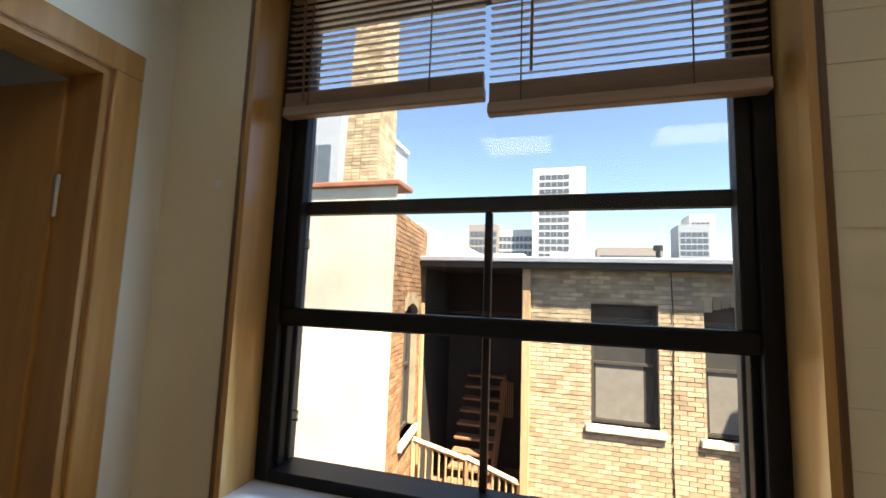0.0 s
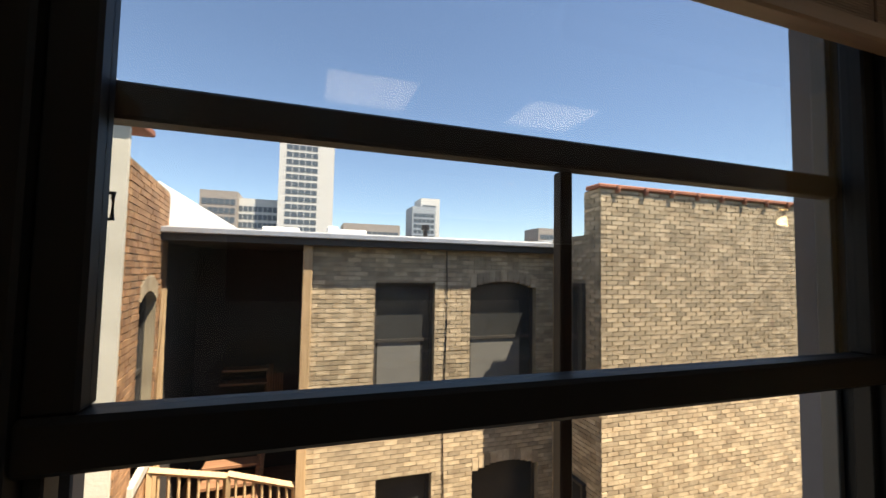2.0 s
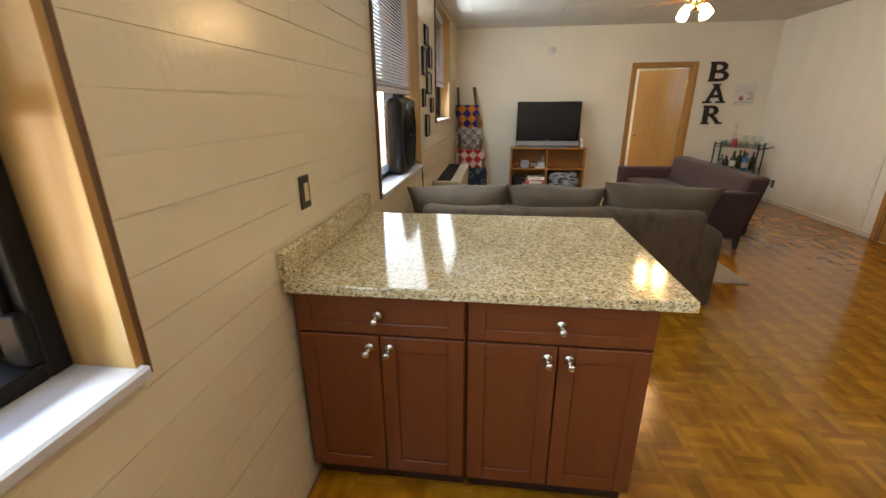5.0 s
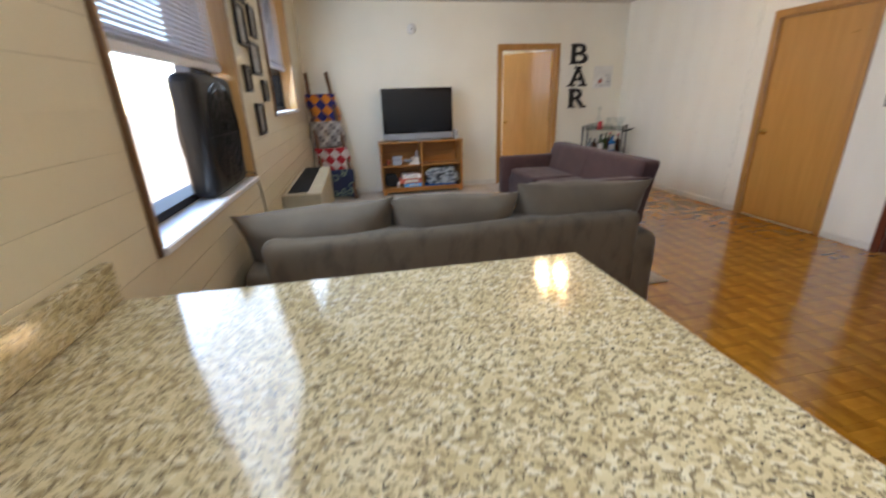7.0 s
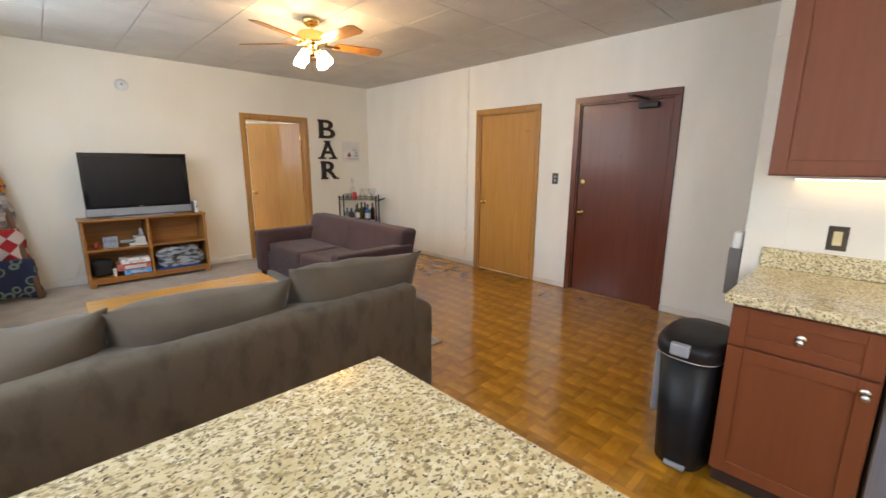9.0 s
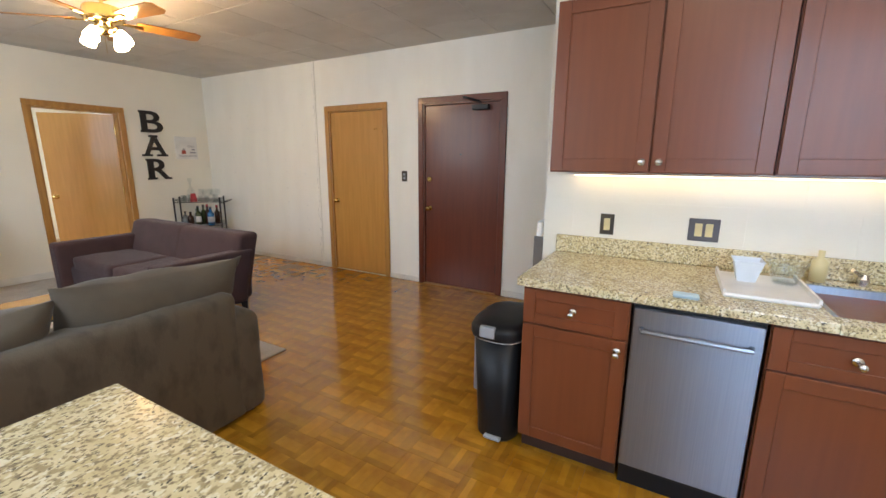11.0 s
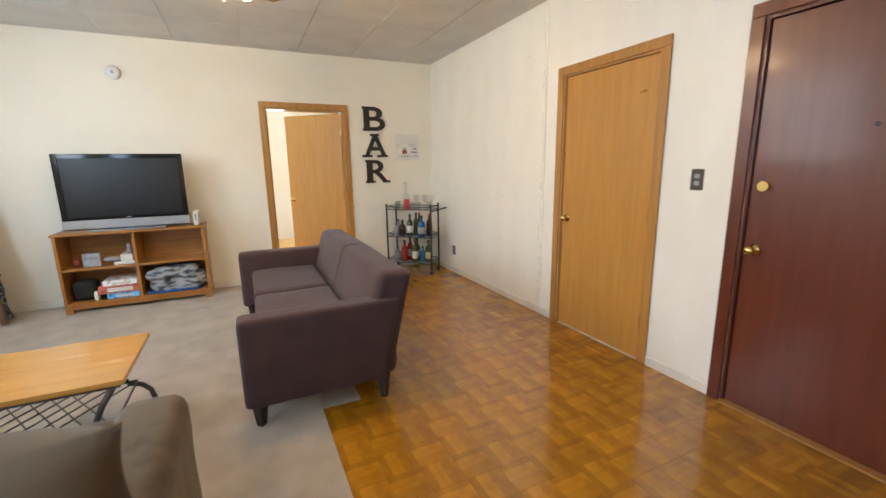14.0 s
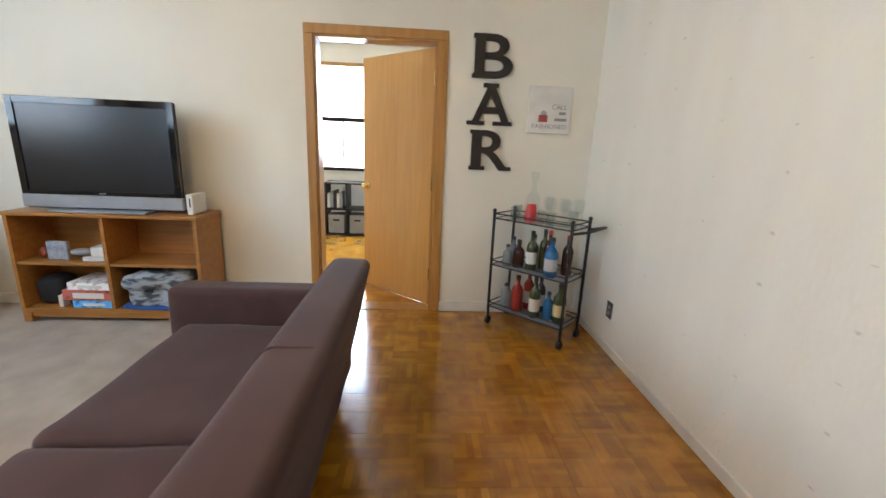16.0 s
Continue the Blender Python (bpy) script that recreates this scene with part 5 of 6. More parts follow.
QUILTS = (("orange and navy checked fleece blanket over the ladder", 1.45, 1.07, patterned("orange_navy", ((0.62, 0.20, 0.03), (0.03, 0.03, 0.16)), 9.0, "check")),
          ("grey and cream plaid blanket over the ladder", 1.09, 0.76, patterned("grey_plaid", ((0.42, 0.38, 0.36), (0.16, 0.14, 0.14), (0.60, 0.57, 0.54)), 24, "plaid")),
          ("red and white checked blanket over the ladder", 0.73, 0.43, patterned("red_white", ((0.42, 0.02, 0.03), (0.66, 0.56, 0.54)), 9.5, "check")),
          ("navy blanket with pale circles over the ladder", 0.43, 0.055, patterned("navy_circles", ((0.02, 0.03, 0.08), (0.17, 0.24, 0.20), (0.02, 0.03, 0.08)), 9.0, "dots")))
for k, (label, ztop, zlow, mat) in enumerate(QUILTS):
    bm = bmesh.new()
    grid, nu, nv = {}, 22, 12
    for side in (0, 1):
        for i in range(nu + 1):
            for j in range(nv + 1):
                u, v = i / nu, j / nv
                z = ztop + 0.022 - (ztop - zlow + 0.02) * v + 0.012 * math.sin(u * 9 + k) * (v > 0.9)
                z0q = z
                y = 1.93 + 0.14 * z0q + (0.50 - 0.07 * z0q) * u + 0.012 * math.sin(7 * v + k) + 0.01 * noise.noise(Vector((u * 3, v * 6, k * 2.0)))
                x = 7.93 + 0.40 * ztop / 1.75 - 0.034 - 0.10 * (ztop - z) * 0.25 + 0.020 * math.sin(u * 14 + k) * (0.3 + v) - 0.05 * math.sin(math.pi * u) ** 0.5 * (1 - 0.5 * v) + 0.016 * noise.noise(Vector((y * 9, z * 9, k)))
                grid[side, i, j] = bm.verts.new((x + 0.045 * side, y, z))
    for i in range(nu):
        for j in range(nv):
            for side in (0, 1):
                bm.faces.new((grid[side, i, j], grid[side, i + 1, j], grid[side, i + 1, j + 1], grid[side, i, j + 1]))
    for i in range(nu):
        for j in (0, nv):
            bm.faces.new((grid[0, i, j], grid[0, i + 1, j], grid[1, i + 1, j], grid[1, i, j]))
    for j in range(nv):
        for i in (0, nu):
            bm.faces.new((grid[0, i, j], grid[0, i, j + 1], grid[1, i, j + 1], grid[1, i, j]))
    single("blanket", bm, mat, label, "blanket", "blankets on the ladder", True)

# radiator cover below the high window
r = thing("heater", "cream metal wall heater with a dark top grille", "heater", (6.0, 2.4, 0))
part("body", box(None, 5.40, 6.90, 2.22, 2.535, 0.015, 0.66, 0.01), M_RAD, r)
# Near-black sheet puts the shade of the hollow below the bars into colour
part("grille", box(None, 5.46, 6.84, 2.33, 2.49, 0.661, 0.666), M_HOLE, r, "dark sheet for the shaded hollow under the bars")
for k in range(24):
    part("grille_bar", box(None, 5.48 + k * 0.058, 5.487 + k * 0.058, 2.33, 2.49, 0.667, 0.672), M_IRON, r)

# ---- ceiling fan ----
FX, FY = 5.735, -0.07
f = thing("ceiling_fan", "brass ceiling fan with oak blades and lit glass shades", "ceiling fan", (FX, FY, CZ))
part("canopy", lathe(None, (FX, FY, 0), [(0.025, 2.585), (0.06, 2.60), (0.072, 2.63), (0.072, CZ)], 24), M_BRASS, f, "", True)
part("downrod", rod(None, (FX, FY, 2.53), (FX, FY, 2.59), 0.012), M_BRASS, f)
part("motor", lathe(None, (FX, FY, 0), [(0.03, 2.54), (0.115, 2.535), (0.125, 2.52), (0.125, 2.465), (0.135, 2.455), (0.10, 2.43), (0.06, 2.42), (0.055, 2.385), (0.06, 2.36), (0.03, 2.34)], 28), M_BRASS, f, "polished brass motor housing", True)
for k in range(5):
    a = radians(72 * k + 41)
    m = Matrix.Translation((FX, FY, 2.452)) @ Matrix.Rotation(a, 4, "Z") @ Matrix.Rotation(radians(-12), 4, "X")
    bm = bmesh.new()
    outline = [(0.20, -0.045), (0.24, -0.055), (0.60, -0.068), (0.65, -0.045), (0.65, 0.045), (0.60, 0.068), (0.24, 0.055), (0.20, 0.045)]
    lo = [bm.verts.new((x, y, -0.004)) for x, y in outline]
    hi = [bm.verts.new((x, y, 0.004)) for x, y in outline]
    bm.faces.new(lo); bm.faces.new(hi)
    for i in range(8):
        bm.faces.new((lo[i], lo[(i + 1) % 8], hi[(i + 1) % 8], hi[i]))
    bm.transform(m)
    blade = part("blade", bm, M_FANWOOD, f)
    bm = box(None, 0.10, 0.25, -0.018, 0.018, -0.014, -0.005, 0.003)
    bm.transform(m)
    part("blade_bracket", bm, M_BRASS, blade)
for k in range(4):
    a = radians(90 * k + 28)
    c, s_ = math.cos(a), math.sin(a)
    part("lamp_arm", tube(None, [(FX + 0.03 * c, FY + 0.03 * s_, 2.37), (FX + 0.09 * c, FY + 0.09 * s_, 2.385), (FX + 0.11 * c, FY + 0.11 * s_, 2.365)], 0.008), M_BRASS, f)
    bm = lathe(None, (0, 0, 0), [(0.022, 0.0), (0.03, -0.02), (0.046, -0.06), (0.05, -0.085), (0.045, -0.10), (0.03, -0.108), (0.002, -0.11)], 16)
    bm.transform(Matrix.Translation((FX + 0.11 * c, FY + 0.11 * s_, 2.368)) @ Matrix.Rotation(a, 4, "Z") @ Matrix.Rotation(radians(-24), 4, "Y"))
    part("shade", bm, M_BULB, f, "glowing frosted glass shade", True)
bm = rod(None, (FX + 0.02, FY, 2.34), (FX + 0.02, FY, 2.22), 0.0015, 5)
part("pull_chain", bm, M_BRASS, f)

# old nail marks on the white wall
rnd = random.Random(8)
marks = []
for col in range(6):
    for row in range(11):
        x, z = 6.28 + 0.37 * col + rnd.uniform(-0.02, 0.02), 0.25 + 0.2 * row + rnd.uniform(-0.03, 0.03)
        if rnd.random() < 0.75:
            w = rnd.uniform(0.008, 0.022)
            marks.append((x, x + w, SY - 0.001, SY + 0.0012, z, z + rnd.uniform(0.004, 0.012)))
for row in range(40):
    x, z = 6.045 + rnd.uniform(-0.014, 0.02), 0.1 + 0.06 * row + rnd.uniform(-0.02, 0.02)
    marks.append((x, x + rnd.uniform(0.004, 0.012), SY - 0.001, SY + 0.0012, z, z + rnd.uniform(0.015, 0.07)))
tagged(boxes_mesh("wall_marks", marks, material("grey_scuff", (0.74, 0.72, 0.67), 0.7), bpy.data.objects["wall_south"]), "small grey scuffs on the plaster", "", "", "stuff")

# smoke detector
sd = thing("smoke_detector", "round white smoke detector on the wall", "smoke detector", (EX, 0.98, 2.30))
bm = lathe(None, (0, 0, 0), [(0.065, 0), (0.065, 0.015), (0.05, 0.035), (0.02, 0.038)], 24)
bm.transform(Matrix.Translation((EX - 0.001, 0.98, 2.30)) @ Matrix.Rotation(radians(-90), 4, "Y"))
part("body", bm, M_WHITE, sd, "", True)
bm = rod(None, (EX - 0.04, 0.98, 2.30), (EX - 0.044, 0.98, 2.30), 0.012, 12)
part("button", bm, M_GREYPLASTIC, sd)


# ---- lettering on the wall ----
def text_mesh(body, size, depth, bold=0.0):
    cu = bpy.data.curves.new("lettering", "FONT")
    cu.body, cu.size, cu.extrude, cu.offset = body, size, depth, bold
    cu.align_x, cu.align_y = "CENTER", "CENTER"
    ob = bpy.data.objects.new("lettering", cu)
    me = bpy.data.meshes.new_from_object(ob)
    bpy.data.objects.remove(ob)
    return me


def fit_letter(bm, y_left, y_right, z0, z1, x):
    xs, ys = [v.co.x for v in bm.verts], [v.co.y for v in bm.verts]
    ax, bx, ay, by = min(xs), max(xs), min(ys), max(ys)
    for v in bm.verts:
        u, w = (v.co.x - ax) / (bx - ax), (v.co.y - ay) / (by - ay)
        v.co = Vector((x - v.co.z, y_left + (y_right - y_left) * u, z0 + (z1 - z0) * w))


M_LETTER = material("dark_painted_wood", (0.022, 0.014, 0.010), 0.55)
for ch, y0, y1, z0, z1 in (("B", -1.50, -1.775, 1.80, 2.09), ("A", -1.49, -1.785, 1.475, 1.765), ("R", -1.51, -1.80, 1.15, 1.44)):
    bm = bmesh.new()
    me = text_mesh(ch, 0.4, 0.012, 0.004)
    bm.from_mesh(me)
    fit_letter(bm, y0, y1, z0, z1, EX - 0.014)
    # slab serifs at the feet and heads of the stems
    s = -1
    feet = {"B": [(0.0, 0.30, 0.0), (0.0, 0.30, 1.0)], "A": [(-0.04, 0.34, 0.0), (0.62, 1.04, 0.0), (0.34, 0.66, 1.0)], "R": [(0.0, 0.36, 0.0), (0.78, 1.05, 0.0), (0.0, 0.30, 1.0)]}[ch]
    for u0, u1, w in feet:
        zz = z0 if w == 0 else z1 - 0.028
        ya, yb = y0 + (y1 - y0) * (u0 - 0.05), y0 + (y1 - y0) * u1
        box(bm, EX - 0.0265, EX - 0.0015, min(ya, yb), max(ya, yb), zz, zz + 0.028)
    if ch in "BR":
        ya, yb = y0 + (y1 - y0) * 0.03, y0 + (y1 - y0) * 0.26
        box(bm, EX - 0.0262, EX - 0.0018, min(ya, yb), max(ya, yb), z0 + 0.028, z1 - 0.028)
    single("letter", bm, M_LETTER, "dark wooden wall letter " + ch, "letter", "letters spelling BAR")

p = thing("wall_print", "white canvas print with small red drawing and lettering", "picture", (EX, -2.075, 1.43))
part("canvas", box(None, EX - 0.02, EX - 0.001, -2.235, -1.915, 1.435, 1.765, 0.003), M_PAPER, p)
M_INK = material("grey_ink", (0.32, 0.32, 0.34), 0.8)
for body, yc, zc, w, h in (("CALL", -2.145, 1.625, 0.11, 0.035), ("FASHIONED", -2.08, 1.485, 0.26, 0.032)):
    bm = bmesh.new()
    bm.from_mesh(text_mesh(body, 0.1, 0.001))
    fit_letter(bm, yc + w / 2, yc - w / 2, zc - h / 2, zc + h / 2, EX - 0.0205)
    part("lettering", bm, M_INK, p)
for yc, zc, w in ((-2.17, 1.58, 0.05), (-2.16, 1.535, 0.09)):
    part("lettering_bar", box(None, EX - 0.0215, EX - 0.0202, yc - w / 2, yc + w / 2, zc - 0.010, zc + 0.010), M_INK, p)
part("drawing", box(None, EX - 0.0218, EX - 0.0202, -2.06, -1.995, 1.515, 1.565), material("print_red", (0.42, 0.08, 0.05), 0.8), p, "small red drawing of a glass")
part("drawing", rod(None, (EX - 0.0217, -2.03, 1.575), (EX - 0.0202, -2.03, 1.575), 0.022, 12), material("print_grey", (0.4, 0.38, 0.37), 0.8), p)

# ---- bar cart ----
c = thing("bar_cart", "black metal three-tier bar cart on castors", "cart", (8.06, -1.99, 0), turn=225.0)
CW, CD = 0.30, 0.135
for x in (-CW, CW):
    for y in (-CD, CD):
        part("post", rod(None, (x, y, 0.06), (x, y, 0.87), 0.011, 10), M_IRON, c)
        part("finial", lathe(None, (x, y, 0.87), [(0.014, 0), (0.014, 0.012), (0.004, 0.02)], 10), M_IRON, c)
        w = part("castor", rod(None, (x - 0.012, y, 0.03), (x + 0.012, y, 0.03), 0.03, 14), M_BLACK, c)
for z in (0.14, 0.47, 0.82):
    rim = bmesh.new()
    for zz in (z, z + 0.035):
        tube(rim, [(-CW, -CD, zz), (CW, -CD, zz), (CW, CD, zz), (-CW, CD, zz), (-CW, -CD, zz)], 0.005, 6)
    sh = part("shelf_rim", rim, M_IRON, c)
    part("shelf_plate", box(None, -CW + 0.01, CW - 0.01, -CD + 0.01, CD - 0.01, z - 0.004, z + 0.003), M_CLEAR if z > 0.8 else M_SILVER, c, "pale shelf plate")
part("handle", tube(None, [(CW, -CD, 0.80), (CW + 0.11, -CD, 0.83), (CW + 0.11, CD, 0.83), (CW, CD, 0.80)], 0.009, 8), M_IRON, c)
CART = pose(8.06, -1.99, 0, 0, 0, 225)


def coloured_glass(name, colour):
    return material(name, colour, 0.08, second=tuple(v * 0.7 for v in colour), scale=4)


B_GREEN, B_BROWN, B_CLEAR, B_BLUE, B_RED, B_WHITE = (coloured_glass(n, c0) for n, c0 in (("green_glass", (0.05, 0.07, 0.02)), ("brown_glass", (0.05, 0.018, 0.01)), ("pale_glass", (0.30, 0.33, 0.35)), ("blue_glass", (0.02, 0.16, 0.38)), ("red_glass", (0.42, 0.04, 0.03)), ("white_glass", (0.6, 0.6, 0.6))))
M_CAP = material("dark_cap", (0.02, 0.02, 0.02), 0.4)


def bottle(label, x, y, z, r, hgt, mat, tag=M_PAPER, cap=M_CAP, slim=0.36):
    at = CART @ Vector((x, y, z))
    b = thing("bottle", label, "bottle", at, "bottles on the bar cart")
    bs = hgt * 0.60
    part("glass", lathe(None, at, [(r * 0.92, 0.0), (r, 0.008), (r, bs), (r * 0.8, bs + hgt * 0.08), (r * slim, bs + hgt * 0.16), (r * slim, hgt * 0.93)], 16), mat, b, "", True)
    part("cap", lathe(None, at, [(r * slim * 1.15, hgt * 0.90), (r * slim * 1.15, hgt), (r * slim, hgt * 1.005)], 12), cap, b)
    if tag:
        part("paper_label", lathe(None, at, [(r * 1.015, hgt * 0.16), (r * 1.02, hgt * 0.17), (r * 1.02, hgt * 0.46), (r * 1.015, hgt * 0.47)], 16, False), tag, b)


ROWS_MID = ((-0.22, 0.03, 0.036, 0.20, B_CLEAR, None, "clear square bottle with dark stopper"), (-0.13, -0.04, 0.042, 0.20, B_BROWN, None, "round brown liquor bottle"), (-0.20, -0.08, 0.034, 0.16, B_CLEAR, None, "clear short bottle"),
            (-0.03, -0.03, 0.038, 0.28, B_GREEN, M_PAPER, "green wine bottle with white label"), (0.02, 0.06, 0.036, 0.29, B_GREEN, None, "dark green wine bottle"), (0.09, 0.0, 0.036, 0.30, B_BROWN, None, "dark red capped wine bottle"),
            (0.15, -0.08, 0.045, 0.27, B_BLUE, B_WHITE, "blue bottle with silver shoulder"), (0.21, 0.04, 0.037, 0.28, B_BROWN, None, "dark bottle with red cap"), (-0.08, 0.09, 0.035, 0.23, B_CLEAR, None, "clear liquor bottle"))
for x, y, r, hgt, mat, tag, lab in ROWS_MID:
    bottle(lab + " on the cart", x, y, 0.474, r, hgt, mat, tag, M_RED if "red" in lab else M_CAP)
ROWS_LOW = ((-0.22, -0.02, 0.045, 0.17, B_CLEAR, None, "squat pale glass decanter"), (-0.10, -0.06, 0.042, 0.27, B_RED, None, "red bottle"), (-0.07, 0.05, 0.038, 0.30, B_RED, B_WHITE, "tall red bottle"),
            (0.05, -0.07, 0.039, 0.30, B_GREEN, M_PAPER, "dark wine bottle with white label"), (0.14, -0.03, 0.036, 0.20, B_BLUE, None, "slim pale blue bottle"), (0.22, -0.02, 0.045, 0.28, B_GREEN, M_ALMOND, "dark green bottle with gold label"), (0.02, 0.07, 0.036, 0.28, B_BROWN, B_WHITE, "brown bottle with pale label"))
for x, y, r, hgt, mat, tag, lab in ROWS_LOW:
    bottle(lab + " on the cart", x, y, 0.144, r, hgt, mat, tag, M_CAP)
at = CART @ Vector((-0.07, -0.02, 0.824))
cup = thing("plastic_cup", "red plastic party cups stacked upside down on the cart", "cup", at)
part("cup", lathe(None, at, [(0.046, 0.0), (0.046, 0.006), (0.032, 0.115), (0.030, 0.118)], 18), M_RED, cup, "", True)
part("cup", lathe(None, at, [(0.0465, 0.02), (0.047, 0.026), (0.0465, 0.03)], 18, False), M_RED, cup)
for k, (x, y, kind) in enumerate(((-0.22, 0.04, 0), (-0.17, -0.07, 0), (0.02, 0.06, 1), (0.08, -0.02, 1), (0.14, 0.05, 1), (0.20, -0.03, 1), (0.24, 0.07, 1), (0.12, -0.09, 0), (0.19, 0.10, 0), (-0.14, 0.09, 0), (0.04, -0.08, 0))):
    at = CART @ Vector((x, y, 0.824))
    if kind:
        prof = [(0.032, 0), (0.004, 0.006), (0.004, 0.075), (0.03, 0.10), (0.038, 0.13), (0.032, 0.175)]
    else:
        prof = [(0.03, 0), (0.034, 0.09), (0.0325, 0.09), (0.029, 0.006)]
    single("stem_glass" if kind else "tumbler", lathe(None, at, prof, 16), M_CLEAR, "clear stemmed wine glass on the cart top" if kind else "clear tumbler glass on the cart top", "glass", "glasses on the bar cart", True)
at = CART @ Vector((-0.13, 0.10, 0.824))
single("tall_decanter", lathe(None, at, [(0.05, 0), (0.055, 0.02), (0.05, 0.16), (0.02, 0.20), (0.016, 0.27), (0.03, 0.28), (0.03, 0.33), (0.004, 0.34)], 18), M_CLEAR, "tall clear glass dispenser on the cart top", "decanter", "", True)

# ---- outside ----
setting("ground", box(None, -600, 600, 2.9, 1200, -7.2, -7.0), M_GROUND, "grey asphalt yard and city ground", "ground")
FY0 = 8.90
own = setting("own_facade", box(None, -8, 12, 2.84, 3.0, -7, 0.2), M_BRICK, "buff brick face of this building below the windows", "wall")


def brick_wall(parent, origin, along, out, length, z0, z1, holes, mat, piece_mat, pieces=0, seed=1, near=(0.0, 9.0, -2.0, 3.0)):
    """Brick courses standing proud of a mortar bed; holes are (s0, s1, z0, z1)."""
    rnd = random.Random(seed)
    along, out, origin = Vector(along).normalized(), Vector(out).normalized(), Vector(origin)
    bl, bh, gap = 0.205, 0.062, 0.011
    verts, faces, singles = [], [], []
    z, row = z0, 0
    while z < z1 - 0.03:
        s = -(bl + gap) / 2 if row % 2 else 0.0
        top = min(z + bh, z1)
        while s < length:
            a, b = max(s, 0.0), min(s + bl, length)
            clear = b - a > 0.03 and not any(a < h[1] and b > h[0] and z < h[3] and top > h[2] for h in holes)
            if not clear and b - a > 0.03:
                for h in holes:
                    if z < h[3] and top > h[2]:
                        if a < h[0] < b: b = h[0]
                        elif a < h[1] < b: a = h[1]
                clear = b - a > 0.03 and not any(a < h[1] - 1e-6 and b > h[0] + 1e-6 and z < h[3] and top > h[2] for h in holes)
            if clear:
                dpt = 0.010 + rnd.random() * 0.008
                j = (rnd.random() - 0.5) * 0.006
                k = [origin + along * (a + (b - a) * u) + Vector((0, 0, zz + j)) + out * dd for dd in (0.0, dpt) for u, zz in ((0, z), (1, z), (1, top), (0, top))]
                full = b - a > bl - 0.01
                if len(singles) < pieces and full and near[0] < a < near[1] and near[2] < z < near[3]:
                    singles.append(((k[0] + k[2]) / 2, dpt))
                else:
                    n0 = len(verts)
                    verts += [tuple(v) for v in k]
                    faces += [(n0 + 4, n0 + 5, n0 + 6, n0 + 7), (n0, n0 + 1, n0 + 5, n0 + 4), (n0 + 1, n0 + 2, n0 + 6, n0 + 5), (n0 + 2, n0 + 3, n0 + 7, n0 + 6), (n0 + 3, n0, n0 + 4, n0 + 7)]
            s += bl + gap
        z += bh + gap
        row += 1
    base = BASE.get(parent, Vector((0, 0, 0)))
    me = bpy.data.meshes.new("brickwork")
    me.from_pydata([tuple(Vector(v) - base) for v in verts], [], faces)
    me.materials.append(mat)
    ob = new("brickwork", me)
    ob.parent = parent
    tagged(ob, kind="stuff")
    if singles:
        shapes = []
        for dd in (0.011, 0.014, 0.017):
            bm = box(None, -bl / 2, bl / 2, 0, dd, -bh / 2, bh / 2)
            rot = Matrix((along, out, Vector((0, 0, 1)))).transposed()
            bm.transform(rot.to_4x4())
            bmesh.ops.recalc_face_normals(bm, faces=bm.faces)
            m2 = bpy.data.meshes.new("brick")
            bm.to_mesh(m2); bm.free()
            m2.materials.append(piece_mat)
            shapes.append(m2)
        for i, (c0, dpt) in enumerate(singles):
            o = new("brick", shapes[i % 3])
            o.parent = parent
            o.location = c0 - base


def holed_wall(bm, origin, along, out, length, thick, z0, z1, holes):
    along, out, origin = Vector(along).normalized(), Vector(out).normalized(), Vector(origin)
    cuts = sorted({0.0, length, *[h[0] for h in holes], *[h[1] for h in holes]})
    m = Matrix((along, out, Vector((0, 0, 1)))).transposed().to_4x4()
    m.translation = origin
    for a, b in zip(cuts, cuts[1:]):
        spans = [(z0, z1)]
        for h in holes:
            if h[0] <= a and b <= h[1]:
                spans = [s for lo, hi in spans for s in ((lo, min(hi, h[2])), (max(lo, h[3]), hi)) if s[1] - s[0] > 1e-4]
        for lo, hi in spans:
            t = box(None, a, b, -thick, 0, lo, hi)
            t.transform(m)
            tmp = bpy.data.meshes.new("tmp"); t.to_mesh(tmp); t.free()
            bm.from_mesh(tmp); bpy.data.meshes.remove(tmp)
    bmesh.ops.remove_doubles(bm, verts=bm.verts, dist=1e-4)
    return bm


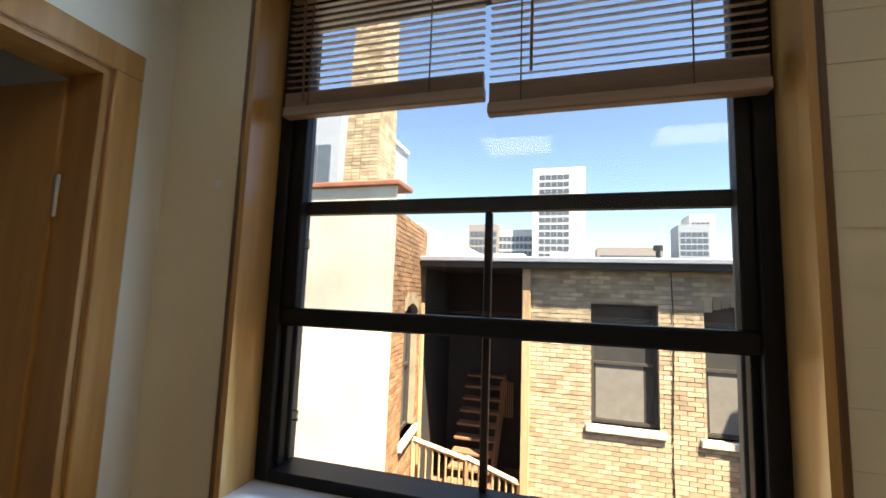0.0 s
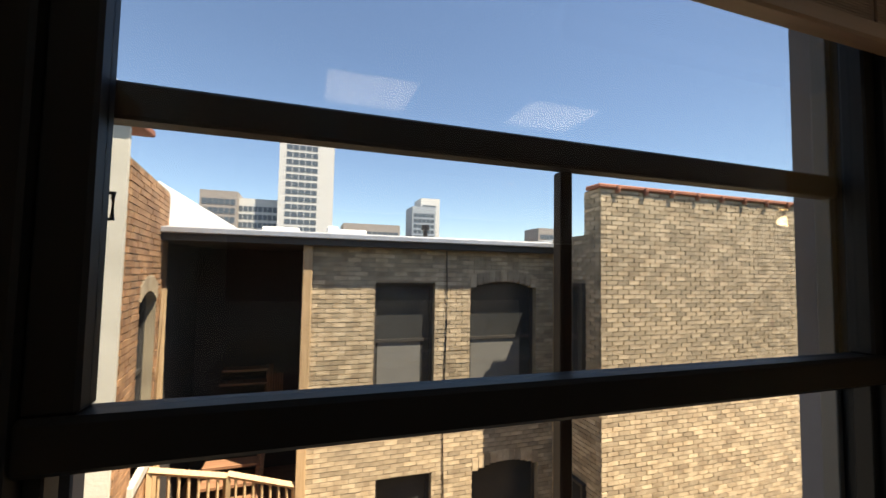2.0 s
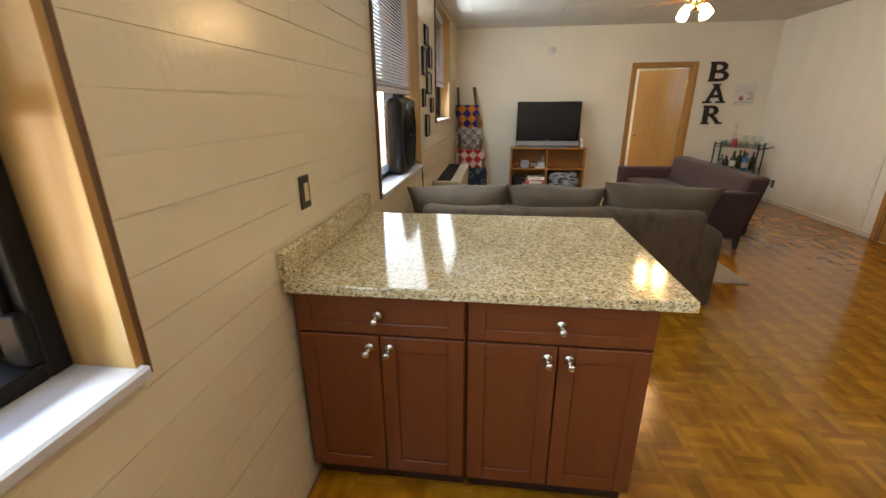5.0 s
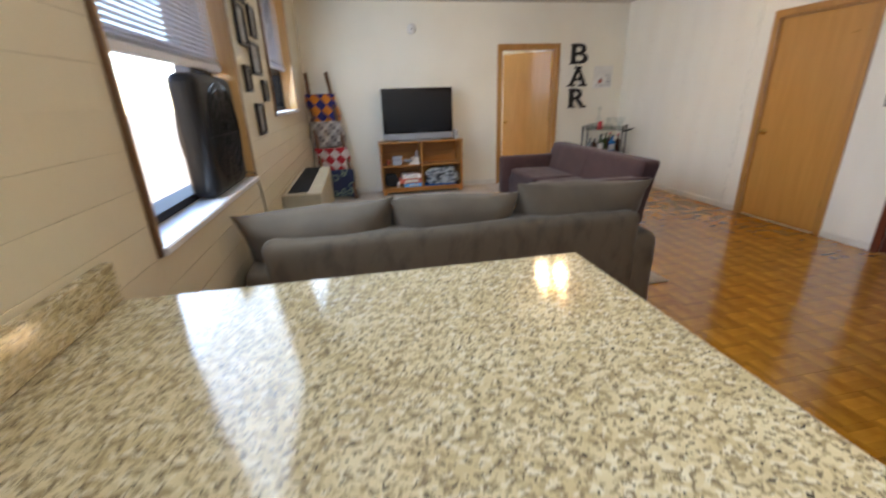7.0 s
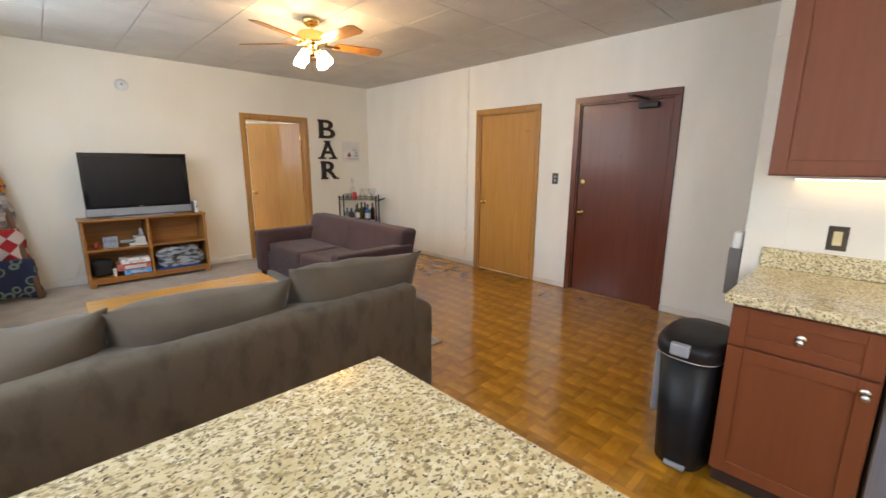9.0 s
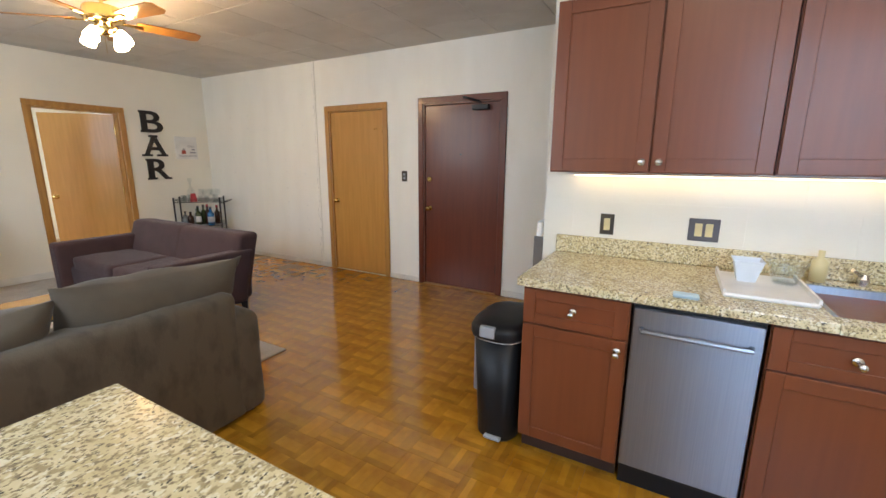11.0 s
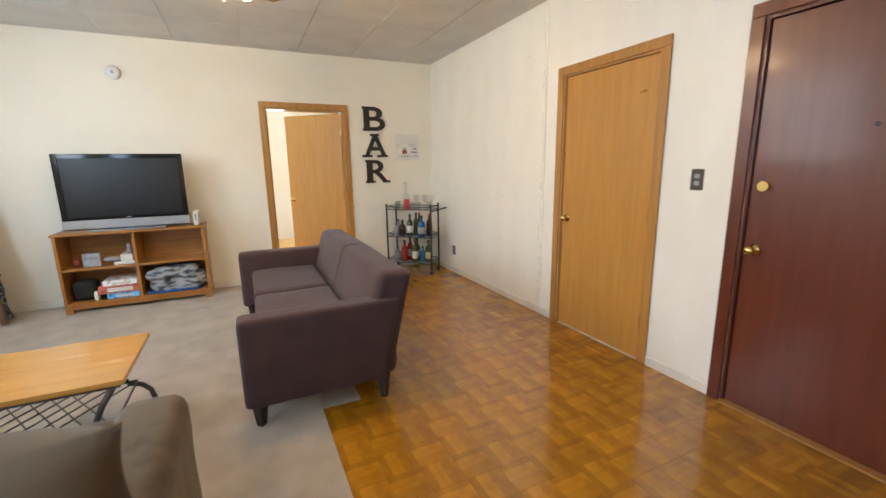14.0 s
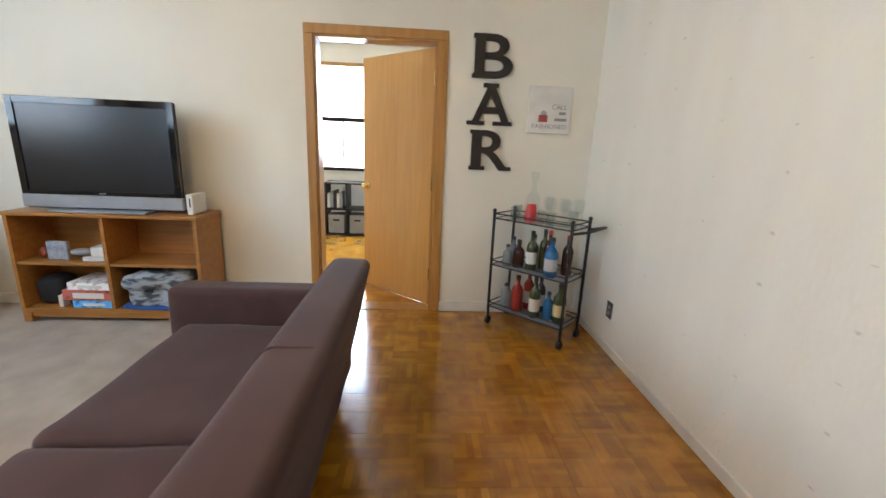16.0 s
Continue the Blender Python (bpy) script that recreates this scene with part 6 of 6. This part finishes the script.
def facade_window(parent, origin, along, out, s0, s1, z0, z1, arch=False, shade=0.5, sill=True):
    along, out, origin = Vector(along).normalized(), Vector(out).normalized(), Vector(origin)
    m = Matrix((along, out, Vector((0, 0, 1)))).transposed().to_4x4()
    m.translation = origin

    def put(name, bm, mat, par, label=""):
        bm.transform(m)
        return part(name, bm, mat, par, label)
    w = put("window", box(None, s0 + 0.05, s1 - 0.05, -0.17, -0.15, z0 + 0.04, z1 - 0.02), M_EXTGLASS, parent, "dark reflective sash window")
    for q in ((s0, s0 + 0.05, z0, z1), (s1 - 0.05, s1, z0, z1), (s0 + 0.05, s1 - 0.05, z1 - 0.05, z1), (s0 + 0.05, s1 - 0.05, z0, z0 + 0.05)):
        put("frame", box(None, q[0], q[1], -0.19, -0.11, q[2], q[3]), M_EXTFRAME, w)
    zm = z0 + (z1 - z0) * 0.5
    put("sash_bar", box(None, s0 + 0.05, s1 - 0.05, -0.15, -0.12, zm - 0.025, zm + 0.025), M_EXTFRAME, w)
    if shade:
        put("shade", box(None, s0 + 0.08, s1 - 0.2 * (s1 - s0), -0.149, -0.145, z0 + 0.06, z0 + (z1 - z0) * shade), M_SHADE, w, "grey lowered shade")
    if sill:
        put("sill", box(None, s0 - 0.09, s1 + 0.09, -0.12, 0.07, z0 - 0.12, z0, 0.01), M_STONE, parent, "pale stone window sill")
    if arch:
        n, r = 11, (s1 - s0)
        for i in range(n):
            u0, u1 = s0 + r * i / n, s0 + r * (i + 1) / n
            hump = 0.13 * (1 - ((i + 0.5) / n * 2 - 1) ** 2)
            put("arch_brick", box(None, u0 + 0.004, u1 - 0.004, -0.10, 0.018, z1 - 0.13 + hump, z1 + 0.07 + hump, 0.004), M_BRICK_P, parent)


def outdoor_house(name, label, at):
    return thing(name, label, "building", at)


# facing wing
A = outdoor_house("brick_building", "buff brick apartment building wing across the yard", (2.6, FY0, -7))
org, alo, ou = (0.42, FY0, 0), (1, 0, 0), (0, -1, 0)
H1 = [(0.98, 1.99, -0.46, 1.46), (2.63, 3.93, -0.50, 1.50), (1.06, 1.98, -3.6, -1.66), (2.70, 3.98, -3.7, -1.62)]
part("wall", holed_wall(bmesh.new(), org, alo, ou, 4.30, 0.30, -7, 2.12, H1), M_MORTAR, A, "old mortar bed")
facade_window(A, org, alo, ou, *H1[0])
facade_window(A, org, alo, ou, *H1[1], arch=True)
facade_window(A, org, alo, ou, *H1[2])
facade_window(A, org, alo, ou, *H1[3], arch=True, shade=0.35)
part("gutter", box(None, -1.75, 5.0, FY0 - 0.30, FY0 + 0.05, 2.12, 2.20, 0.01), M_SILVER, A, "pale metal gutter")
part("fascia", box(None, -1.75, 5.0, FY0 - 0.24, FY0 - 0.02, 2.02, 2.12), M_TAR, A, "dark eave board")
part("roof", box(None, -1.75, 12, FY0 + 0.05, 30, 2.10, 2.24), M_ROOFWHITE, A, "white flat roof membrane")
part("parapet", box(None, -2.05, -1.76, 9.25, 24, 1.9, 2.92, 0.02), M_ROOFWHITE, A, "white coated parapet")
part("back_mass", box(None, 0.42, 5.02, FY0 + 0.31, 12, -7, 2.09), M_RECESS_SHADE, A)
part("cable", tube(None, [(2.60 + 0.02 * math.sin(k), FY0 - 0.03, 2.0 - k * 0.6) for k in range(14)], 0.009, 5), M_IRON, A, "dark cable down the wall")
for k, (x, y, sx, sz) in enumerate(((1.2, 14, 0.5, 0.35), (2.6, 13, 0.9, 0.16), (3.6, 16, 0.35, 0.4), (0.3, 15, 0.4, 0.3), (5.5, 18, 1.2, 0.3))):
    part("roof_vent", lathe(None, (x, y, 2.24), [(sx, 0), (sx * 0.9, sz * 0.6), (sx * 0.5, sz), (0.02, sz)], 14), M_ROOFWHITE, A)
rnd = random.Random(3)
for k in range(9):
    x, y = rnd.uniform(-1.5, 2.0), rnd.uniform(10.0, 15.0)
    part("roof_curb", box(None, x, x + rnd.uniform(0.2, 0.7), y, y + 0.5, 2.24, 2.24 + rnd.uniform(0.08, 0.28), 0.03, 2), M_ROOFWHITE, A, "white coated roof curb")
part("vent_pipe", rod(rod(None, (2.95, 11.5, 2.24), (2.95, 11.5, 2.62), 0.05), (2.95, 11.5, 2.62), (2.95, 11.5, 2.74), 0.10), M_IRON, A)
# stair recess, its shade put into the near-black walls and roof board
P = thing("back_porch", "dark open back porch with wooden stairs", "porch", (-0.6, 10, -7))
part("back_wall", box(None, -2.3, 0.40, 11.2, 11.3, -7, 2.1), M_RECESS_SHADE, P)
part("side_wall", box(None, -1.74, -1.63, 9.22, 11.2, -7, 2.1), M_RECESS_SHADE, P)
part("side_wall", box(None, 0.30, 0.41, FY0 + 0.32, 11.2, -7, 2.1), M_RECESS_SHADE, P)
part("roof_board", box(None, -1.75, 0.42, FY0 - 0.02, 11.2, 2.02, 2.10), M_RECESS_SHADE, P)
part("post", box(None, 0.28, 0.42, FY0 - 0.12, FY0 + 0.02, -7, 2.02, 0.01), M_POST, P, "weathered pale wooden post")
for zf in (-2.25, -5.2):
    part("deck", box(None, -1.75, 0.28, FY0 + 0.0, 11.2, zf - 0.12, zf), M_STEP, P)
for k in range(9):
    part("step", box(None, -1.1, -0.3, 10.9 - 0.22 * k, 11.18 - 0.22 * k, -0.30 - 0.2 * k, -0.26 - 0.2 * k), M_STEP, P)
part("stair_stringer", rod(None, (-0.28, 11.15, -0.25), (-0.28, 9.0, -2.2), 0.06, 4), M_STEP, P)
RAILS = (((-1.5, 8.5), (-0.62, 8.75), -0.95, -1.25), ((-0.62, 8.75), (0.28, 8.85), -1.22, -1.55))
for (xa, ya), (xb, yb), za, zb in RAILS:
    part("handrail", rod(None, (xa, ya, za), (xb, yb, zb), 0.05, 4), M_POST, P, "pale wooden rail")
    part("lower_rail", rod(None, (xa, ya, za - 0.85), (xb, yb, zb - 0.85), 0.04, 4), M_POST, P)
    for k in range(9):
        u = k / 8
        x, y, z = xa + (xb - xa) * u, ya + (yb - ya) * u, za + (zb - za) * u
        part("baluster", rod(None, (x, y, z - 0.9), (x, y, z), 0.05 if k in (0, 8) else 0.02, 4), M_POST, P)
for k in range(7):
    part("baluster", rod(None, (0.0 + 0.04 * k - 0.25, 10.2, -0.9), (0.0 + 0.04 * k - 0.25, 10.2, -0.2), 0.012, 4), M_STEP, P)
part("deck_small", box(None, -1.75, 0.28, 8.45, 8.9, -2.3, -2.2), M_STEP, P)

# wing at the right with a terracotta coping
CXR, CYR = 4.70, 7.57
B = outdoor_house("brick_wing", "tall buff brick wing with terracotta coping across the yard", (7, CYR, -7))
part("wall", holed_wall(bmesh.new(), (CXR, CYR, 0), (1, 0, 0), (0, -1, 0), 9.0, 0.38, -7, 3.02, []), M_MORTAR, B, "old mortar bed")
H2 = [(0.35, 0.95, -0.3, 1.5), (0.35, 0.95, -3.6, -1.7)]
part("side_wall", holed_wall(bmesh.new(), (CXR, CYR + 1.3, 0), (0, -1, 0), (-1, 0, 0), 0.92, 0.3, -7, 2.3, []), M_MORTAR, B)
for h in H2:
    facade_window(B, (CXR - 0.19, CYR + 1.3, 0), (0, -1, 0), (-1, 0, 0), *h, shade=0, sill=False)
part("coping", box(None, CXR - 0.06, CXR + 9.0, CYR - 0.06, CYR + 0.3, 3.02, 3.09, 0.02), M_COPING, B, "red terracotta coping")
for k in range(16):
    part("coping_tile", lathe(None, (CXR + 0.3 + 0.56 * k, CYR - 0.05, 2.96), [(0.03, 0), (0.045, 0.06), (0.04, 0.11)], 8), M_COPING, B)
part("roof", box(None, CXR + 0.02, CXR + 9, CYR + 0.38, CYR + 20, 2.2, 2.3), M_ROOFWHITE, B)

# stucco wing at the other side
SXE, SYE = -1.38, 7.0
S = outdoor_house("stucco_building", "beige stuccoed building side with brick return", (-4, SYE, -7))
part("wall", box(None, -7.5, SXE, SYE, SYE + 0.05, -7, 3.08), M_STUCCO, S, "beige patchy stucco")
part("coping", box(None, -7.5, SXE + 0.07, SYE - 0.07, SYE + 0.5, 3.08, 3.16, 0.015), M_COPING, S, "red terracotta coping")
RET_A, RET_B = Vector((SXE, SYE + 0.052, 0)), Vector((-1.62, 9.2, 0))
ra = (RET_A - RET_B).normalized()
ro = Vector((-ra.y, ra.x, 0))
ro = ro if ro.x > 0 else -ro
rl = (RET_A - RET_B).length
H3 = [(0.55, 1.50, -0.75, 1.35), (0.55, 1.50, -3.6, -1.75)]
part("return_wall", holed_wall(bmesh.new(), RET_B, ra, ro, rl, 0.30, -7, 2.75, H3), M_MORTAR, S)
facade_window(S, RET_B, ra, ro, *H3[0], arch=True, shade=0)
facade_window(S, RET_B, ra, ro, *H3[1], arch=True, shade=0)
part("mass", box(None, -7.5, -1.95, SYE + 0.06, 11, -7, 2.2), M_STUCCO, S)
part("downpipe", tube(None, [(-1.54, 8.85, 1.35), (-1.53, 8.85, 0.0), (-1.50, 8.8, -2.2)], 0.05, 8), M_POST, S)
ch = thing("brick_chimney", "tall tapered buff brick chimney", "chimney", (-4.3, 9.3, 2.2))
bm = bmesh.new()
lo = [bm.verts.new((x, y, 2.2)) for x, y in ((-3.42, 8.9), (-2.62, 8.9), (-2.62, 9.8), (-3.42, 9.8))]
hi = [bm.verts.new((x, y, 9.5)) for x, y in ((-3.30, 9.05), (-2.68, 9.05), (-2.68, 9.7), (-3.30, 9.7))]
bm.faces.new(lo); bm.faces.new(hi)
for k in range(4):
    bm.faces.new((lo[k], lo[(k + 1) % 4], hi[(k + 1) % 4], hi[k]))
part("shaft", bm, M_MORTAR, ch)
rnd = random.Random(5)
bits = []
z = 2.25
while z < 9.3:
    u = (z - 2.2) / 7.3
    xa, xb, ya = -3.42 + 0.12 * u, -2.62 - 0.06 * u, 8.9 + 0.15 * u
    yb = 9.8 - 0.1 * u
    n = 4
    for i in range(n):
        a0, a1 = xa + (xb - xa) * i / n, xa + (xb - xa) * (i + 1) / n
        bits.append((a0 + 0.006, a1 - 0.006, ya - 0.02, ya + 0.03, z, z + 0.062))
        b0, b1 = ya + (yb - ya) * i / n, ya + (yb - ya) * (i + 1) / n
        bits.append((xb - 0.03, xb + 0.02, b0 + 0.006, b1 - 0.006, z, z + 0.062))
    z += 0.073
tagged(boxes_mesh("brickwork", bits, M_BRICK, ch), kind="stuff")
g = outdoor_house("grey_house", "blue-grey sided tall house behind the chimney", (-9, 16, -7))
part("wall", box(None, -14, -7.2, 15, 22, -7, 8.9), M_BLUEGREY, g)
part("roof", box(None, -14.1, -7.1, 14.9, 22, 8.9, 9.1), M_ROOFWHITE, g)
for y in (15.8, 18.2):
    for z in (1.6, 4.3):
        part("window", box(None, -7.21, -7.17, y, y + 1.3, z, z + 2.0), M_TOWERGLASS, g)
for z in (2.2, 5.0):
    part("window", box(box(None, -8.7, -8.15, 14.96, 15.0, z, z + 2.0), -8.1, -7.55, 14.96, 15.0, z, z + 2.0), M_TOWERGLASS, g)


# ---- skyline ----
def tower(name, label, x0, x1, y, depth, top, rows, cols, mat, margin=(0.12, 0.3)):
    t = outdoor_house(name, label, ((x0 + x1) / 2, y, -7))
    part("wall", box(None, x0, x1, y, y + depth, -7, top), mat, t)
    wx = x1 - x0
    a, b = x0 + wx * margin[0], x1 - wx * margin[1]
    bm = bmesh.new()
    hgt = (top - 4) / rows
    for i in range(rows):
        for j in range(cols):
            u0, u1 = a + (b - a) * j / cols, a + (b - a) * (j + 1) / cols
            z0 = 1 + i * hgt
            box(bm, u0 + 0.15, u1 - 0.15, y - 0.12, y - 0.02, z0 + hgt * 0.2, z0 + hgt * 0.85)
    o = part("windows", bm, M_TOWERGLASS, t, "rows of dark windows")
    tagged(o, kind="stuff")
    return t


tower("white_tower", "white concrete high-rise tower with dark window bands", -13.0, 11.0, 200, 24, 62, 17, 5, M_TOWER)
tower("glass_tower", "pale glass high-rise in the distance", 49, 61, 200, 14, 34, 11, 5, M_BLUEGREY, (0.05, 0.05))
tower("glass_tower", "pale glass high-rise in the distance", 55, 65, 206, 14, 39.5, 11, 4, M_TOWER, (0.05, 0.2))
tower("low_block", "distant red-brown apartment block", -45, -30, 205, 16, 36, 8, 6, M_FAR, (0.05, 0.05))
tower("low_block", "distant pale office block", -31, -11, 210, 16, 34, 8, 9, M_TOWER, (0.03, 0.03))
tower("low_block", "distant grey roof block", 16, 43, 200, 16, 24, 5, 10, M_FAR, (0.03, 0.03))
tower("low_block", "distant grey roof block", 92, 120, 210, 16, 20, 5, 10, M_FAR, (0.03, 0.03))
tower("low_block", "distant red-brown apartment block", 126, 146, 210, 16, 28, 6, 6, M_FAR, (0.05, 0.05))

# ---- brick pieces of the yard walls ----
brick_wall(A, org, alo, ou, 4.28, -6.9, 2.12, H1 + [], M_BRICK, M_BRICK_P, 300, 11, (0.0, 4.4, -1.6, 1.5))
brick_wall(B, (CXR, CYR, 0), (1, 0, 0), (0, -1, 0), 9.0, -6.9, 3.0, [], M_BRICK, M_BRICK_P, 300, 12, (0.0, 3.2, 0.0, 3.0))
brick_wall(B, (CXR, CYR + 1.3, 0), (0, -1, 0), (-1, 0, 0), 1.3, -6.9, 3.0, H2 + [(-1, 0.92, 2.3, 9)], M_BRICK, M_BRICK_P, 60, 13, (0.0, 2, 0.5, 3.0))
brick_wall(S, RET_B, ra, ro, rl, -6.9, 2.75, H3, M_BRICK_R, M_BRICK_P, 0, 14)

# ---- painted blocks of the north and kitchen walls ----
def paint_blocks(parent, x0, x1, z0, z1, y, out, holes, mat, bl, bh):
    gap = 0.003
    z, row = z0, 0
    cache = {}
    while z < z1 - 0.02:
        zt = min(z + bh, z1)
        s = x0 - (bl / 2 if row % 2 else 0.0)
        while s < x1:
            for za, zb, in [(z, zt)]:
                spans = [(max(s, x0), min(s + bl, x1))]
                for h in holes:
                    if za < h[3] - 1e-4 and zb > h[2] + 1e-4:
                        spans = [q for lo, hi in spans for q in ((lo, min(hi, h[0])), (max(lo, h[1]), hi)) if q[1] - q[0] > 0.02]
                for lo, hi in spans:
                    if hi - lo < 0.02:
                        continue
                    key = (round(hi - lo, 3), round(zb - za, 3))
                    if key not in cache:
                        w, hgt = key
                        bm = box(None, 0, w, -0.0015, 0.0015, 0, hgt)
                        bmesh.ops.recalc_face_normals(bm, faces=bm.faces)
                        me = bpy.data.meshes.new("block")
                        bm.to_mesh(me); bm.free()
                        me.materials.append(mat)
                        cache[key] = me
                    o = new("block", cache[key])
                    o.parent = parent
                    o.location = (lo, y + out * 0.0015, za)
            s += bl + 0.0006
        z += bh + gap
        row += 1


paint_blocks(wall_n, 0.8, EX, 0.0, CZ, NY + 0.003, -1, WINDOWS, M_BLOCK, 0.60, 0.112)
paint_blocks(wall_k, WX, KX - 0.004, 0.0, CZ, KY - 0.003, 1, [], M_BLOCK_K, 0.41, 0.20)

# ---- parquet ----
def parquet():
    t, n = 0.160, 5
    fl = bpy.data.objects["floor"]
    near, rest = [], []
    i = 0
    y = SY
    row = 0
    while y < NY - 0.02:
        x, col = WX, 0
        while x < EX + 0.15:
            inside_carpet = 4.45 < x and x + t < 8.2 and -0.25 < y
            behind = x < 2.0 and y < -1.0
            if not inside_carpet and not (behind and x < 1.0):
                spot = (x, y, (row + col) % 2)
                (near if len(near) < 300 and 2.6 < x < 5.6 and -2.0 < y < 0.3 else rest).append(spot)
            x += t
            col += 1
        y += t
        row += 1
    def slats(x, y, turn, into):
        w = t / n
        for k in range(n):
            a, b = k * w + (0.0006 if k == 0 else 0.0002), (k + 1) * w - (0.0006 if k == n - 1 else 0.0002)
            if turn:
                into.append((x + a, x + b, y + 0.0006, y + t - 0.0006, -0.008, 0.0))
            else:
                into.append((x + 0.0006, x + t - 0.0006, y + a, y + b, -0.008, 0.0))
    out = []
    for x, y, turn in rest:
        if x + t <= EX + 0.14 and y + t < NY + 0.01:
            slats(x, y, turn, out)
    tagged(boxes_mesh("parquet_field", out, M_PARQUET, fl), kind="stuff")
    kinds = []
    for turn in (0, 1):
        o = []
        slats(0, 0, turn, o)
        kinds.append(boxes_mesh("parquet_square", o, M_PARQUET_P, fl))
    used = [False, False]
    for x, y, turn in near:
        if not used[turn]:
            o, used[turn] = kinds[turn], True
        else:
            o = new("parquet_square", kinds[turn].data)
            o.parent = fl
        o.location = (x, y, 0)


M_PARQUET_P = M_PARQUET
parquet()
